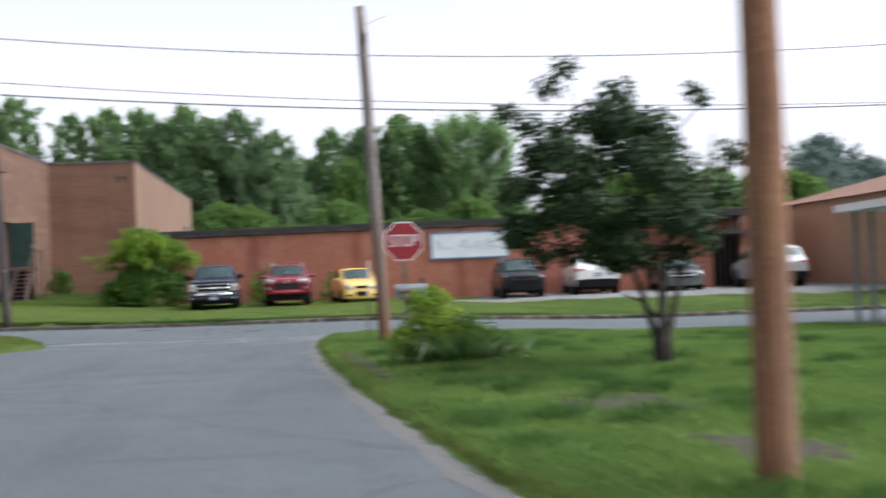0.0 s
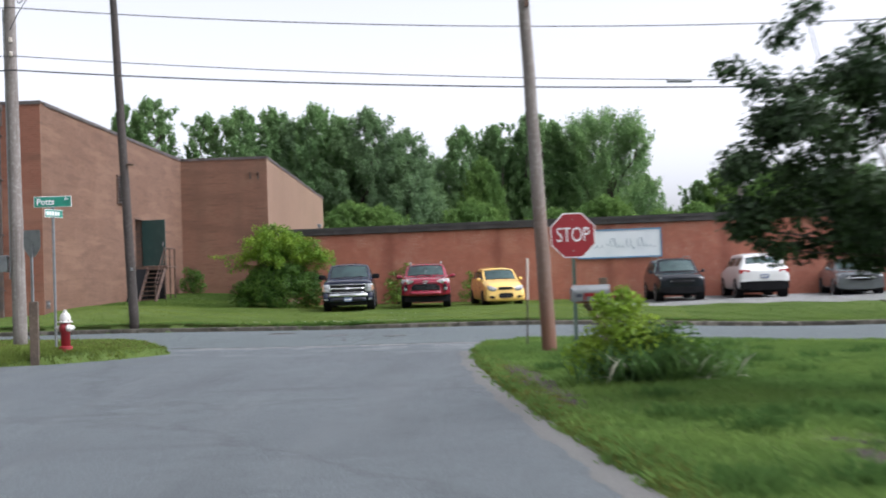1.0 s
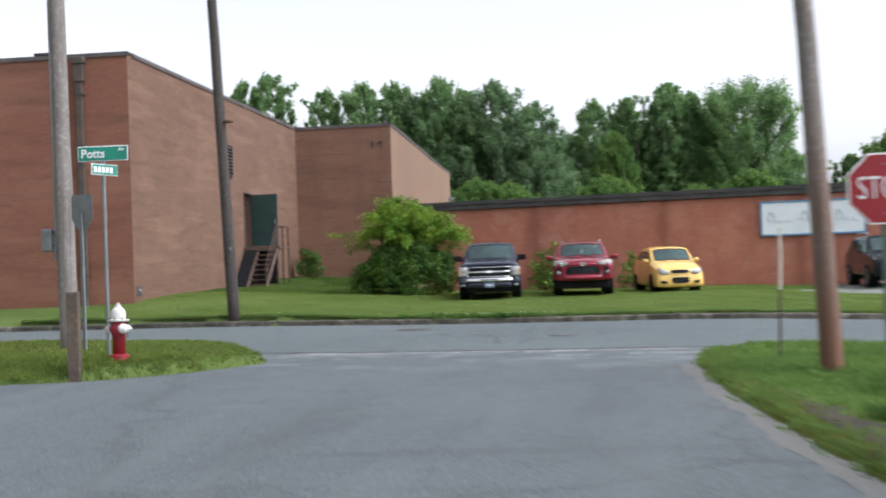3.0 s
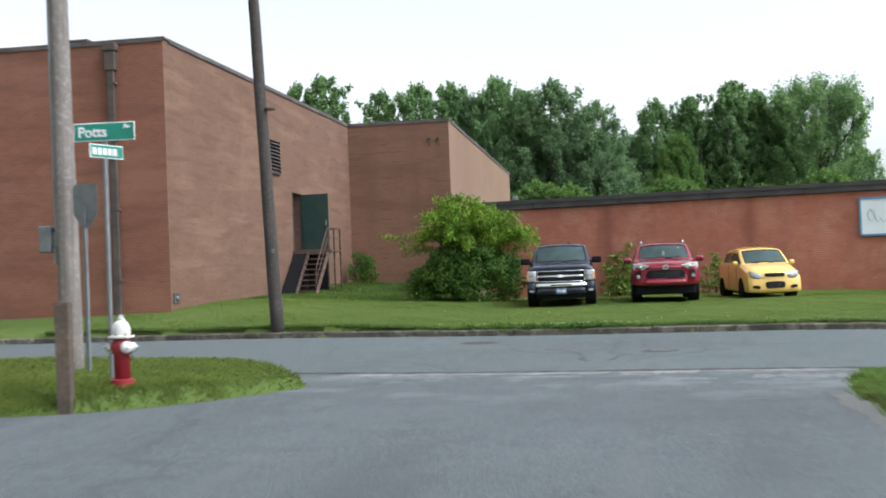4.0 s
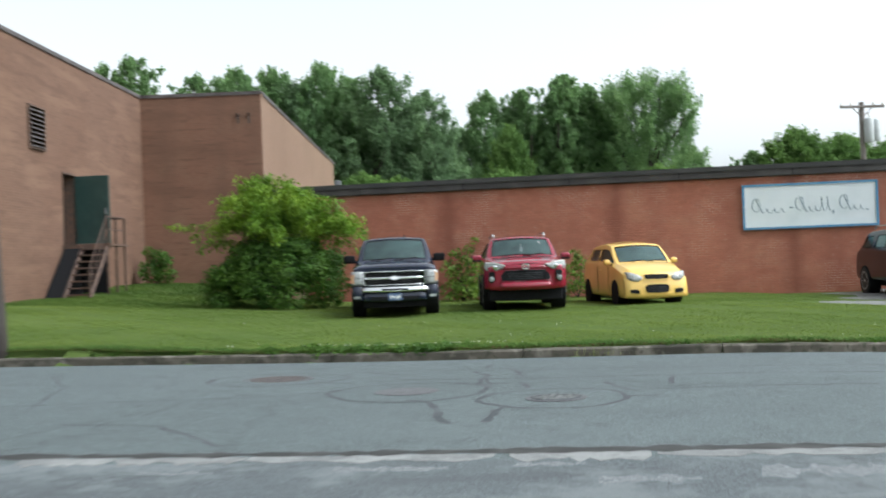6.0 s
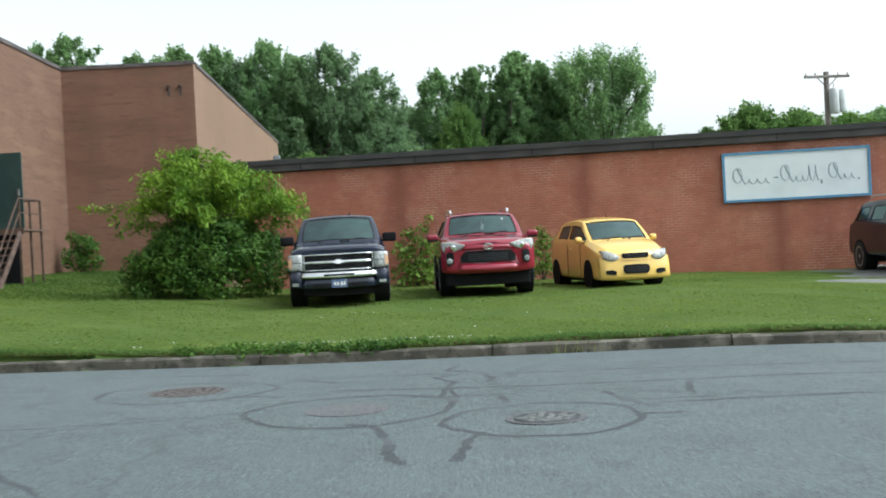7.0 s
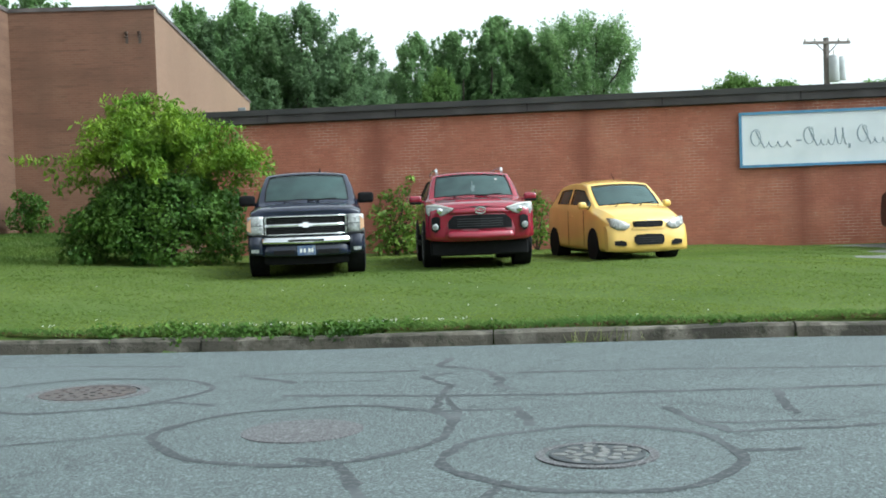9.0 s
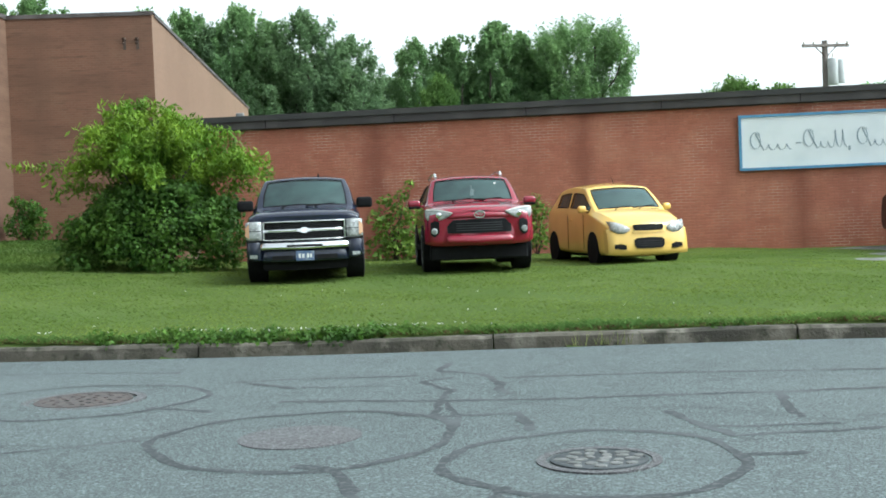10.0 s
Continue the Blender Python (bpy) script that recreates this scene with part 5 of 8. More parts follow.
M_CLOVER = leaf_material("clover_flowers", (0.62, 0.62, 0.58), (0.72, 0.72, 0.70), 1.5, 0.2)
M_STRAW = leaf_material("straw_grass", (0.16, 0.19, 0.06), (0.24, 0.25, 0.10), 1.5)
M_EDGE = leaf_material("yellowed_grass", (0.115, 0.135, 0.030), (0.185, 0.185, 0.055), 0.8, 0.4, 0.12, 0.05)
M_TUFT = leaf_material("tuft_grass", (0.066, 0.132, 0.036), (0.104, 0.182, 0.046), 0.6, 0.45, 0.1, 0.05)
# Darker green: paints the walls' shade in the corner; the lot grass shares it.
M_CORNER = leaf_material("shaded_corner_lot_grass", (0.078, 0.136, 0.033), (0.132, 0.196, 0.046), 0.4, 0.5, 0.08, 0.05)
M_BARK = material("bark", (0.042, 0.032, 0.026), 0.95, spots=((5.0, 0.4, 0.7, (0.066, 0.053, 0.045)),), bump=(18.0, 0.8, 0.02))


def quads(name, V, mat, parent=None, label="", kind="", category=""):
    """One mesh of loose four-cornered leaves; V: an array n x 4 x 3."""
    n = len(V)
    me = bpy.data.meshes.new(name)
    me.vertices.add(4 * n)
    me.vertices.foreach_set("co", V.reshape(-1))
    me.loops.add(4 * n)
    me.loops.foreach_set("vertex_index", np.arange(4 * n, dtype=np.int32))
    me.polygons.add(n)
    me.polygons.foreach_set("loop_start", np.arange(0, 4 * n, 4, dtype=np.int32))
    me.polygons.foreach_set("loop_total", np.full(n, 4, dtype=np.int32))
    me.update(calc_edges=True)
    me.materials.append(mat)
    ob = new(name, me)
    ob.parent = parent
    return tagged(ob, label, category, kind=kind)


def unit(a):
    return a / np.maximum(np.linalg.norm(a, axis=-1, keepdims=True), 1e-6)


def leaves(rng, centres, radii, each, size, flat=0.6, wide=0.5, droop=0.0, squash=0.8, spread=0.6, axes=None, stretch=1.0, up=0.5):
    """Leaves on the outside of clumps: pointed quads with a slight fold."""
    P, N = [], []
    for i, (c, r) in enumerate(zip(centres, radii)):
        k = max(3, int(each * r * r))
        d = unit(rng.normal(size=(k, 3)))
        rad = r * (1.05 - spread + spread * 1.15 * rng.random((k, 1)) ** 0.7)
        q = d * rad
        q[:, 2] *= squash
        if axes is not None:
            way = np.asarray(axes[i]) / np.linalg.norm(axes[i])
            q += np.outer(q @ way, way) * (stretch - 1)
        P.append(np.asarray(c) + q)
        N.append(d)
    P, N = np.concatenate(P), np.concatenate(N)
    n = len(P)
    nor = unit(N * flat + rng.normal(size=(n, 3)) * 0.55 + np.array([0, 0, up]))
    t = unit(np.cross(nor, rng.normal(size=(n, 3))))
    t[:, 2] -= droop
    t = unit(t)
    b = unit(np.cross(nor, t))
    s = size * (0.6 + 0.8 * rng.random((n, 1)))
    a0, a2 = P - t * s * 0.5, P + t * s * 0.5
    bend = nor * s * 0.12
    a1, a3 = P + b * s * wide * 0.5 - bend, P - b * s * wide * 0.5 - bend
    return np.stack([a0, a1, a2, a3], 1)


def limbs(rng, start, tips, r0, r1, mid=0.5, wobble=0.15):
    """Tapered branches from one place to each tip."""
    bm = bmesh.new()
    for tip in tips:
        a, b = Vector(start), Vector(tip)
        pts = []
        for k in range(6):
            s = k / 5
            p = a.lerp(b, s)
            p.z += (b.z - a.z) * 0.18 * math.sin(math.pi * s)
            if 0 < k < 5:
                p += Vector(rng.normal(size=3) * wobble * (b - a).length * 0.25)
            pts.append(p)
        t = tube(pts, [r0 * (1 - k / 5) + r1 * k / 5 for k in range(6)], 6)
        me = bpy.data.meshes.new("scratch")
        t.to_mesh(me)
        t.free()
        bm.from_mesh(me)
        bpy.data.meshes.remove(me)
    return bm


def forest_tree(seed, height, spread, mat, label, airy=0.0, pointed=0.0):
    """A tall tree: trunk with limbs, and a crown of leaf clumps with an uneven outline."""
    rng = np.random.default_rng(seed)
    top = thing("tree", 0, 0, 0, label=label, category="tree", group="trees behind the workshop")
    cs, rs, ways = [], [], []
    n = int(460 - 240 * airy)
    while len(cs) < n:
        z = rng.random()
        env = (math.sin(math.pi * min(1, 0.16 + z * 0.84)) ** 0.55) * (1 - pointed * z)
        a = rng.random() * 2 * math.pi
        q = rng.random() ** 0.4 * env * (0.86 + 0.14 * math.sin(3 * a + seed))
        x, y = q * spread * math.cos(a), q * spread * math.sin(a)
        cs.append((x, y, height * (0.14 + 0.78 * z)))
        ways.append((x, y, spread * (0.7 + 0.9 * z)))
        rs.append(spread * (0.055 + 0.085 * rng.random()) * (1 - 0.3 * z))
    # leading shoots break the outline
    for k in range(26):
        a = rng.random() * 2 * math.pi
        q = spread * 0.75 * rng.random()
        cs.append((q * math.cos(a), q * math.sin(a), height * (0.87 + 0.07 * rng.random()) - q * 0.35))
        ways.append((q * math.cos(a) * 0.6, q * math.sin(a) * 0.6, spread * 0.8))
        rs.append(spread * 0.06)
    count = 36000 * (1 - 0.35 * airy)
    V = leaves(rng, cs, rs, count / sum(r * r for r in rs), 0.25, wide=0.62, squash=0.9, spread=1.2, flat=0.3, axes=ways, stretch=1.9, up=0.35)
    quads("crown", V, mat, top)
    tips = [cs[i] for i in rng.choice(n, 9, replace=False)]
    bm = limbs(rng, (0, 0, height * 0.28), tips, 0.16, 0.04)
    rod(bm, (0, 0, -0.6), (0, 0, height * 0.30), 0.26, 0.18, 8)
    part("trunk", bm, M_BARK, top, smooth=True)
    return top


def fan_tree(seed, height, spread, mat, label):
    """A broad tree whose limbs fan upwards, with a serrated flat top and gaps near its foot."""
    rng = np.random.default_rng(seed)
    top = thing("tree", 0, 0, 0, label=label, category="tree", group="trees behind the workshop")
    cs, rs, ways, tips = [], [], [], []
    for k in range(420):
        a = rng.random() * 2 * math.pi
        q = rng.random() ** 0.5
        s = 0.22 + 0.78 * rng.random() ** 0.75
        reach = q * spread * np.interp(s, [0.2, 0.45, 0.8, 1.0], [0.62, 1.0, 0.98, 0.72])
        z = height * (0.12 + 0.82 * s * (1 - 0.10 * q))
        cs.append((reach * math.cos(a), reach * math.sin(a), z))
        ways.append((math.cos(a) * q * 0.8, math.sin(a) * q * 0.8, 1.0))
        rs.append(spread * (0.045 + 0.055 * rng.random()))
        if k % 22 == 0:
            tips.append(cs[-1])
    V = leaves(rng, cs, rs, 60000 / sum(r * r for r in rs), 0.33, wide=0.5, squash=0.9, spread=1.1, flat=0.3, axes=ways, stretch=3.2, up=0.35)
    quads("crown", V, mat, top)
    bm = limbs(rng, (0, 0, height * 0.16), tips, 0.22, 0.05)
    rod(bm, (0, 0, -0.6), (0, 0, height * 0.18), 0.4, 0.28, 8)
    part("trunk", bm, M_BARK, top, smooth=True)
    return top


def plant_trees():
    rng = random.Random(3)
    kinds = [forest_tree(11, 16.0, 4.2, M_TREE, "tall leafy green tree behind the workshop, copied unseen round the camera"), forest_tree(12, 16.5, 4.4, M_TREEDK, "tall dark green tree behind the workshop, copied unseen round the camera", 0.0), forest_tree(13, 15.0, 3.6, M_TREE, "tall pointed green tree", 0.1, 0.35),
             forest_tree(14, 17.5, 3.8, M_TREE, "tall thin crowned tree with sky between its leaves", 0.8), forest_tree(15, 16.5, 4.6, M_TREEDK, "broad dark green tree behind the workshop, copied unseen round the camera"), forest_tree(16, 10.0, 4.2, M_TREELT, "bright green rounded tree of lower growth"), forest_tree(17, 14.0, 3.4, M_TREE, "tall narrow green tree behind the workshop", 0.2, 0.2)]
    sizes = [16.0, 16.5, 15.0, 17.5, 16.5, 10.0, 14.0]
    spreads = [4.2, 4.4, 3.6, 3.8, 4.6, 4.2, 3.4]
    used = set()

    def put(kind, x, y, h, wide=1.0, half=0.0):
        s = h / sizes[kind]
        base = float(ground_z(x, y)) - 0.2
        if kind not in used:
            used.add(kind)
            t = kinds[kind]
        else:
            t = copy_thing(kinds[kind], Matrix())
        t.matrix_basis = pose(x, y, base, 0, 0, rng.uniform(0, 360))
        w = half / spreads[kind] * 1.55 if half else s * wide
        t.scale = (w, w, s)

    # the far grove, as its outline rises and falls: kind, place, height of the top, half width
    fan = fan_tree(23, 26.2, 7.6, M_TREE, "broad fan shaped tree with upright limbs")
    fan.matrix_basis = pose(20.0, 172, 0.2, 0, 0, 40)
    for kind, x, y, h, half in ((6, 9.8, 172, 25.0, 3.7), (2, 12.9, 173, 23.8, 3.4), (6, 4.4, 172, 23.4, 2.9), (0, -0.2, 172, 23.3, 3.1), (5, 2.6, 164, 17.0, 2.5), (6, 7.0, 176, 20.5, 3.4), (1, -3.6, 176, 19.0, 3.4), (4, 15.0, 178, 20.5, 3.6), (0, 26.2, 176, 15.5, 3.0), (1, 3.0, 180, 19.0, 5.0), (4, 11.0, 182, 20.0, 6.0), (4, -8.0, 182, 20.0, 5.0), (0, 19.0, 186, 17.0, 6.0)):
        put(kind, x, y, h + 1.0, half=half)
    # the nearer dark trees
    for kind, x, h, half in ((1, -7.4, 20.4, 3.4), (4, -12.0, 22.6, 3.9), (0, -18.4, 23.6, 3.4), (2, -23.8, 23.4, 3.1), (0, -27.6, 23.2, 3.1), (3, -32.0, 22.8, 2.8), (3, -38.6, 25.0, 3.3), (3, -42.0, 24.4, 2.4), (6, -15.4, 21.8, 3.0), (1, -21.2, 21.6, 3.2)):
        put(kind, x, 148 + rng.uniform(-1, 1), h + 0.5, half=half)
    for kind, x, h in ((4, -9.6, 19.0), (1, -14.0, 20.0), (4, -18.6, 20.5), (1, -23.0, 20.0), (0, -27.5, 19.5), (4, -33.5, 18.0), (1, -39.5, 17.5), (0, -46, 18.0), (1, -53, 18.0)):
        put(kind, x, 155 + rng.uniform(-1, 1), h, half=4.6)
    # lower growth before the wood and towards the right
    for x in range(-34, 30, 5):
        put(5, x + rng.uniform(-1, 1), 136 + rng.uniform(-2, 2), rng.uniform(7.5, 10.5), 1.15)
    for kind, x, y, h, half in ((5, 37.7, 166, 16.8, 4.4), (6, 32.4, 167, 14.6, 2.6), (5, 44.0, 168, 16.0, 4.8), (5, 51.0, 170, 15.4, 5.0), (0, 58.0, 176, 17.0, 5.0), (5, 65.0, 178, 15.5, 5.0), (5, 73.0, 182, 16.0, 5.0)):
        put(kind, x, y, h, half=half)
    # Unseen trees added round the camera to darken reflections and cut the light.
    for kind, x, y, h in ((0, -34, -30, 15), (4, -26, -34, 14), (1, -17, -31, 15), (4, 9, -33, 15), (0, 17, -30, 14), (1, 26, -33, 15), (4, 34, -28, 14), (0, -36, 2, 13), (4, -38, 12, 14), (0, 36, 2, 14), (1, 40, 12, 15)):
        put(kind, x, y, h, 1.3)
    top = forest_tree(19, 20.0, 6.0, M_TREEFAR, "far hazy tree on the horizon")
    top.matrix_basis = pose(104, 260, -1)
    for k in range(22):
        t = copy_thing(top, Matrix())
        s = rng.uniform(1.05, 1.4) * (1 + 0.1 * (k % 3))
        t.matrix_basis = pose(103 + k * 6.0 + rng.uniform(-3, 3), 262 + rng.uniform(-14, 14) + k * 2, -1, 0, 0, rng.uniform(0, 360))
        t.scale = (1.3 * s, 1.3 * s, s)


plant_trees()

# road edge: a pale crumbled border between asphalt and grass
M_CRUMB = material("crumbled_edge", (0.098, 0.096, 0.090), 0.95, spots=((2.0, 0.4, 0.7, (0.095, 0.095, 0.088)), (50.0, 0.45, 0.7, (0.16, 0.155, 0.145))), bump=(60.0, 0.6, 0.01))
ribbon("road_edge", [(float(right_edge(y)) - 0.12 + 0.03 * math.sin(y * 2.1) + 0.02 * math.sin(y * 5.3), float(y)) for y in np.arange(3.0, 27.0, 0.15)], 0.34, M_CRUMB, 0.003, "pale crumbled asphalt edge beside the grass", 0.14)


def lawn_tree():
    """The small many-stemmed tree on the corner lawn."""
    rng = np.random.default_rng(21)
    x, y = 4.60, 15.75
    top = thing("lawn_tree", x, y, float(ground_z(x, y)), label="small dark leaved tree with several stems on the lawn", category="tree")
    cs, rs = [], []
    for k in range(78):
        z = rng.random() ** 1.15
        env = 0.55 + 0.45 * math.sin(math.pi * min(1, z * 1.05 + 0.08))
        a = rng.random() * 2 * math.pi
        q = math.sqrt(rng.random()) * 1.72 * env
        cs.append((q * math.cos(a) * 0.95 - 0.72 - 0.10 * z, q * math.sin(a), 1.68 + 2.15 * z))
        rs.append(0.22 + 0.20 * rng.random())
    for px, pz, r in ((-1.95, 3.95, 0.2), (-1.75, 3.7, 0.25), (-1.1, 4.55, 0.24), (-1.25, 4.35, 0.25), (-0.35, 4.15, 0.28), (1.0, 4.25, 0.2), (0.95, 4.0, 0.16), (1.5, 3.2, 0.3), (-1.9, 2.0, 0.25), (-1.6, 1.75, 0.25), (0.9, 1.9, 0.3), (1.2, 2.6, 0.3)):
        cs.append((px - 0.25, rng.normal() * 0.3, pz))
        rs.append(r)
    quads("crown", leaves(rng, cs, rs, 2500, 0.10, wide=0.6, droop=0.2, spread=0.9), M_PLUM, top)
    top.scale = (0.945, 0.945, 0.945)
    bm = bmesh.new()
    stems = ((-0.06, 0.01), (0.03, 0.05), (0.0, -0.06), (0.08, -0.02))
    for i, (a, b) in enumerate(stems):
        lean = ((-0.55, 0.1), (0.25, 0.3), (-0.1, -0.4), (0.5, -0.1))[i]
        t = tube([(a, b, -0.15), (a * 1.2, b * 1.2, 0.45), (a + lean[0] * 0.35, b + lean[1] * 0.35, 1.1), (a + lean[0] * 0.8, b + lean[1] * 0.8, 1.8), (a + lean[0] * 1.3, b + lean[1] * 1.3, 2.6), (a + lean[0] * 1.6, b + lean[1] * 1.6, 3.5)], [0.085, 0.066, 0.046, 0.034, 0.022, 0.01], 8)
        part("stem", t, M_BARK, top, smooth=True)
    tips = [cs[i] for i in (78, 80, 82, 83, 85, 86, 87, 89, 3, 9, 20, 33)]
    for k, tip in enumerate(tips):
        part("branch", limbs(rng, (stems[k % 4][0] * 2, stems[k % 4][1] * 2, 1.3 + 0.1 * (k % 4)), [tip], 0.028, 0.006), M_BARK, top)
    part("branch", tube([(-0.05, 0, 0.75), (-0.3, -0.05, 1.0), (-0.62, -0.1, 1.12)], [0.03, 0.02, 0.008], 6), M_BARK, top, "short bare side branch")


lawn_tree()


def big_bush():
    """The overgrown bush at the end of the low wall."""
    rng = np.random.default_rng(31)
    x, y = -8.1, 51.3
    z = float(ground_z(x, y))
    top = thing("bush", x, y, z, label="large overgrown green bush beside the parked truck", category="bush")
    # low mass of broad leaves, like ivy, spreading at the foot
    cs, rs = [], []
    for k in range(150):
        h = rng.random() ** 0.9
        w = np.interp(h, [0, 0.4, 0.8, 1.0], [1.95, 1.85, 1.35, 0.9])
        a = rng.random() * 2 * math.pi
        q = (0.62 + 0.38 * rng.random()) * w
        cs.append((q * math.cos(a) - 0.1, q * math.sin(a) * 0.75, 0.12 + 1.5 * h))
        rs.append(0.16 + 0.24 * rng.random())
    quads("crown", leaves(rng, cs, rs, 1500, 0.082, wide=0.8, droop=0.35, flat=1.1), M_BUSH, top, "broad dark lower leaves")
    # long arching branches that bend over at their ends, with hanging bright leaves
    arms, arm_r, arm_way, tips = [], [], [], []
    for k in range(62):
        a = rng.random() * 2 * math.pi
        reach = 0.35 + 1.6 * rng.random() ** 0.8
        high = 3.15 - 0.36 * reach ** 2 + 0.2 * rng.normal()
        tip = (reach * math.cos(a) - 0.05, reach * math.sin(a) * 0.75, high)
        tips.append(tip)
        for s in (0.42, 0.58, 0.74, 0.88, 1.0):
            arms.append((tip[0] * s, tip[1] * s, 1.25 + (high - 1.25) * (1 - (1 - s) ** 1.7)))
            arm_r.append(0.17 + 0.10 * rng.random())
            arm_way.append((tip[0], tip[1], -0.15))
        arms.append((tip[0] * 1.13, tip[1] * 1.13, high - 0.22))
        arm_r.append(0.15)
        arm_way.append((tip[0] * 0.5, tip[1] * 0.5, -0.8))
    for px, pz in ((-1.5, 2.0), (-1.75, 2.08), (-2.0, 2.1), (-2.3, 2.12), (-2.55, 2.1), (-2.75, 2.14), (-2.2, 1.9), (1.45, 2.65), (1.65, 2.25), (1.85, 1.95), (-0.9, 3.2), (-1.25, 2.75)):
        arms.append((px, -0.2, pz))
        arm_r.append(0.15)
        arm_way.append((px, 0, -0.3))
    V = leaves(rng, arms, arm_r, 1050, 0.135, wide=0.32, droop=0.75, flat=0.5, spread=0.9, axes=arm_way, stretch=1.6)
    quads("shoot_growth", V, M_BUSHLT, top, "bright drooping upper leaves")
    # Inner clumps coloured near black, painting the shade within the bush.
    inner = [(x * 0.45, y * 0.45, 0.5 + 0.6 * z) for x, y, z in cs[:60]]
    quads("inner_leaves", leaves(rng, inner, [0.38] * len(inner), 330, 0.16, wide=0.8, spread=1.1), M_BUSHDK, top, "dense inner leaves, the bush's own shade in their colour")
    part("branching_stem", limbs(rng, (0, 0, -0.1), [(p * 0.72, q * 0.72, 0.3 + 0.8 * r) for p, q, r in tips[::3]], 0.035, 0.008), M_BARK, top)


big_bush()


def small_plant(name, label, category, x, y, clumps, size, mat, each=800, seed=1, wide=0.6, z=None):
    rng = np.random.default_rng(seed)
    z = float(ground_z(x, y)) if z is None else z
    top = thing(name, x, y, z, label=label, category=category)
    cs, rs = [c[:3] for c in clumps], [c[3] for c in clumps]
    quads("leaves", leaves(rng, cs, rs, each, size, wide=wide, droop=0.2), mat, top)
    part("branching_stem", limbs(rng, (0, 0, -0.05), cs, 0.015, 0.004), M_BARK, top)
    return top


small_plant("shrub", "small green shrub in the corner of the factory walls", "shrub", -14.9, 64.6, [(-0.2, 0, 0.5, 0.5), (0.3, 0, 0.4, 0.45), (0.05, 0.1, 1.0, 0.4), (0.35, 0, 0.9, 0.3), (-0.25, 0, 1.25, 0.25)], 0.13, M_BUSH, 1500, 5)
small_plant("weeds", "tall leafy weeds growing against the brick wall", "weeds", -3.45, 54.0, [(-0.35, 0, 0.3, 0.36), (0.1, 0, 0.32, 0.4), (0.4, 0, 0.3, 0.36), (-0.15, 0, 0.65, 0.34), (0.25, 0, 0.7, 0.34), (-0.35, 0, 0.95, 0.26), (0.05, 0, 1.1, 0.26), (0.42, 0, 1.0, 0.26), (0.2, 0, 1.45, 0.18), (-0.2, 0, 1.35, 0.18), (0.38, 0, 1.68, 0.13)], 0.14, M_WEED, 1300, 6, 0.42)
small_plant("weeds", "green weeds behind the parked cars", "weeds", -0.3, 53.5, [(-0.2, 0, 0.3, 0.34), (0.2, 0, 0.4, 0.34), (-0.1, 0, 0.75, 0.3), (0.15, 0, 0.95, 0.26), (0.0, 0, 1.2, 0.18)], 0.13, M_WEED, 1300, 7, 0.42)
small_plant("shrub", "yellow green shrub beside the letter box", "shrub", 1.45, 18.55, [(0, 0, 0.25, 0.4), (-0.35, 0.1, 0.35, 0.35), (-0.2, 0.1, 0.55, 0.3), (0.15, -0.1, 0.62, 0.32), (0, 0, 0.88, 0.30), (-0.12, 0, 1.08, 0.20), (0.4, 0, 0.4, 0.4), (0.22, 0.05, 1.05, 0.2), (0.1, 0.0, 1.22, 0.12), (0.45, 0.1, 0.7, 0.25), (0.75, 0.2, 0.35, 0.35)], 0.075, M_SHRUBLT, 4200, 8, 0.7)
small_plant("shrub", "dark green leafy growth among the yucca spikes", "shrub", 1.95, 18.35, [(-0.55, 0, 0.22, 0.34), (-0.2, 0.1, 0.35, 0.38), (0.2, 0.1, 0.38, 0.38), (0.55, 0, 0.30, 0.34), (0.0, 0.15, 0.62, 0.28), (0.35, 0.1, 0.6, 0.25), (0.8, 0.1, 0.25, 0.28)], 0.075, M_BUSH, 2600, 18, 0.6)


def yucca():
    """Spiky leaves with a few dead pale ones."""
    rng = np.random.default_rng(9)
    x, y = 1.95, 18.1
    top = thing("yucca", x, y, float(ground_z(x, y)), label="clump of spiky yucca leaves on the lawn", category="plant")
    for nm, mat, n, lo in (("spike_tuft", M_YUCCA, 620, 0.35), ("dead_tuft", M_DRY, 30, 0.25)):
        a = rng.random(n) * 2 * math.pi
        c = np.stack([rng.normal(size=n) * 0.42, rng.normal(size=n) * 0.2, np.zeros(n)], 1)
        up = lo + rng.random(n) * 1.2
        d = unit(np.stack([np.cos(a), np.sin(a), up], 1))
        side = unit(np.cross(d, np.array([0, 0, 1.0])))
        L = (0.42 + 0.46 * rng.random(n))[:, None]
        w = 0.02 if mat is M_YUCCA else 0.022
        mid = c + d * L * 0.55 + np.array([0, 0, 0.03])
        tip = c + d * L
        tip[:, 2] -= 0.10 * L[:, 0]
        tip[:, 2] = np.maximum(tip[:, 2], 0.03)
        quads(nm, np.stack([c, mid - side * w, tip, mid + side * w], 1), mat, top, "pale dead leaves" if mat is M_DRY else "")


yucca()


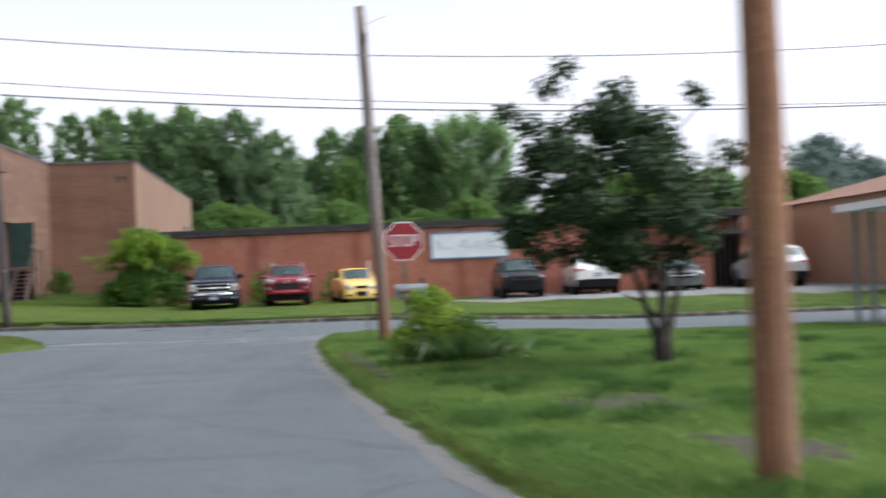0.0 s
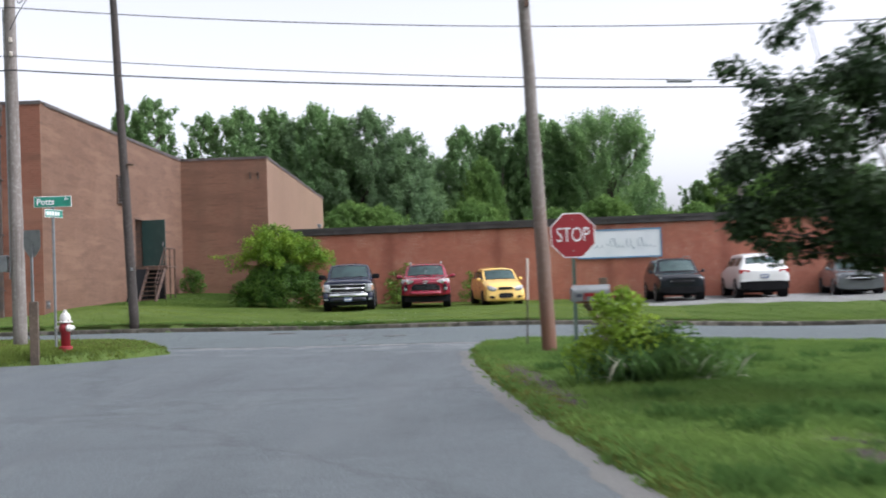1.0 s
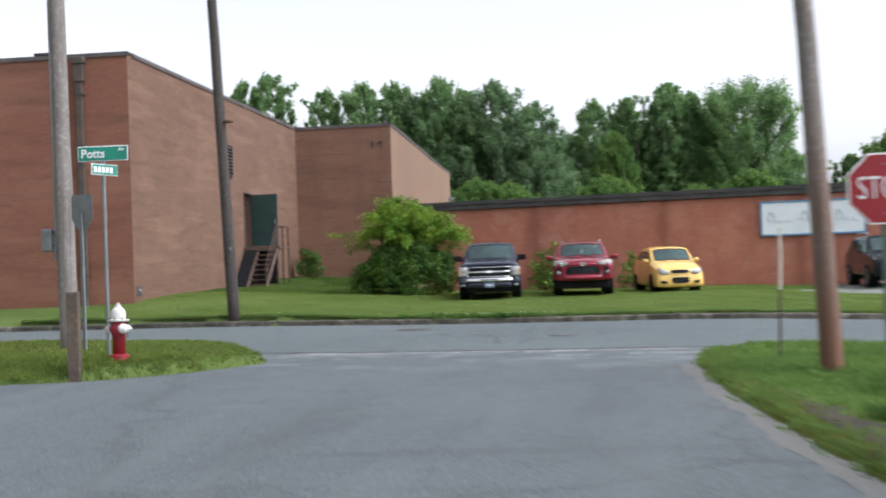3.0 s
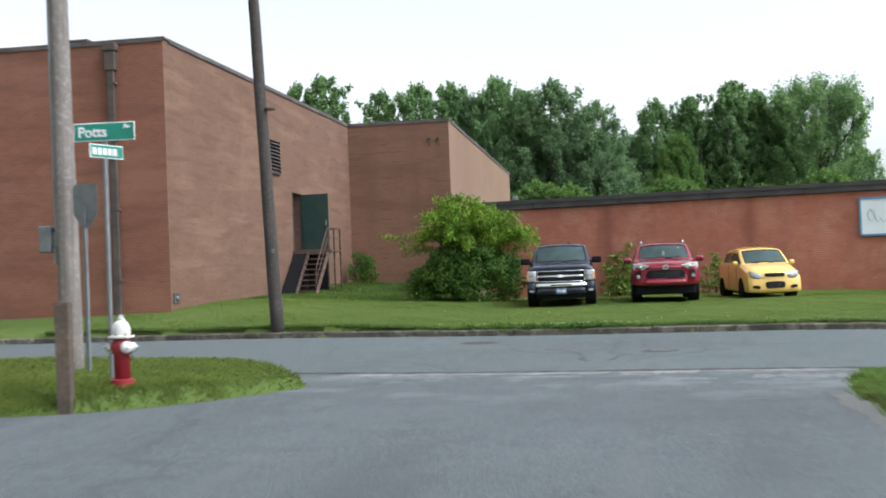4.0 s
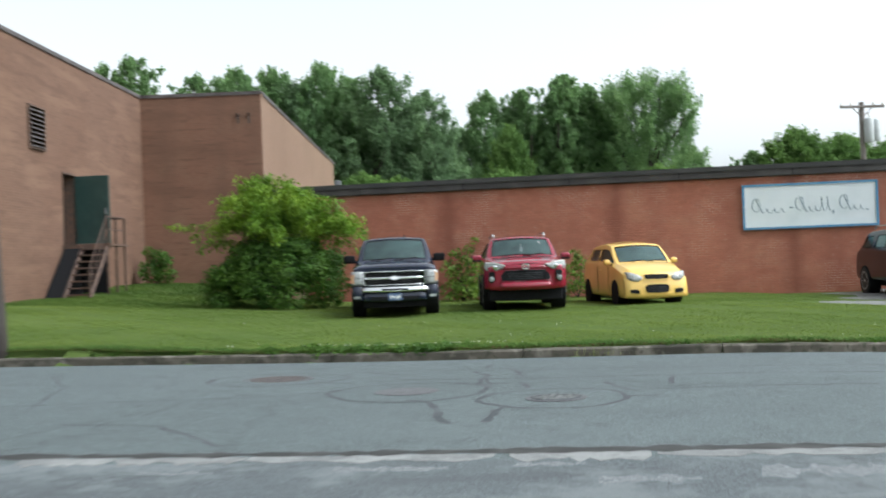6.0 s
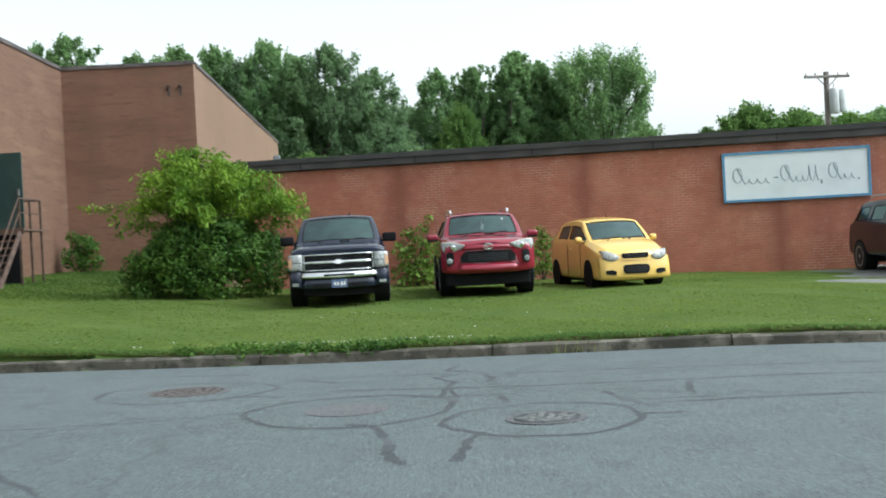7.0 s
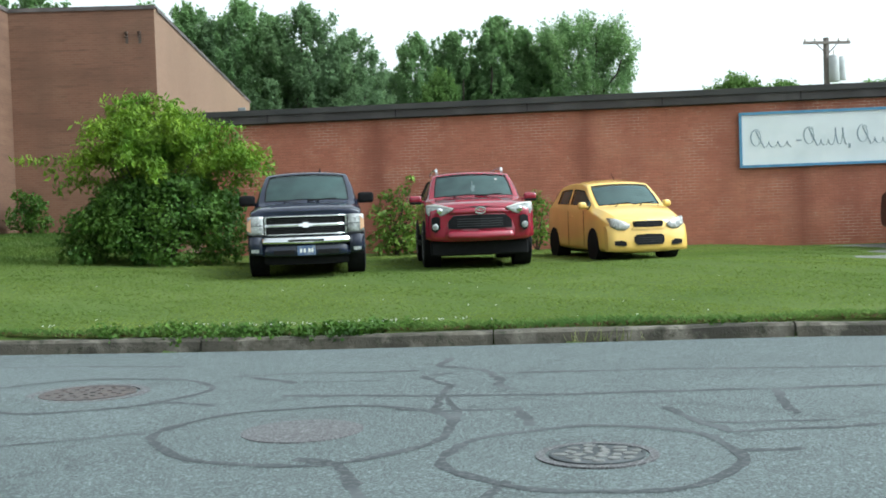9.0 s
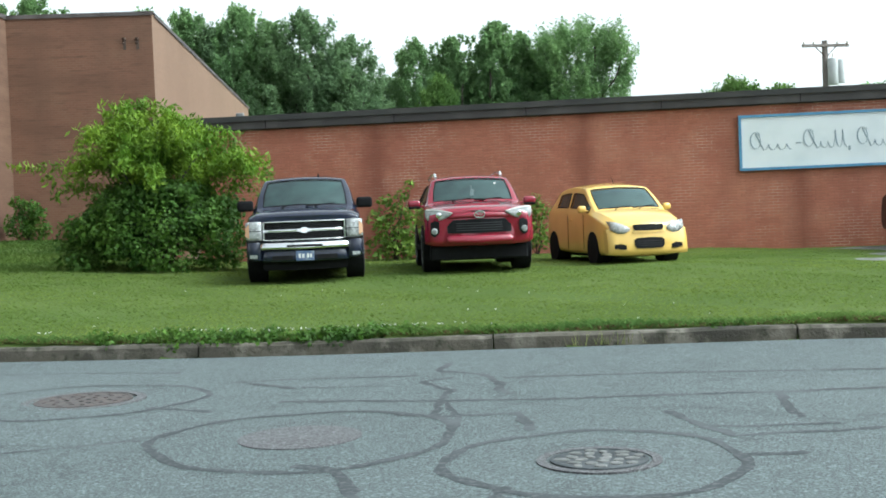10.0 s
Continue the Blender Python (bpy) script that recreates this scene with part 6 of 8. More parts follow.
# ---------------------------------------------------------------- roadside things
def pole(name, x, y, z_top, r, mat, label, lean=(0, 0), base_mat=None, base_h=0.0, dig=0.4):
    z = float(ground_z(x, y))
    top = thing(name, x, y, z, label=label, category="pole", group="utility poles")
    rng = random.Random(int(x * 10))
    n = 14
    h = z_top - z
    for nm, m, a, b in ((("shaft", mat, -dig, h),) if not base_mat else (("butt", base_mat, -dig, base_h), ("shaft", mat, base_h, h))):
        pts, rs = [], []
        for k in range(n + 1):
            s = a + (b - a) * k / n
            pts.append((lean[0] * s / h + rng.uniform(-0.006, 0.006), lean[1] * s / h + rng.uniform(-0.006, 0.006), s))
            rs.append(r * (1 - 0.32 * max(0, s) / max(h, 9)) * (1 + rng.uniform(-0.015, 0.015)))
        part(nm, tube(pts, rs, 16), m, top, smooth=True)
    return top


pole("utility_pole", 2.69, 6.3, 9.5, 0.135, M_WOOD_RED, "reddish brown wooden utility pole on the lawn", lean=(0.02, 0.0))
pole_stop = pole("utility_pole", 1.0, 24.9, 7.44, 0.140, M_WOOD_FOOT, "weathered wooden pole leaning beside the stop sign, reddish below", lean=(-0.30, 0.0))
pole_dark = pole("utility_pole", -11.2, 40.35, 12.0, 0.16, M_WOOD_DARK, "dark tarred wooden pole on the verge", lean=(-0.458, 0.0))
pole_wire = pole("utility_pole", -10.60, 29.0, 10.5, 0.160, M_WOOD_OLD, "grey wooden pole carrying wires and a meter box", lean=(-0.08, 0))


def pole_fittings():
    b = bmesh.new()
    box(b, -0.40, -0.22, -0.10, 0.06, 1.66, 2.04, 0.02, 2)
    m = part("meter_box", b, M_GALV, pole_wire, "grey metal meter box")
    part("meter_bracket", boxes((-0.22, -0.12, -0.03, 0.01, 1.72, 1.77), (-0.22, -0.12, -0.03, 0.01, 1.95, 2.0)), M_STEEL, m)
    part("conduit", tube([(-0.17, -0.06, 1.5), (-0.17, -0.06, 1.75)], 0.022, 8), M_GALV, pole_wire)
    part("conduit", tube([(-0.155, -0.05, 1.75), (-0.17, -0.05, 6.0), (-0.19, -0.05, 7.6)], 0.025, 8), M_GALV, pole_wire)
    for z in (6.55, 6.87, 7.97):
        part("insulator", lathe([(0.02, 0), (0.045, 0.02), (0.05, 0.05), (0.03, 0.06), (0.045, 0.08), (0.03, 0.11)], 12, Matrix.Translation((0.02, -0.21, z - 0.05))), M_CREAM, pole_wire)
        part("insulator_pin", rod(bmesh.new(), (0.0, -0.05, z - 0.04), (0.02, -0.21, z - 0.04), 0.012), M_STEEL, pole_wire)
    part("jumper_wire", tube([(0.02, -0.2, 7.98), (0.25, -0.25, 7.68), (0.5, -0.2, 7.9), (0.85, -0.15, 7.88)], 0.014, 6), M_WIRE, pole_wire, "looped cable at the pole")
    part("jumper_wire", tube([(0.0, -0.18, 7.1), (0.2, -0.22, 7.45), (0.42, -0.2, 7.8)], 0.012, 6), M_WIRE, pole_wire)
    part("top_bracket", boxes((-0.26, -0.18, -0.16, -0.1, 6.55, 6.75)), M_STEEL, pole_stop)
    part("drop_wire", tube([(-0.28, -0.1, 6.9), (-0.1, 0.3, 7.05), (0.35, 1.6, 7.5)], 0.006, 5), M_WIRE, pole_stop)
    part("pole_tag", boxes((-0.03, 0.04, -0.158, -0.150, 1.75, 1.85)), M_GALV, pole_dark)
    part("pole_strap", lathe([(0.125, 5.15), (0.145, 5.15), (0.145, 5.19), (0.125, 5.19)], 18), M_STEEL, pole_dark)


pole_fittings()


def wire(name, z0, b, c, r, y0=28.8, label=""):
    """A slack overhead wire past the junction."""
    pts = []
    for k in range(61):
        x = -10.6 + (62.0) * k / 60
        q = x - 7
        pts.append((x, y0 - 0.03 * (x + 10.6), z0 + b * q + c * q * q * (1 if x < 20 else 0.8)))
    ob = part(name, tube(pts, r, 5), M_WIRE, None)
    tagged(ob, label or "thin dark overhead wire", "wire", "overhead wires")
    pts = []
    for k in range(31):
        x = -10.6 - 40 * k / 30
        q = (x + 10.6)
        pts.append((x, y0 - 0.03 * q, z0 + b * -17.6 + c * 309.8 + 0.045 * q + 0.0016 * q * q))
    ob = part(name, tube(pts, r, 5), M_WIRE, None)
    tagged(ob, label or "thin dark overhead wire", "wire", "overhead wires")


wire("overhead_wire", 6.86, -0.0096, 0.0030, 0.012)
wire("overhead_wire", 5.605, -0.0346, 0.0021, 0.010)
wire("overhead_wire", 5.467, -0.0242, 0.0021, 0.017, label="thick dark overhead cable")
tagged(part("cable_splice", rod(bmesh.new(), (4.0, 28.36, 5.69), (4.55, 28.345, 5.67), 0.035, 0.035, 10), M_GALV), "grey splice case clamped on the overhead cable", "cable splice")


def octagon(r, y0, y1, cz):
    bm = bmesh.new()
    rings = [[bm.verts.new((r * math.cos(math.pi * (k + 0.5) / 4), y, cz + r * math.sin(math.pi * (k + 0.5) / 4))) for k in range(8)] for y in (y0, y1)]
    bm.faces.new(rings[0])
    bm.faces.new(rings[1][::-1])
    for k in range(8):
        bm.faces.new((rings[0][k], rings[1][k], rings[1][(k + 1) % 8], rings[0][(k + 1) % 8]))
    bmesh.ops.recalc_face_normals(bm, faces=bm.faces)
    return bm


def lettering(text, size, mat, parent, m, spread=1.0, bold=0.0):
    """Flat letters in the built-in font, made into a mesh; they face -y."""
    cu = bpy.data.curves.new("letters", "FONT")
    cu.body, cu.size, cu.align_x, cu.align_y = text, size, "CENTER", "CENTER"
    cu.extrude, cu.offset = 0.002, bold
    tmp = bpy.data.objects.new("letters", cu)
    me = bpy.data.meshes.new_from_object(tmp)
    bpy.data.objects.remove(tmp)
    bpy.data.curves.remove(cu)
    me.materials.clear()
    me.materials.append(mat)
    ob = new("lettering", me)
    ob.parent = parent
    ob.matrix_basis = m @ Matrix.Rotation(math.pi / 2, 4, "X") @ Matrix.Diagonal((spread, 1, 1, 1))
    return ob


M_SIGNRED = material("sign_red", (0.235, 0.008, 0.014), 0.5, spots=((3.0, 0.45, 0.75, (0.20, 0.008, 0.013)),))
M_SIGNWHITE = material("sign_white", (0.72, 0.72, 0.72), 0.5, spots=((4.0, 0.5, 0.75, (0.62, 0.62, 0.61)),))
M_SIGNGREEN = material("sign_green", (0.012, 0.20, 0.135), 0.45, spots=((4.0, 0.5, 0.75, (0.014, 0.16, 0.11)),))
M_POSTGREEN = material("green_post", (0.10, 0.16, 0.13), 0.6, 0.3, spots=((6.0, 0.45, 0.7, (0.16, 0.19, 0.17)),))


def stop_sign():
    x, y = 1.40, 23.75
    z = float(ground_z(x, y))
    top = thing("stop_sign", x, y, z, 3.0, "red octagonal stop sign with white border on a post", "sign")
    c = 2.24 - z
    part("post", boxes((-0.03, 0.03, 0.012, 0.05, -0.3, c + 0.38), (-0.03, -0.024, -0.01, 0.012, -0.3, c + 0.38), (0.024, 0.03, -0.01, 0.012, -0.3, c + 0.38)), M_POSTGREEN, top, "green grey steel post")
    plate_ = part("plate", octagon(0.435, -0.016, -0.012, c), M_SIGNWHITE, top)
    part("face", octagon(0.412, -0.020, -0.0165, c), M_SIGNRED, plate_, "red face")
    part("back", octagon(0.434, -0.0115, -0.008, c), M_GALV, plate_)
    lettering("STOP", 0.37, M_SIGNWHITE, plate_, Matrix.Translation((0, -0.024, c)), 0.68, -0.002)
    for dz in (-0.28, 0.28):
        part("bolt", rod(bmesh.new(), (0, -0.03, c + dz), (0, -0.018, c + dz), 0.011), M_GALV, top)


stop_sign()


def street_signs():
    x, y = -9.18, 27.25
    z = float(ground_z(x, y))
    top = thing("street_sign", x, y, z, 4.0, "green street name blades on a grey steel post", "sign")
    part("post", rod(bmesh.new(), (0, 0, -0.3), (0, 0, 3.21 - z), 0.03, 0.03, 12), M_GALV, top)
    h = 3.43 - z
    for nm, turn, w, hh, zc in (("name_blade", 0, 0.78, 0.23, h), ("cross_blade", 66, 0.56, 0.17, h - 0.25)):
        m = Matrix.Translation((0.02 if turn else 0.0, 0, zc)) @ Matrix.Rotation(radians(turn), 4, "Z")
        pl = part(nm, boxes((-w / 2, w / 2, -0.006, 0.006, -hh / 2, hh / 2), bevel=0.003, m=m), M_SIGNWHITE, top, "green blade with white border")
        part("blade_face", boxes((-w / 2 + 0.012, w / 2 - 0.012, -0.010, -0.0065, -hh / 2 + 0.012, hh / 2 - 0.012), m=m), M_SIGNGREEN, pl)
        part("blade_back", boxes((-w / 2 + 0.012, w / 2 - 0.012, 0.0065, 0.010, -hh / 2 + 0.012, hh / 2 - 0.012), m=m), M_SIGNGREEN, pl)
        if not turn:
            lettering("Potts", 0.185, M_SIGNWHITE, pl, m @ Matrix.Translation((-0.15, -0.014, -0.005)), 0.95, 0.003)
            lettering("Av", 0.075, M_SIGNWHITE, pl, m @ Matrix.Translation((0.29, -0.014, 0.055)), 1.0, 0.002)
        else:
            for k in range(5):
                part("letter_bar", boxes((-0.24 + k * 0.085, -0.24 + k * 0.085 + 0.06, -0.0145, -0.0105, -0.045, 0.04), m=m), M_SIGNWHITE, pl)
        part("bracket", boxes((-0.03, 0.03, -0.02, 0.02, zc - hh / 2 - 0.05, zc - hh / 2)), M_GALV, top)


street_signs()


def sign_back():
    x, y = -10.15, 28.6
    z = float(ground_z(x, y))
    top = thing("road_sign", x, y, z, -20.0, "back of a grey metal road sign on its post", "sign")
    part("post", boxes((-0.028, 0.028, -0.02, 0.02, -0.3, 2.62 - z)), M_GALV, top)
    bm = bmesh.new()
    outline = ((-0.20, 0.30), (0.20, 0.30), (0.23, 0.26), (0.23, -0.10), (0.08, -0.30), (-0.08, -0.30), (-0.23, -0.10), (-0.23, 0.26))
    rings = [[bm.verts.new((a, yy, 2.62 - z + b)) for a, b in outline] for yy in (0.022, 0.026)]
    bm.faces.new(rings[0])
    bm.faces.new(rings[1][::-1])
    for k in range(8):
        bm.faces.new((rings[0][k], rings[1][k], rings[1][(k + 1) % 8], rings[0][(k + 1) % 8]))
    bmesh.ops.recalc_face_normals(bm, faces=bm.faces)
    part("plate", bm, M_GALV, top)


sign_back()
M_HYRED = material("hydrant_red", (0.30, 0.020, 0.028), 0.5, spots=((9.0, 0.5, 0.75, (0.20, 0.016, 0.022)), (30.0, 0.6, 0.75, (0.12, 0.05, 0.04))), bump=(40.0, 0.3, 0.004))
M_HYWHITE = material("hydrant_white", (0.54, 0.53, 0.50), 0.5, spots=((8.0, 0.5, 0.75, (0.5, 0.47, 0.42)),), bump=(40.0, 0.3, 0.004))


def hydrant():
    x, y = -8.79, 26.7
    z = float(ground_z(x, y))
    top = thing("fire_hydrant", x, y, z, label="red fire hydrant with white bonnet and caps on grass", category="hydrant")
    part("flange", lathe([(0.0, -0.1), (0.15, -0.1), (0.15, 0.06), (0.155, 0.06), (0.155, 0.09), (0.11, 0.10)], 24), M_HYRED, top)
    part("barrel", lathe([(0.105, 0.08), (0.105, 0.42), (0.125, 0.44), (0.125, 0.60), (0.105, 0.62), (0.105, 0.66)], 24), M_HYRED, top, smooth=True)
    b = part("bonnet", lathe([(0.165, 0.64), (0.172, 0.65), (0.172, 0.67), (0.122, 0.682), (0.122, 0.74), (0.118, 0.78), (0.105, 0.82), (0.084, 0.85), (0.055, 0.87), (0.05, 0.875), (0.05, 0.895), (0.0, 0.895)], 28), M_HYWHITE, top)
    part("operating_nut", lathe([(0.06, 0.893), (0.06, 0.905), (0.03, 0.91), (0.03, 0.945), (0.0, 0.945)], 6), M_HYWHITE, b)
    for k in range(8):
        a = k * math.pi / 4
        part("bolt", rod(bmesh.new(), (0.148 * math.cos(a), 0.148 * math.sin(a), 0.62), (0.148 * math.cos(a), 0.148 * math.sin(a), 0.70), 0.012, 0.012, 6), M_STEEL, b)
    for way, r in ((Vector((-1, -0.15, 0)), 0.052), (Vector((1, -0.15, 0)), 0.052), (Vector((0.75, -0.70, 0)), 0.068)):
        way = way.normalized()
        t = way.to_track_quat("Z", "Y").to_matrix().to_4x4()
        n = part("nozzle", lathe([(r * 0.9, 0.08), (r * 0.9, 0.15)], 16, Matrix.Translation((0, 0, 0.52)) @ t), M_HYRED, top)
        part("cap", lathe([(r * 1.15, 0.14), (r * 1.2, 0.155), (r * 1.15, 0.19), (r * 0.5, 0.205), (r * 0.38, 0.205), (r * 0.38, 0.235), (0, 0.235)], 16, Matrix.Translation((0, 0, 0.52)) @ t), M_HYWHITE, n, "white nozzle cap", smooth=True)
    top.scale = (0.90, 0.90, 0.89)
    part("chain", tube([(0.16, -0.08, 0.47), (0.19, -0.1, 0.40), (0.16, -0.08, 0.36), (0.12, -0.04, 0.42)], 0.008, 5), M_STEEL, top)


hydrant()


def wood_post():
    x, y = -9.22, 26.12
    z = float(ground_z(x, y))
    top = thing("wooden_post", x, y, z, 12.0, "short dark weathered timber post in the grass", "post")
    bm = bmesh.new()
    box(bm, -0.085, 0.085, -0.085, 0.085, -0.3, 1.12, 0.012, 2)
    rnd = random.Random(4)
    for v in bm.verts:
        v.co += Vector((rnd.uniform(-0.006, 0.006), rnd.uniform(-0.006, 0.006), rnd.uniform(-0.015, 0.015)))
    part("timber", bm, material("brown_post_wood", (0.085, 0.062, 0.043), 0.9, spots=((2.0, 0.4, 0.65, (0.055, 0.042, 0.031)), (16.0, 0.5, 0.75, (0.13, 0.10, 0.075))), bump=(25.0, 0.7, 0.01)), top)


wood_post()


M_WOOD_POST = material("brown_post_wood", (0.105, 0.074, 0.050), 0.9, spots=((2.0, 0.4, 0.65, (0.070, 0.052, 0.038)), (16.0, 0.5, 0.75, (0.15, 0.112, 0.082))), bump=(25.0, 0.7, 0.01))


def letter_box():
    x, y = 1.32, 20.2
    z = float(ground_z(x, y))
    top = thing("mailbox", x, y, z, 0, "grey metal mailbox with red flag on a wooden post", "mailbox")
    h = 1.02 - z + 0.12
    bm = bmesh.new()
    prof = [(-0.11, 0.0), (0.11, 0.0), (0.11, 0.13)] + [(0.11 * math.cos(a), 0.13 + 0.11 * math.sin(a)) for a in np.linspace(0, math.pi, 11)[1:-1]] + [(-0.11, 0.13)]
    rings = [[bm.verts.new((xx, b, h + c)) for b, c in prof] for xx in (-0.29, 0.26)]
    n = len(prof)
    for k in range(n):
        bm.faces.new((rings[0][k], rings[0][(k + 1) % n], rings[1][(k + 1) % n], rings[1][k]))
    bm.faces.new(rings[0][::-1])
    bm.faces.new(rings[1])
    bmesh.ops.recalc_face_normals(bm, faces=bm.faces)
    b = part("box", bm, M_GALV, top)
    part("door", boxes((-0.305, -0.291, -0.115, 0.115, h, h + 0.2), bevel=0.02, seg=2), M_GALV, b)
    part("flag", boxes((-0.12, 0.04, -0.120, -0.115, h + 0.07, h + 0.12), (-0.13, -0.10, -0.120, -0.115, h + 0.02, h + 0.12)), M_SIGNRED, b, "red flag")
    part("bar_mark", boxes((-0.24, -0.16, -0.116, -0.1125, h + 0.06, h + 0.11)), M_BARS, b)
    part("board", boxes((-0.24, 0.24, -0.09, 0.09, h - 0.03, h - 0.002)), M_WOOD_RED, top)
    part("post", boxes((0.14, 0.25, 0.115, 0.215, -0.3, h + 0.34), bevel=0.008), M_WOOD_POST, top, "weathered square timber post")
    part("brace", rod(bmesh.new(), (0.19, 0.12, h - 0.42), (-0.10, 0.0, h - 0.035), 0.045, 0.045, 4), M_WOOD_POST, top)


letter_box()


def marker():
    x, y = 0.72, 26.8
    z = float(ground_z(x, y))
    top = thing("marker_post", x, y, z, label="thin marker post, white above and dark below", category="post")
    part("stake", rod(bmesh.new(), (-0.05, 0, -0.2), (-0.01, 0, 1.06 - z), 0.018, 0.016, 8), M_WOOD_DARK, top, "dark lower stake")
    part("sleeve", rod(bmesh.new(), (-0.01, 0, 1.05 - z), (0.015, 0, 1.90 - z), 0.022, 0.022, 10), M_CREAM, top, "white plastic sleeve")


marker()


# ---------------------------------------------------------------- fittings on the factory
def louvre():
    top = thing("wall_vent", SIDE_X, (VENT[0] + VENT[1]) / 2, VENT[2], label="dark metal louvre vent set in the brick wall", category="vent")
    w, h = (VENT[1] - VENT[0]) / 2 - 0.005, VENT[3] - VENT[2] - 0.01
    part("frame", boxes((-0.05, 0.07, -w, -w + 0.06, 0.005, h), (-0.05, 0.07, w - 0.06, w, 0.005, h), (-0.05, 0.07, -w + 0.06, w - 0.06, 0.005, 0.06), (-0.05, 0.07, -w + 0.06, w - 0.06, h - 0.06, h)), M_STEEL, top)
    # Black sheet that stands for the shade behind the slats.
    part("backing", boxes((-0.30, -0.28, -w, w, 0.005, h)), M_DARK, top)
    for k in range(9):
        z = 0.10 + k * (h - 0.18) / 8.5
        m = Matrix.Translation((0.05, 0, z)) @ Matrix.Rotation(radians(38), 4, "Y")
        part("slat", boxes((-0.09, 0.07, -w + 0.065, w - 0.065, -0.007, 0.007), m=m), M_FLASH, top)


louvre()


def stair_door():
    top = thing("door_1", SIDE_X, DOOR[1], DOOR[2], label="dark green steel door standing open above the steps", category="door", kind="structure")
    part("door_frame", boxes((-0.34, 0.02, -1.245, -1.19, 0.004, 2.275), (-0.34, 0.02, -0.055, -0.005, 0.004, 2.275), (-0.34, 0.02, -1.19, -0.055, 2.22, 2.275)), M_STEEL, top)
    leaf = part("leaf", boxes((0.03, 1.18, -0.10, -0.05, 0.03, 2.20), bevel=0.006, m=Matrix.Rotation(radians(-8), 4, "Z")), M_DOOR, top)
    part("door_handle", boxes((1.04, 1.10, -0.16, -0.10, 0.95, 1.15), (1.04, 1.10, -0.19, -0.16, 1.0, 1.03), bevel=0.008, m=Matrix.Rotation(radians(-8), 4, "Z")), M_GALV, leaf, "steel door handle")
    # Near-black walls paint the unlit room's shade.
    tagged(part("room_shade", boxes((SIDE_X - 2.5, SIDE_X - 2.45, 55.8, 60, 2.0, 5.2), (SIDE_X - 2.45, SIDE_X - 0.36, 55.8, 60, 2.3, 2.5), (SIDE_X - 2.45, SIDE_X - 0.36, 59.9, 60, 2.5, 5.2)), M_DARK), "dark room behind the open door", "room", kind="structure")


stair_door()


def steel_stair():
    x0, x1 = -15.62, -14.42
    g = 0.95
    top = thing("steel_stair", SIDE_X, 57.0, g, label="rusty steel steps and landing with handrails", category="stairs")
    ox, oy = SIDE_X, 57.0
    zl = DOOR[2] - g - 0.02
    part("landing", boxes((x0 - ox - 0.13, x1 - ox + 0.15, -0.02, 1.9, zl - 0.06, zl)), M_STEEL, top)
    part("landing_edge", boxes((x0 - ox - 0.13, x1 - ox + 0.15, -0.05, -0.021, zl - 0.16, zl + 0.01)), M_STEEL, top, "rust worn landing edge")
    n = 8
    for k in range(n):
        z = zl * (k + 0.4) / n
        y = -1.75 + 1.75 * k / n
        part("tread", boxes((x0 - ox + 0.5, x1 - ox, y, y + 0.24, z - 0.03, z)), M_TREAD, top)
        part("riser_lip", boxes((x0 - ox + 0.5, x1 - ox, y - 0.012, y - 0.001, z - 0.045, z + 0.004)), M_STEEL, top)
    for x in (x0 - ox + 0.46, x1 - ox + 0.03):
        part("stringer", rod(bmesh.new(), (x, -1.85, -0.05), (x, 0.0, zl - 0.1), 0.08, 0.08, 4), M_TREAD, top)
    x = x1 - ox + 0.03
    part("handrail", tube([(x, -1.8, 0.85), (x, 0.0, zl + 0.85), (x, 1.85, zl + 0.85)], 0.026, 8), M_TREAD, top)
    part("mid_rail", tube([(x, -1.8, 0.45), (x, 0.0, zl + 0.45), (x, 1.85, zl + 0.45)], 0.02, 8), M_TREAD, top)
    part("end_rail", tube([(x, 1.85, zl + 0.85), (x - 1.1, 1.85, zl + 0.85)], 0.026, 8), M_TREAD, top)
    posts = [(x1 - ox + 0.03, -1.8, 0, 0.85), (x1 - ox + 0.03, 0.0, 0, zl + 0.85), (x1 - ox + 0.03, 1.85, 0, zl + 0.85), (x1 - ox + 0.03, 0.92, 0, zl + 0.85), (x0 - ox + 0.02, 0.05, 0, zl - 0.06), (x0 - ox + 0.02, 1.8, 0, zl - 0.06)]
    for x, y, a, b in posts:
        part("post", boxes((x - 0.028, x + 0.028, y - 0.028, y + 0.028, a - 0.25, b)), M_TREAD, top)
    part("side_sheet", sheet_side(x0 - ox + 0.40, zl), M_DARK, top, "dark sloping sheet beside the treads")
    # Black sheet added to give the space under the landing its shade.
    part("under_sheet", boxes((x0 - ox, x1 - ox - 0.1, 0.35, 0.38, -0.1, zl - 0.07)), M_DARK, top, "dark sheet standing for the shade under the landing")


def sheet_side(x, zl):
    """A closed dark wedge beside the treads, sloping from the landing down to the ground."""
    bm = bmesh.new()
    ring = [(-1.95, -0.1), (-1.85, 0.02), (0.0, zl - 0.07), (0.0, -0.1)]
    a = [bm.verts.new((x - 0.48, y, z)) for y, z in ring]
    b = [bm.verts.new((x + 0.02, y, z)) for y, z in ring]
    bm.faces.new(a)
    bm.faces.new(b[::-1])
    for k in range(4):
        bm.faces.new((a[k], b[k], b[(k + 1) % 4], a[(k + 1) % 4]))
    bmesh.ops.recalc_face_normals(bm, faces=bm.faces)
    return bm


steel_stair()


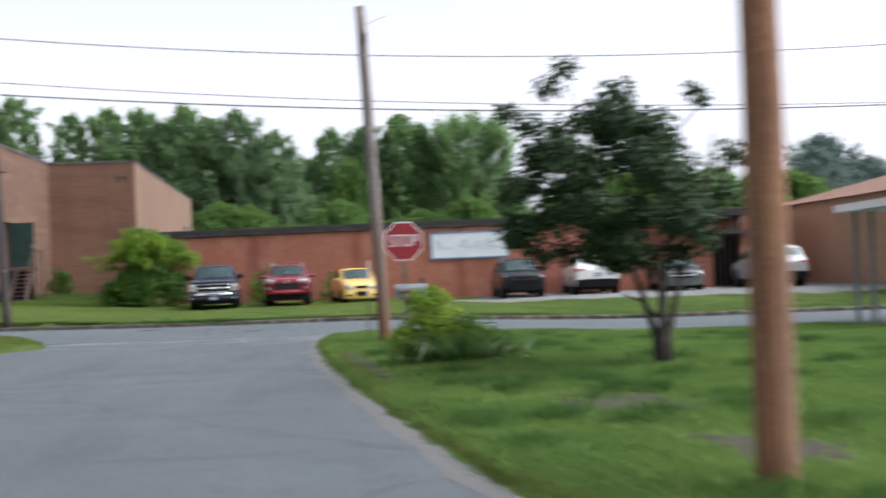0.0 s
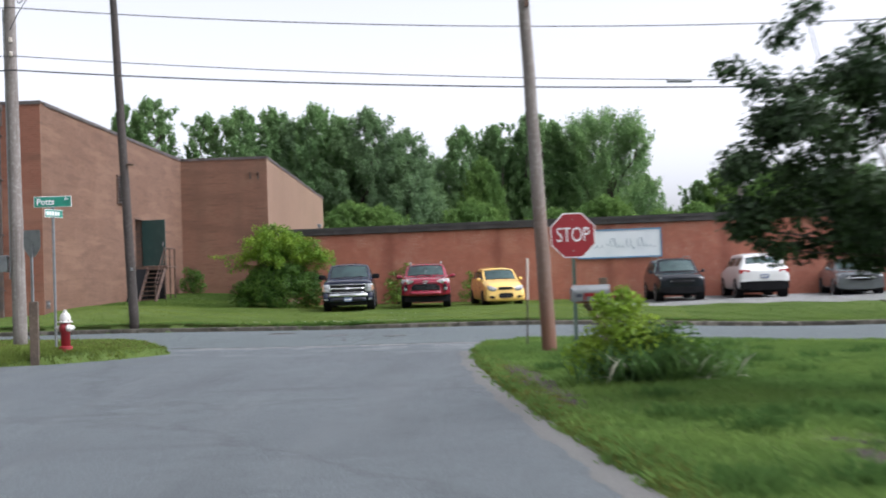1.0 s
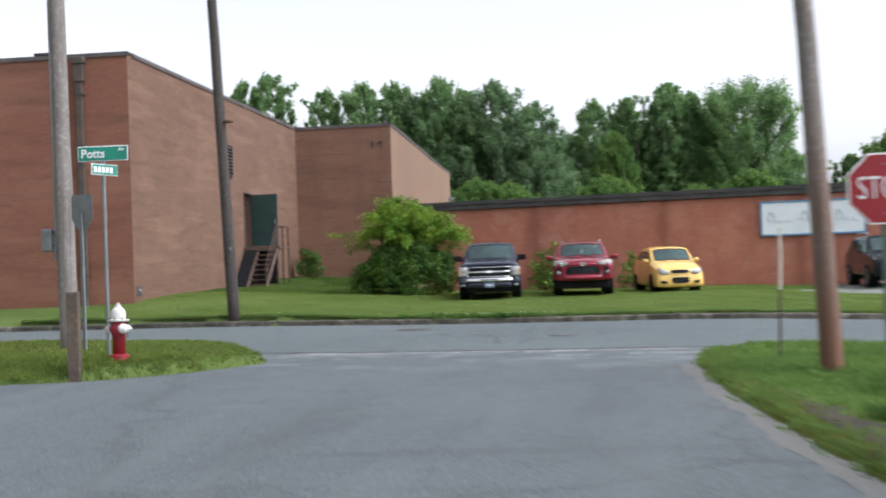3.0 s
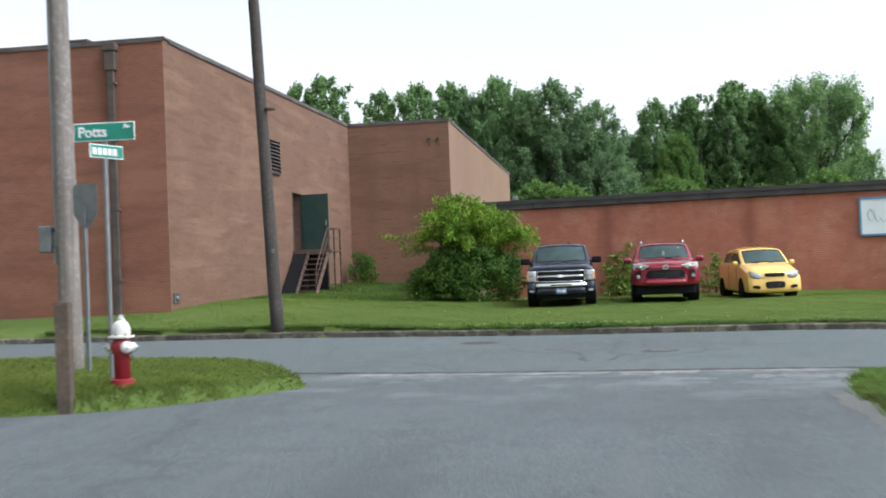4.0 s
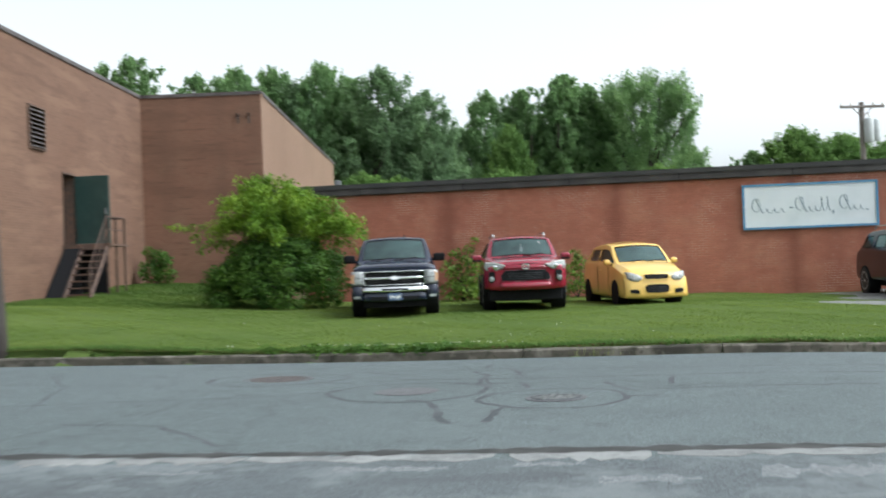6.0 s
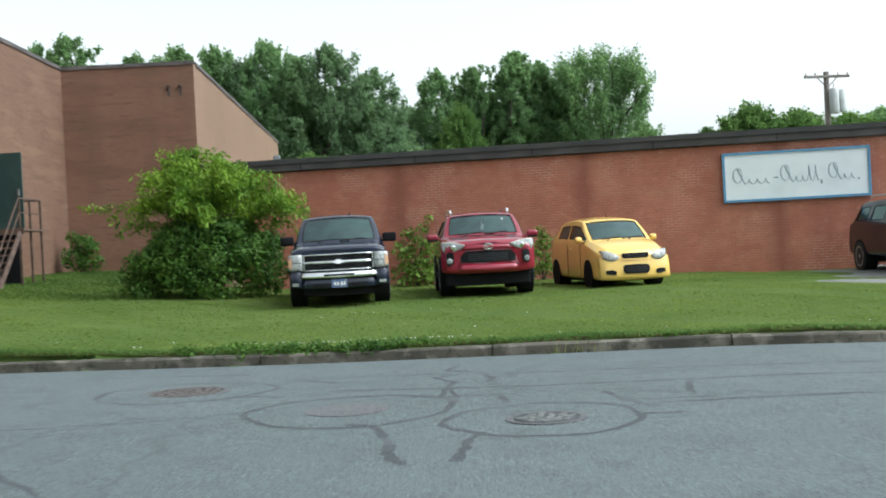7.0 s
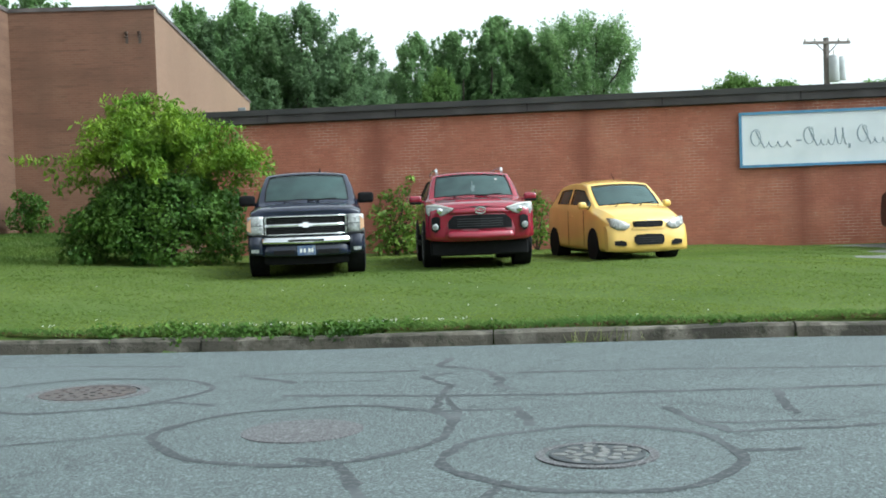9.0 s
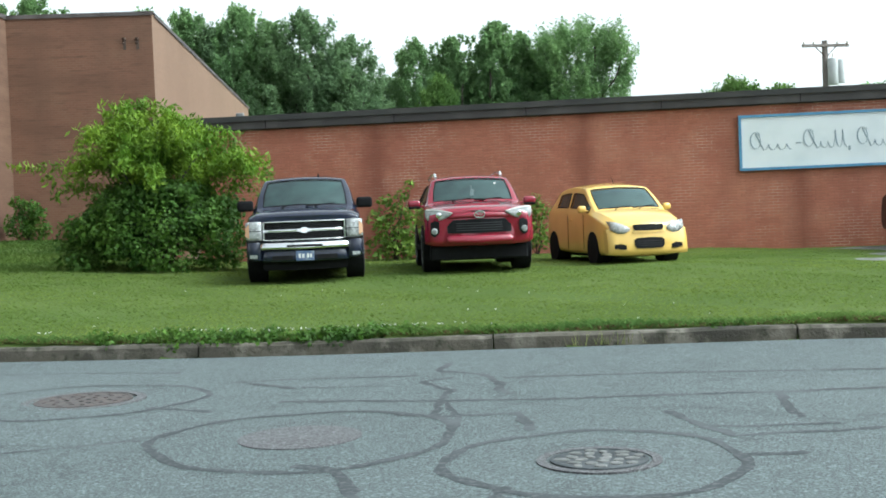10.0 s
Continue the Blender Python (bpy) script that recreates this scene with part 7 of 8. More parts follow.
def downpipe():
    top = thing("downpipe", -17.30, FRONT_Y, 0.7, label="dark rusted rainwater pipe with a hopper box", category="downpipe")
    part("hopper", boxes((-0.15, 0.15, -0.22, -0.004, 6.9, 7.45), (-0.19, 0.19, -0.25, -0.004, 7.45, 7.66), bevel=0.01), M_SEAL, top)
    part("pipe", boxes((-0.10, 0.10, -0.18, -0.03, -0.1, 6.9), bevel=0.02, seg=2), M_SEAL, top)
    for z in (0.9, 2.9, 4.9, 6.5):
        part("strap", boxes((-0.15, 0.15, -0.19, -0.003, z, z + 0.05)), M_SEAL, top)


downpipe()
top_ = thing("wall_outlet", SIDE_X, 45.40, 1.06, label="small square outlet with a pale round cap", category="vent")
part("plate", boxes((0.003, 0.03, -0.20, 0.20, -0.15, 0.15), bevel=0.008), M_FASCIA, top_)
part("cap", lathe([(0.07, 0), (0.07, 0.03), (0.05, 0.05), (0, 0.05)], 18, Matrix.Translation((0.03, 0, 0)) @ Matrix.Rotation(math.pi / 2, 4, "Y")), M_GALV, top_, "pale grey round cap")
tagged(part("roof_hood", boxes((-19.0, -18.4, 45.7, 46.3, TALL_Z - 0.26, 8.62), (-19.08, -18.32, 45.62, 46.38, 8.62, 8.70), bevel=0.01), M_FASCIA), "dark ventilation hood on the tall roof", "roof vent")
for k, dx in enumerate((0.0, 0.42)):
    t_ = thing("pipe_stub", -11.98 + dx, BACK_Y, 7.55, label="short rusty pipe stub with a stain below", category="pipe", group="pipe stubs")
    part("stub", tube([(0, 0.05, 0.05), (0, -0.12, 0.04), (0, -0.15, -0.12)], 0.055, 10), M_TREAD, t_)
    part("stain", boxes((-0.045, 0.045, -0.006, -0.003, -0.30, 0.0)), M_SEAL, t_)


def flood_lamp():
    top = thing("flood_lamp", -7.3, 58.0, LOW_TOP + 0.30, label="small pale flood lamp on the roof edge", category="lamp")
    part("stand", rod(bmesh.new(), (0, 0, 0), (0, 0, 0.2), 0.03), M_GALV, top)
    part("head", boxes((-0.10, 0.10, -0.07, 0.07, 0.2, 0.36), bevel=0.03, seg=2), M_GALV, top)


flood_lamp()


# ---------------------------------------------------------------- the sign on the low wall
M_BLUE = material("blue_frame_paint", (0.10, 0.26, 0.42), 0.5, spots=((4.0, 0.45, 0.75, (0.07, 0.19, 0.33)),))
M_BOARD = material("white_board", (0.70, 0.74, 0.76), 0.45, spots=((1.2, 0.45, 0.75, (0.62, 0.67, 0.69)),))
M_SCRIPT = material("faded_blue_grey_paint", (0.24, 0.31, 0.36), 0.6, spots=((6.0, 0.45, 0.75, (0.38, 0.44, 0.47)),))


def flourish(word, x0, x1, base, tall, humps, parent):
    """A drawn stroke of thick and thin loops: a plain shape in place of a painted trade name."""
    pts = []
    for k in range(25):
        a = k / 24
        ang = 2 * math.pi * (0.12 + 1.15 * a)
        pts.append((x0 + 0.13 + 0.13 * math.cos(ang) * (1 - 0.3 * a), base + tall * (0.55 + 0.48 * math.sin(ang) * (1 - 0.15 * a))))
    n = humps * 10
    start = x0 + 0.30
    for k in range(n + 1):
        a = k / n
        x = start + (x1 - start) * a
        w = humps * 2 * math.pi * a
        high = 0.34 if word[min(int(a * humps), humps - 1)] == "-" else 0.95
        pts.append((x + 0.03 * math.sin(w), base + tall * high * (0.5 - 0.5 * math.cos(w))))
    bm = bmesh.new()
    prev = None
    for i, (x, z) in enumerate(pts):
        ax, az = pts[max(i - 1, 0)]
        bx, bz = pts[min(i + 1, len(pts) - 1)]
        d = math.hypot(bx - ax, bz - az) or 1
        slope = abs(bz - az) / d
        w = 0.004 + 0.010 * slope * (1 if bz < az else 0.3)
        cur = [bm.verts.new((x + s * w * (bz - az) / d, y, z - s * w * (bx - ax) / d)) for y in (-0.068, -0.0645) for s in (-1, 1)]
        if prev:
            for p, q in ((0, 1), (1, 3), (3, 2), (2, 0)):
                bm.faces.new((prev[p], prev[q], cur[q], cur[p]))
        prev = cur
    bmesh.ops.recalc_face_normals(bm, faces=bm.faces)
    part("painted_stroke", bm, M_SCRIPT, parent)


def wall_sign():
    top = thing("sign_board", 4.36, 53.6, 2.16, -9.0, "white sign board with blue frame and faded script on brick", "sign")
    w, h = 3.58, 1.24
    board = part("board", boxes((0.06, w - 0.06, -0.060, -0.004, 0.06, h - 0.06)), M_BOARD, top)
    part("frame", boxes((0, w, -0.085, -0.004, 0, 0.058), (0, w, -0.085, -0.004, h - 0.058, h), (0, 0.058, -0.085, -0.004, 0.058, h - 0.058), (w - 0.058, w, -0.085, -0.004, 0.058, h - 0.058)), M_BLUE, top, "blue wooden frame")
    flourish("---", 0.24, 1.14, 0.44, 0.40, 3, board)
    part("painted_dash", boxes((1.24, 1.36, -0.068, -0.0645, 0.56, 0.59)), M_SCRIPT, board)
    flourish("--||", 1.40, 2.34, 0.44, 0.42, 4, board)
    part("painted_dot", boxes((2.37, 2.42, -0.068, -0.0645, 0.36, 0.46)), M_SCRIPT, board)
    flourish("--", 2.56, 3.20, 0.44, 0.42, 2, board)
    part("painted_dot", boxes((3.26, 3.31, -0.068, -0.0645, 0.42, 0.47)), M_SCRIPT, board)


wall_sign()


# ---------------------------------------------------------------- right hand side, and far off
M_PALEGREY = material("pale_grey_paint", (0.46, 0.48, 0.48), 0.5, spots=((3.0, 0.45, 0.7, (0.38, 0.39, 0.39)),))


def far_pole():
    x, y = 20.0, 90.0
    z = float(ground_z(x, y))
    top = thing("utility_pole", x, y, z, 6.0, "distant wooden pole with crossarm and transformer", "pole", "utility poles")
    part("shaft", rod(bmesh.new(), (0, 0, -0.5), (0, 0, 10.0 - z), 0.2, 0.15, 12), M_WOOD_OLD, top)
    part("crossarm", boxes((-1.35, 1.3, -0.2, -0.08, 9.65 - z, 9.8 - z), bevel=0.01), M_WOOD_OLD, top)
    for k in (-1.25, -0.7, 0.65, 1.2):
        part("insulator", lathe([(0.03, 0), (0.06, 0.03), (0.05, 0.12), (0.02, 0.16)], 10, Matrix.Translation((k, -0.14, 9.8 - z))), M_CREAM, top)
    part("brace", rod(bmesh.new(), (-0.6, -0.1, 9.68 - z), (0, -0.1, 9.1 - z), 0.025), M_STEEL, top)
    part("brace", rod(bmesh.new(), (0.6, -0.1, 9.68 - z), (0, -0.1, 9.1 - z), 0.025), M_STEEL, top)
    t = part("transformer", lathe([(0.25, 0), (0.27, 0.03), (0.27, 1.35), (0.23, 1.42), (0.1, 1.46)], 18, Matrix.Translation((0.22, -0.40, 7.6 - z))), M_PALEGREY, top, "grey transformer can", smooth=True)
    part("transformer", lathe([(0.2, 0), (0.21, 0.03), (0.21, 1.2), (0.18, 1.25), (0.05, 1.3)], 18, Matrix.Translation((0.74, -0.25, 7.7 - z))), M_PALEGREY, top, smooth=True)
    part("bushing", rod(bmesh.new(), (0.22, -0.40, 9.0 - z), (0.22, -0.40, 9.3 - z), 0.05, 0.03), M_CREAM, t)


far_pole()


def side_building():
    top = thing("tan_building", 22.2, 40.0, 0, 0, "plain tan brick building beside the gravel lot", "building", kind="structure")
    part("wall", boxes((0, 0.3, 0, 17.5, -0.4, 4.15), (0.3, 14, 0, 0.3, -0.4, 4.15), (0.3, 14, 17.2, 17.5, -0.4, 4.15), (13.7, 14, 0.3, 17.2, -0.4, 4.15)), M_SIDETAN, top)
    bm = bmesh.new()
    c = [bm.verts.new(p) for p in ((-0.3, -0.3, 4.16), (14.3, -0.3, 4.16), (14.3, 17.8, 4.16), (-0.3, 17.8, 4.16), (6, 6, 5.9), (8, 6, 5.9), (8, 11.5, 5.9), (6, 11.5, 5.9))]
    for f in ((0, 1, 5, 4), (1, 2, 6, 5), (2, 3, 7, 6), (3, 0, 4, 7), (4, 5, 6, 7), (3, 2, 1, 0)):
        bm.faces.new([c[i] for i in f])
    part("roof", bm, material("brown_shingle", (0.23, 0.12, 0.075), 0.9, spots=((3.0, 0.4, 0.7, (0.17, 0.09, 0.06)),), bump=(20, 0.5, 0.02)), top, "brown shingled hip roof")


side_building()


def carport():
    x, y = 13.42, 25.6
    z = float(ground_z(x, y))
    top = thing("carport", x, y, z, -4.0, "open carport with white roof edge and steel posts", "carport")
    part("roof", boxes((0.0, 6.0, -0.4, 5.0, 2.78 - z, 2.90 - z), (-0.05, 6.05, -0.46, -0.401, 2.78 - z, 2.98 - z), (-0.06, -0.002, -0.401, 5.0, 2.78 - z, 2.98 - z)), M_SIGNWHITE, top, "white sheet roof")
    for px in (0.35, 0.80, 5.7):
        for py in (0.0, 4.6):
            part("post", boxes((px - 0.06, px + 0.06, py - 0.06, py + 0.06, -0.3, 2.78 - z), bevel=0.01), M_GALV, top)


carport()


def ragged(name, label, mat, inside, x0, x1, y0, y1, step, lift, category):
    """A patch that shows where it rises above the lawn: inside(x, y) is 1 in its middle and falls to 0 at its rim."""
    X, Y = np.meshgrid(np.arange(x0, x1, step), np.arange(y0, y1, step))
    K = inside(X, Y)
    Z = ground_z(X, Y) - 0.05 + (lift + 0.05) * smooth01(K * 2.2)
    w = X.shape[1]
    verts = np.stack([X.ravel(), Y.ravel(), Z.ravel()], 1)
    keep = (K > 0.0)
    faces = [(j * w + i, j * w + i + 1, (j + 1) * w + i + 1, (j + 1) * w + i) for j in range(X.shape[0] - 1) for i in range(w - 1) if keep[j, i] or keep[j + 1, i + 1]]
    return tagged(sheet(name, verts.tolist(), faces, mat, smooth=True), label, category, kind="structure")


def gravel_shape(x, y):
    u, v = along(x, y)
    low = np.interp(u, [4, 8, 20, 60], [7.6, 6.6, 5.2, 4.5])
    return np.minimum(np.minimum((u - 5.8 - 1.6 * wave(x, y, 0.9, 1)) / 3.0, (v - low - 0.35 * wave(x, y, 1.7, 2)) / 1.2), 1.0)


ragged("gravel_lot", "pale grey gravel parking lot with grass at its edge", M_GRAVEL, gravel_shape, 3.0, 48.0, 38.0, 62.0, 0.3, 0.03, "gravel")


def blob(cx, cy, rx, ry, turn=0.0, seed=0.0):
    c, s = math.cos(radians(turn)), math.sin(radians(turn))

    def inside(x, y):
        a, b = (x - cx) * c + (y - cy) * s, -(x - cx) * s + (y - cy) * c
        return 1 - np.hypot(a / rx, b / ry) + 0.30 * wave(x, y, 4.0, seed) + 0.22 * wave(x, y, 10.0, seed + 1)
    return inside


ragged("dirt_patch", "bare brown dirt patch in the lawn", M_DIRT, blob(2.95, 11.4, 0.75, 1.5, 15, 1), 1.6, 4.4, 9.0, 14.0, 0.08, 0.02, "dirt")
ragged("dirt_patch", "bare brown dirt patch by the pole", M_DIRT, blob(3.35, 8.0, 0.65, 1.2, 10, 2), 2.2, 4.6, 6.0, 10.0, 0.08, 0.02, "dirt")
ragged("dirt_patch", "worn strip of dirt and gravel along the road edge", M_DIRT, blob(0.36, 19.2, 0.34, 4.6, 4.5, 3), -0.6, 1.5, 13.5, 25.0, 0.08, 0.02, "dirt")
ragged("dirt_patch", "worn dirt at the tip of the grass island", M_DIRT, blob(-7.05, 27.55, 0.28, 0.5, -35, 4), -8.6, -6.3, 26.2, 29.2, 0.08, 0.015, "dirt")


# ---------------------------------------------------------------- street surface details
def arc(cx, cy, r, squash=1.0, seed=0, n=64):
    rnd = random.Random(seed)
    ph = rnd.random() * 6
    out = []
    for k in range(n + 1):
        a = 2 * math.pi * (k % n) / n
        q = r * (1 + 0.03 * math.sin(3 * a + ph) + 0.02 * math.sin(7 * a + 2 * ph))
        out.append((cx + q * math.cos(a), cy + q * squash * math.sin(a)))
    return out


M_IRON = material("cast_iron", (0.072, 0.062, 0.060), 0.85, 0.1, spots=((9.0, 0.4, 0.65, (0.10, 0.076, 0.068)), (35.0, 0.48, 0.62, (0.035, 0.034, 0.034)), (80.0, 0.55, 0.7, (0.12, 0.115, 0.112))), bump=(60.0, 0.6, 0.006))
M_STONE = material("worn_studs", (0.10, 0.103, 0.10), 0.8, 0.0, spots=((20.0, 0.4, 0.7, (0.17, 0.17, 0.165)),))
M_PATCH = asphalt("patch_asphalt", (0.078, 0.078, 0.082), (0.092, 0.092, 0.096), (0.062, 0.060, 0.062))


def manhole(x, y, r, label, studs=0):
    z = float(road_z(x, y))
    top = thing("manhole_cover", x, y, z, label=label, category="manhole")
    part("rim", lathe([(r * 1.28, -0.02), (r * 1.28, 0.006), (r * 1.08, 0.007), (r * 1.08, -0.02)], 36), M_PATCH, top)
    part("lid", lathe([(r, -0.03), (r, 0.010), (r * 0.93, 0.012), (r * 0.92, 0.008), (0, 0.008)], 36), M_TAR if studs else M_IRON, top, "dark studded lid" if studs else "rusty iron lid")
    for k in range(0 if studs else 30):
        q, w = r * 0.86 * math.sqrt((k + 0.5) / 30), k * 2.39996
        part("lid_boss", boxes((q * math.cos(w) - 0.018, q * math.cos(w) + 0.018, q * math.sin(w) - 0.012, q * math.sin(w) + 0.012, 0.007, 0.014)), M_IRON, top)
    rnd = random.Random(8)
    for k in range(studs):
        a, q = k * 2.39996, r * 0.86 * math.sqrt((k + 0.5) / studs)
        b = lathe([(0.042, 0.0), (0.04, 0.006), (0.03, 0.009), (0, 0.010)], 9, Matrix.Translation((q * math.cos(a), q * math.sin(a), 0.006)) @ Matrix.Rotation(rnd.random() * 3, 4, "Z") @ Matrix.Diagonal((rnd.uniform(0.8, 1.2), rnd.uniform(0.5, 0.9), 1, 1)))
        part("stud", b, M_STONE, top)


manhole(-2.42, 33.45, 0.26, "round cover with pale worn studs in the street", 22)
manhole(-5.9, 36.46, 0.37, "rusty round iron cover in the street")
patch = thing("round_patch", -4.08, 34.48, float(road_z(-4.08, 34.48)), label="round smooth darker asphalt patch over a filled hole", category="road patch")
part("fill", lathe([(0.38, -0.02), (0.38, 0.004), (0.30, 0.008), (0, 0.009)], 36), M_PATCH, patch)
for k, (cx, cy, r) in enumerate(((-2.44, 33.45, 0.79), (-5.9, 36.46, 0.92), (-4.05, 34.45, 0.92))):
    ribbon("seal_ring", arc(cx, cy, r, 1.0, k), 0.066, M_TAR, 0.0026, "dark ring of crack sealer round a cover", 0.45)


def crack(points, width, seed, wob=0.03):
    """A poured seam along a bent line, thick and thin by turns."""
    rnd = random.Random(seed)
    pts = []
    off = 0.0
    for a, b in zip(points, points[1:]):
        dx, dy = b[0] - a[0], b[1] - a[1]
        d = math.hypot(dx, dy)
        n = max(4, int(d / 0.07))
        for k in range(n):
            off = off * 0.85 + rnd.uniform(-wob, wob)
            pts.append((a[0] + dx * k / n - dy / d * off, a[1] + dy * k / n + dx / d * off))
    pts.append(points[-1])
    ribbon("sealed_crack", pts, width, M_TAR, 0.0018 + 0.0002 * (seed % 5), "dark line of crack sealer on the asphalt", 0.4)


SEAMS = (((-7.21, 38.49), (-6.46, 38.44), (-5.46, 38.17)), ((-5.29, 35.94), (-4.79, 35.6)), ((-4.88, 37.29), (-4.17, 37.37), (-3.3, 37.21)), ((-4.72, 37.2), (-4.3, 36.7)),
         ((-3.0, 38.11), (-3.07, 37.51), (-2.74, 37.09), (-2.65, 36.48), (-2.71, 36.04), (-2.62, 35.87)), ((-3.27, 36.75), (-3.02, 36.2), (-3.17, 35.63), (-3.24, 34.98)), ((-2.62, 36.8), (-1.91, 36.76), (0.36, 36.38), (5.0, 35.9)))
WIDER = (((-4.35, 35.98), (-3.58, 35.75), (-2.7, 35.56), (-1.52, 35.44), (-0.62, 35.37), (5.0, 34.8)), ((-0.84, 35.31), (-0.95, 34.84), (-1.01, 34.35)), ((-1.75, 34.78), (-1.69, 34.3), (-1.57, 33.89), (-0.67, 33.93), (1.6, 33.8)), ((-3.24, 34.98), (-2.9, 34.95), (-2.68, 35.0), (-2.68, 34.31)),
         ((-4.06, 33.67), (-3.84, 33.53), (-3.71, 32.82), (-3.55, 31.9)), ((-2.95, 32.97), (-3.08, 32.69), (-3.2, 31.9)), ((-1.64, 33.42), (-1.32, 33.39)), ((-9.5, 34.0), (-5.85, 34.36), (-5.06, 34.57)), ((-9.5, 38.0), (-8.6, 36.0), (-8.2, 33.5)), ((-7.5, 32.6), (-6.4, 32.3), (-5.5, 31.0)),
         ((-3.03, 36.99), (-3.29, 36.76)), ((-3.5, 35.12), (-3.28, 35.0)), ((-3.15, 35.65), (-3.12, 35.14), (-3.12, 34.81), (-3.18, 34.32)), ((-3.6, 36.62), (-4.25, 36.72)), ((-1.66, 34.19), (-1.13, 34.12), (-0.87, 34.1)))
for i, line in enumerate(SEAMS):
    crack(line, (0.075, 0.07, 0.07, 0.07, 0.075, 0.065, 0.085)[i], 40 + i, 0.018)
for i, line in enumerate(WIDER):
    crack(line, (0.085, 0.065, 0.065, 0.075, 0.085, 0.075, 0.06, 0.04, 0.035, 0.05, 0.06, 0.055, 0.05, 0.05, 0.045)[i], 60 + i, 0.02)

# the open joint and broken concrete strip where the side street meets the main one
M_GAP = material("open_joint_dirt", (0.022, 0.022, 0.021), 0.95, spots=((3.0, 0.45, 0.7, (0.05, 0.05, 0.047)),))
joint = []
rnd = random.Random(12)
for k in range(104):
    u = -8.6 + k * 0.125
    joint.append(street(u, -8.97 + rnd.uniform(-0.015, 0.015)))
ribbon("street_joint", joint, 0.22, M_GAP, 0.0045, "dark open joint where the two streets meet", 0.7)
M_SLAB = material("worn_concrete", (0.205, 0.210, 0.205), 0.9, spots=((1.6, 0.48, 0.64, (0.115, 0.12, 0.12)), (7.0, 0.50, 0.66, (0.145, 0.148, 0.145)), (45.0, 0.5, 0.7, (0.24, 0.24, 0.235))), bump=(50.0, 0.6, 0.01), per_object=0.15)
M_SCAB = asphalt("worn_scab", (0.110, 0.120, 0.123), (0.160, 0.170, 0.172), (0.080, 0.087, 0.090))
slabs = thing("concrete_strip", *street(-3.0, -9.2), 0.0, label="broken pale concrete strip between the two streets", category="pavement", kind="structure")
u = -4.6
while u < 2.4:
    length = rnd.choice((0.35, 0.5, 0.8, 1.1, 1.6, 2.0))
    wide = rnd.uniform(0.24, 0.40)
    bm = bmesh.new()
    ox, oy = slabs.location.x, slabs.location.y
    vs = []
    k = 14
    for i in range(k + 1):
        s = u + length * i / k
        for v in (-9.08 - wide * (0.6 + 0.75 * rnd.random()) * (0.55 if i in (0, k) else 1), -9.075 + rnd.uniform(-0.02, 0.005)):
            px, py = street(s, v)
            vs.append(bm.verts.new((px - ox, py - oy, float(road_z(px, py)) + 0.004)))
    for i in range(k):
        bm.faces.new((vs[2 * i], vs[2 * i + 2], vs[2 * i + 3], vs[2 * i + 1]))
    out = bmesh.ops.extrude_face_region(bm, geom=bm.faces[:])
    bmesh.ops.translate(bm, vec=(0, 0, -0.03), verts=[q for q in out["geom"] if isinstance(q, bmesh.types.BMVert)])
    bmesh.ops.recalc_face_normals(bm, faces=bm.faces)
    part("slab", bm, M_SLAB, slabs)
    u += length + rnd.choice((0.02, 0.03, 0.05, 0.12, 0.3))


# worn pale scabs in the asphalt before the strip
for i, (su, sv, sl, sw) in enumerate(((-1.9, -9.72, 1.0, 0.16), (-0.5, -9.6, 0.6, 0.13), (1.2, -10.0, 1.3, 0.34), (0.1, -10.25, 0.8, 0.24), (2.5, -9.75, 0.8, 0.22), (-3.4, -9.8, 0.7, 0.12))):
    ribbon("worn_patch", [street(su + sl * k / 16, sv + 0.015 * math.sin(k * 0.9 + i)) for k in range(1, 16)], sw, M_SCAB, 0.0016 + 0.0002 * i, "pale worn scab of the asphalt surface", 0.85)


# ---------------------------------------------------------------- grass and weeds
def blades(name, label, rng, n, where, low, high, mat, lean=0.5, width=0.012):
    """n blades of grass as stuff. where: a function that gives n places x, y; those on paving are left out."""
    x, y = where(rng, n)
    d = paved(x, y)
    ok = d < 0.10
    x, y = x[ok], y[ok]
    n = len(x)
    z = ground_z(x, y) - 0.01
    a = rng.random(n) * 2 * math.pi
    h = (low + (high - low) * rng.random(n) ** 1.5)
    h *= 0.7 + 0.3 * (wave(x, y, 0.9) * 0.5 + 0.5) + 0.2 * (wave(x, y, 2.7, 1.3) * 0.5 + 0.5)
    t = np.stack([np.cos(a), np.sin(a), np.zeros(n)], 1)
    s = np.stack([-np.sin(a), np.cos(a), np.zeros(n)], 1)
    p = np.stack([x, y, z], 1)
    w = width * (0.7 + 0.6 * rng.random((n, 1)))
    mid = p + t * (lean * 0.3 * h)[:, None] + np.array([0, 0, 1]) * (0.6 * h)[:, None]
    tip = p + t * (lean * h)[:, None] + np.array([0, 0, 1]) * h[:, None]
    V = np.stack([p - s * w, p + s * w, mid + s * w * 0.7, tip], 1)
    return quads(name, V, mat, None, label, "stuff", "grass")


def rect(x0, x1, y0, y1, bias=1.0):
    def f(rng, n):
        # a loose rim, so that no straight edge shows
        grow = 1 + 0.22 * (rng.random(n) ** 3) * (rng.random(n) - 0.3)
        return x0 + (x1 - x0) * rng.random(n) * grow, y0 + (y1 - y0) * rng.random(n) ** bias * grow
    return f


def verge(u0, u1, v0, v1, bias=1.0):
    def f(rng, n):
        return street(u0 + (u1 - u0) * rng.random(n), v0 + (v1 - v0) * rng.random(n) ** bias)
    return f


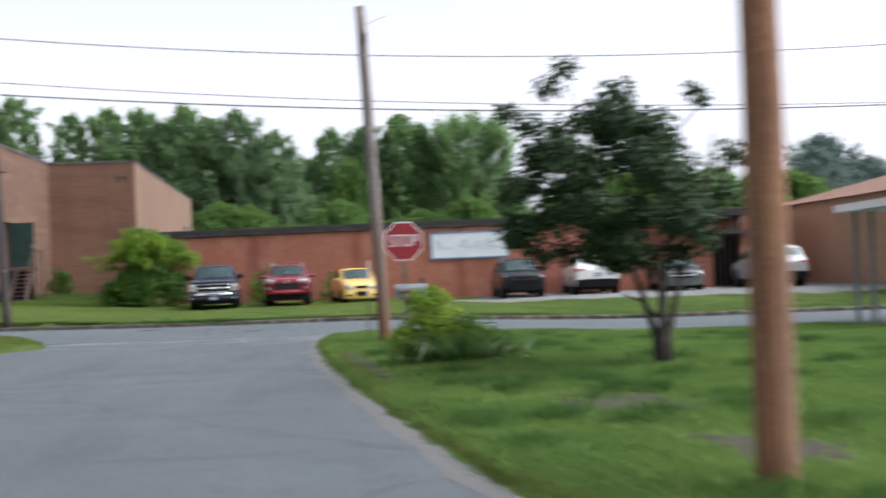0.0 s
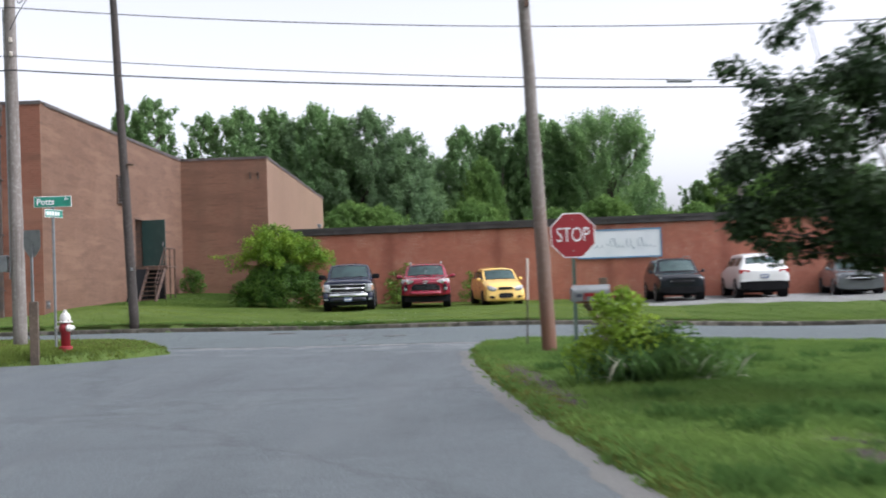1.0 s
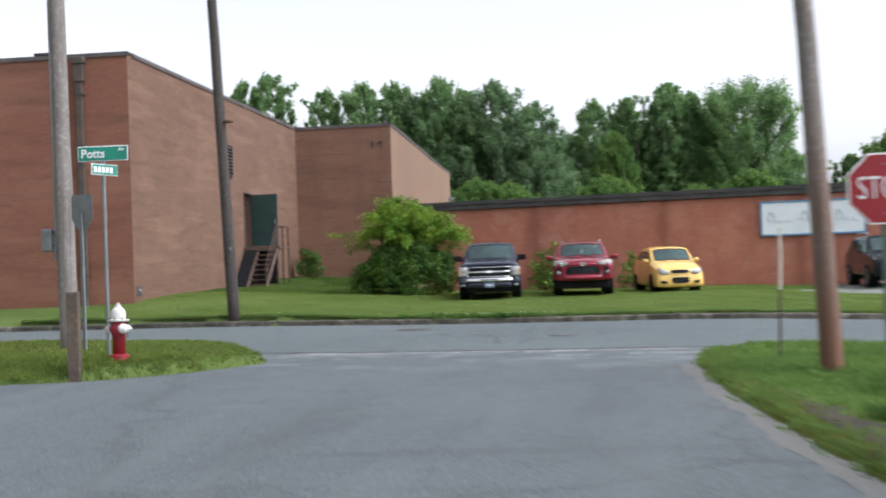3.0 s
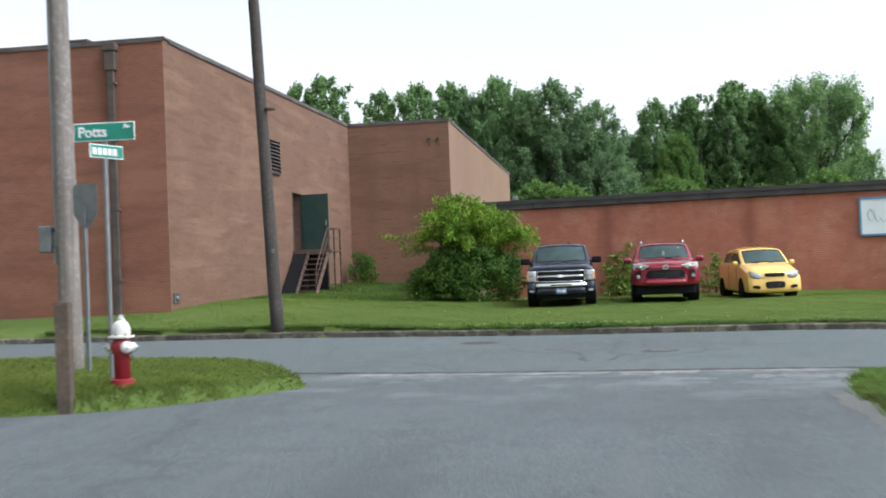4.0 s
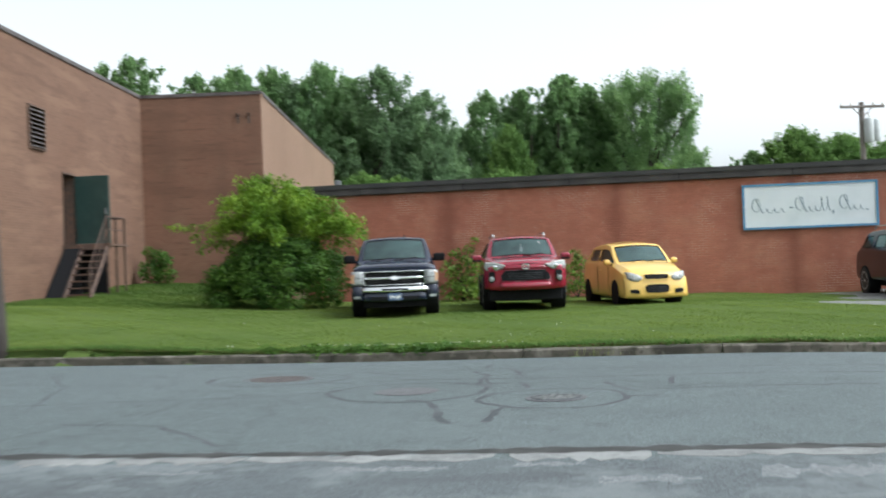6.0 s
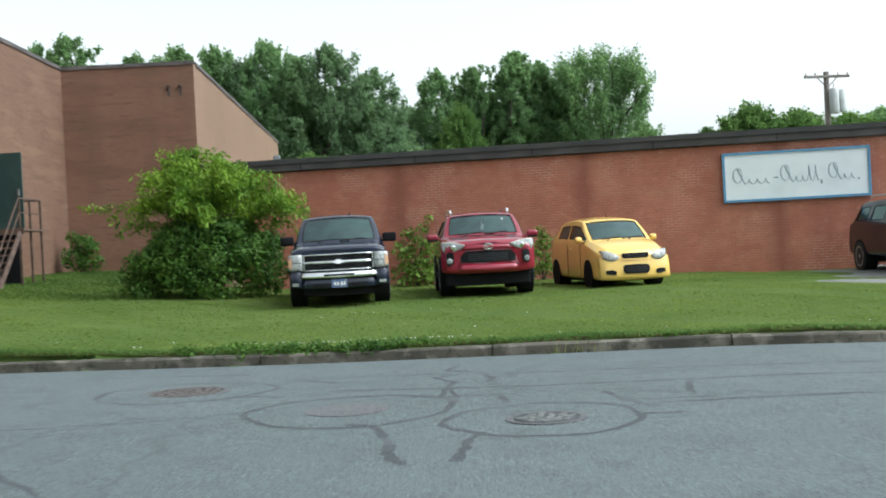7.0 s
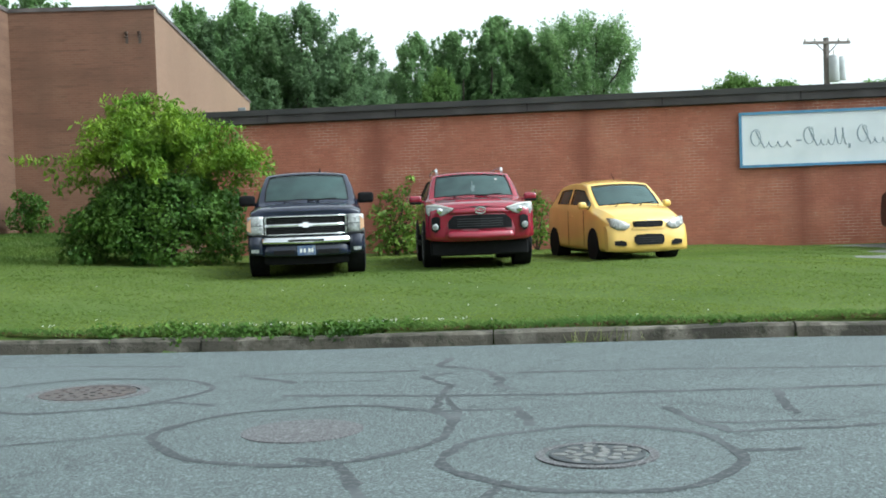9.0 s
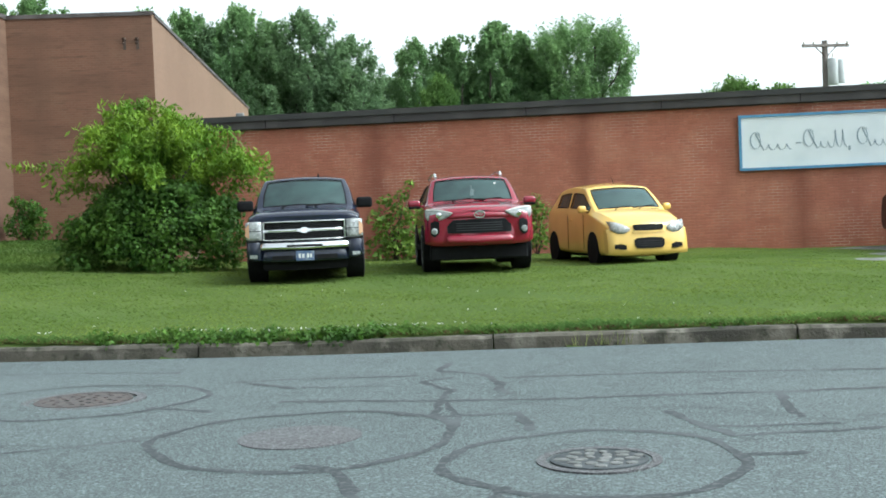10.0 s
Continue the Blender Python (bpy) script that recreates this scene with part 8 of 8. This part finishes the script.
def not_dirt(x, y):
    keep = np.ones(len(x), bool)
    for f in (blob(2.95, 11.4, 0.75, 1.5, 15, 1), blob(3.35, 8.0, 0.65, 1.2, 10, 2), blob(0.36, 19.2, 0.34, 4.6, 4.5, 3)):
        keep &= (f(x, y) < 0.12) | (np.random.default_rng(1).random(len(x)) < 0.18)
    return x[keep], y[keep]


def lawn_places(rng, n):
    x, y = rect(-0.9, 12.5, 4.0, 30.2, 1.25)(rng, n)
    ok = x > right_edge(y) - 0.15
    return not_dirt(x[ok], y[ok])


def off_gravel(f):
    def g(rng, n):
        x, y = f(rng, n)
        k = gravel_shape(x, y) < 0.15
        lx, ly = x - 4.36, y - 53.6
        front = lx * math.sin(radians(9)) + ly * math.cos(radians(9)) < -0.02
        hall = (x < SIDE_X + 0.02) & (y > FRONT_Y - 0.02)
        return x[k & (front | (x < -8.6)) & ~hall], y[k & (front | (x < -8.6)) & ~hall]
    return g


G = np.random.default_rng(77)
blades("lawn_grass", "lush uneven green lawn grass", G, 260000, lawn_places, 0.04, 0.12, M_GRASSL, 0.8, 0.008)


def tuft_places(rng, n):
    """Clustered places for the longer tufts of the corner lawn."""
    cx, cy = rect(0.6, 9.0, 5.0, 26.0)(rng, 90)
    pick = rng.integers(0, 90, n)
    x, y = cx[pick] + rng.normal(size=n) * 0.14, cy[pick] + rng.normal(size=n) * 0.14
    ok = x > right_edge(y) + 0.25
    return not_dirt(x[ok], y[ok])


blades("lawn_tufts", "longer dark green tufts in the corner lawn", G, 16000, tuft_places, 0.08, 0.20, M_TUFT, 0.6, 0.008)
blades("island_grass", "bright green grass on the island round the hydrant", G, 60000, rect(-13.5, -6.3, 25.0, 32.5), 0.025, 0.06, M_GRASS, 1.7, 0.009)
blades("bank_grass", "grass on the bank of the hydrant island", G, 36000, rect(-13.5, -6.4, 24.9, 27.4), 0.04, 0.09, M_GRASS, 0.8, 0.007)
blades("island_thatch", "dry stalks among the island grass", G, 5000, rect(-13.5, -6.5, 25.2, 32.0), 0.03, 0.08, M_THATCH, 0.9, 0.006)
blades("verge_grass", "short mown green grass before the workshop", G, 300000, off_gravel(verge(-16, 8, 0.16, 15.2, 1.15)), 0.015, 0.032, M_GRASS, 2.2, 0.007)
blades("lot_grass", "mown green grass between the kerb and the gravel lot", G, 90000, off_gravel(verge(8, 30, 0.16, 8.0, 1.1)), 0.02, 0.045, M_CORNER, 1.6, 0.009)
blades("far_grass", "grass in the factory corner, wall shade in its green", G, 34000, off_gravel(rect(-15.7, -8, 50.5, 66)), 0.04, 0.09, M_CORNER, 0.7, 0.012)
blades("kerb_grass", "longer grass hanging over the kerb", G, 15000, verge(-16, 9, 0.12, 0.42), 0.03, 0.10, M_GRASSL, 1.2, 0.007)
blades("kerb_thatch", "dry brown thatch along the kerb", G, 9000, verge(-16, 9, 0.10, 0.34, 1.4), 0.02, 0.06, M_THATCH, 1.5, 0.008)
blades("edge_straw", "short yellowed grass along the road edge", G, 26000, lambda r, n: (lambda y: (right_edge(y) - 0.02 + 0.42 * r.random(n) ** 1.6, y))(3.5 + 25.5 * r.random(n)), 0.02, 0.06, M_EDGE, 1.1, 0.007)
blades("left_grass", "rough grass beside the side street", G, 9000, rect(-9.5, -6.2, 8, 19.5), 0.04, 0.12, M_GRASSL, 0.7, 0.009)


def kerb_weeds():
    rng = np.random.default_rng(55)
    cs, rs = [], []
    for k in range(60):
        u = rng.normal(-3.2, 0.9)
        x, y = street(u, 0.08 + 0.30 * rng.random())
        cs.append((x, y, float(main_z(u)) + 0.10 + 0.06 * rng.random()))
        rs.append(0.08 + 0.09 * rng.random())
    for u in (-9.5, -8.2, -6.6, 1.65, 4.5):
        for k in range(4):
            x, y = street(u + rng.normal() * 0.25, 0.12 + 0.2 * rng.random())
            cs.append((x, y, float(main_z(u)) + 0.12))
            rs.append(0.08)
    quads("kerb_weeds", leaves(rng, cs, rs, 6500, 0.045, wide=0.8), M_BUSH, None, "leafy weeds spilling over the kerb", "stuff", "weeds")
    flowers = []
    for k in range(150):
        u, v = (rng.normal(-3.0, 1.0), 0.1 + 0.35 * rng.random()) if k < 110 else (rng.uniform(-9, 6), 0.3 + 5.5 * rng.random() ** 1.5)
        x, y = street(u, v)
        flowers.append((x, y, float(ground_z(x, y)) + (0.10 if k < 110 else 0.03)))
    quads("clover", leaves(rng, flowers, [0.012] * len(flowers), 1, 0.016, wide=0.9), M_CLOVER, None, "small white clover flowers in the grass", "stuff", "flowers")
    n = 44
    u = np.concatenate([rng.normal(0.0, 0.12, n // 2), rng.normal(0.35, 0.2, n // 2)])
    x, y = street(u, -0.03 + 0.05 * rng.random(n))
    z = road_z(x, y)
    a = rng.random(n) * 6.28
    h = 0.05 + 0.12 * rng.random(n)
    p = np.stack([x, y, z], 1)
    t = np.stack([np.cos(a) * 0.5, np.sin(a) * 0.5 - 0.3, np.ones(n)], 1) * h[:, None]
    s = np.stack([-np.sin(a), np.cos(a), 0 * a], 1) * 0.004
    quads("joint_grass", np.stack([p - s, p + s, p + t * 0.6 + s, p + t], 1), M_STRAW, None, "dry grass growing in the kerb joint", "stuff", "grass")


kerb_weeds()


# ---------------------------------------------------------------- brickwork of the low wall
def brickwork():
    L, H, D, J = 0.1932, 0.0577, 0.030, 0.010
    low_z, n_rows = 0.30, 49
    base = [(0, 0), (L, 0), (L, H), (0, H)]
    me = bpy.data.meshes.new("brick")
    c = 0.004
    vs = [(x, D, z) for x, z in base] + [(x, c, z) for x, z in base] + [(c, 0, c), (L - c, 0, c), (L - c, 0, H - c), (c, 0, H - c)]
    fs = [(8, 9, 10, 11)] + [(i + 4, (i + 1) % 4 + 4, (i + 1) % 4 + 8, i + 8) for i in range(4)] + [(i, (i + 1) % 4, (i + 1) % 4 + 4, i + 4) for i in range(4)]
    me.from_pydata(vs, [], fs)
    me.materials.append(M_BRICK)
    rng = np.random.default_rng(91)
    V, F = [], []
    arr = np.array(vs)
    singles = 0
    for row in range(n_rows):
        z = low_z + row * (H + J)
        x = LOW_L + (0.1 if row % 2 else 0.0)
        while x < 15.65:
            if LOW_R - 0.2 < x < 14.15 or (x < -12.6):
                x += L + J
                continue
            dy = rng.normal() * 0.0012
            if -2.3 < x < 0.0 and 0.55 < z < 2.4 and singles < 300:
                ob = new("brick", me)
                ob.parent = LOW
                ob.location = (x, dy, z)
                singles += 1
            else:
                k = len(V) * 12
                V.append(arr + (x, dy, z))
                F += [tuple(i + k for i in f) for f in fs]
            x += L + J
    ob = sheet("brickwork", np.concatenate(V).tolist(), F, M_BRICK, LOW, "red brick courses")
    tagged(ob, kind="stuff")


brickwork()
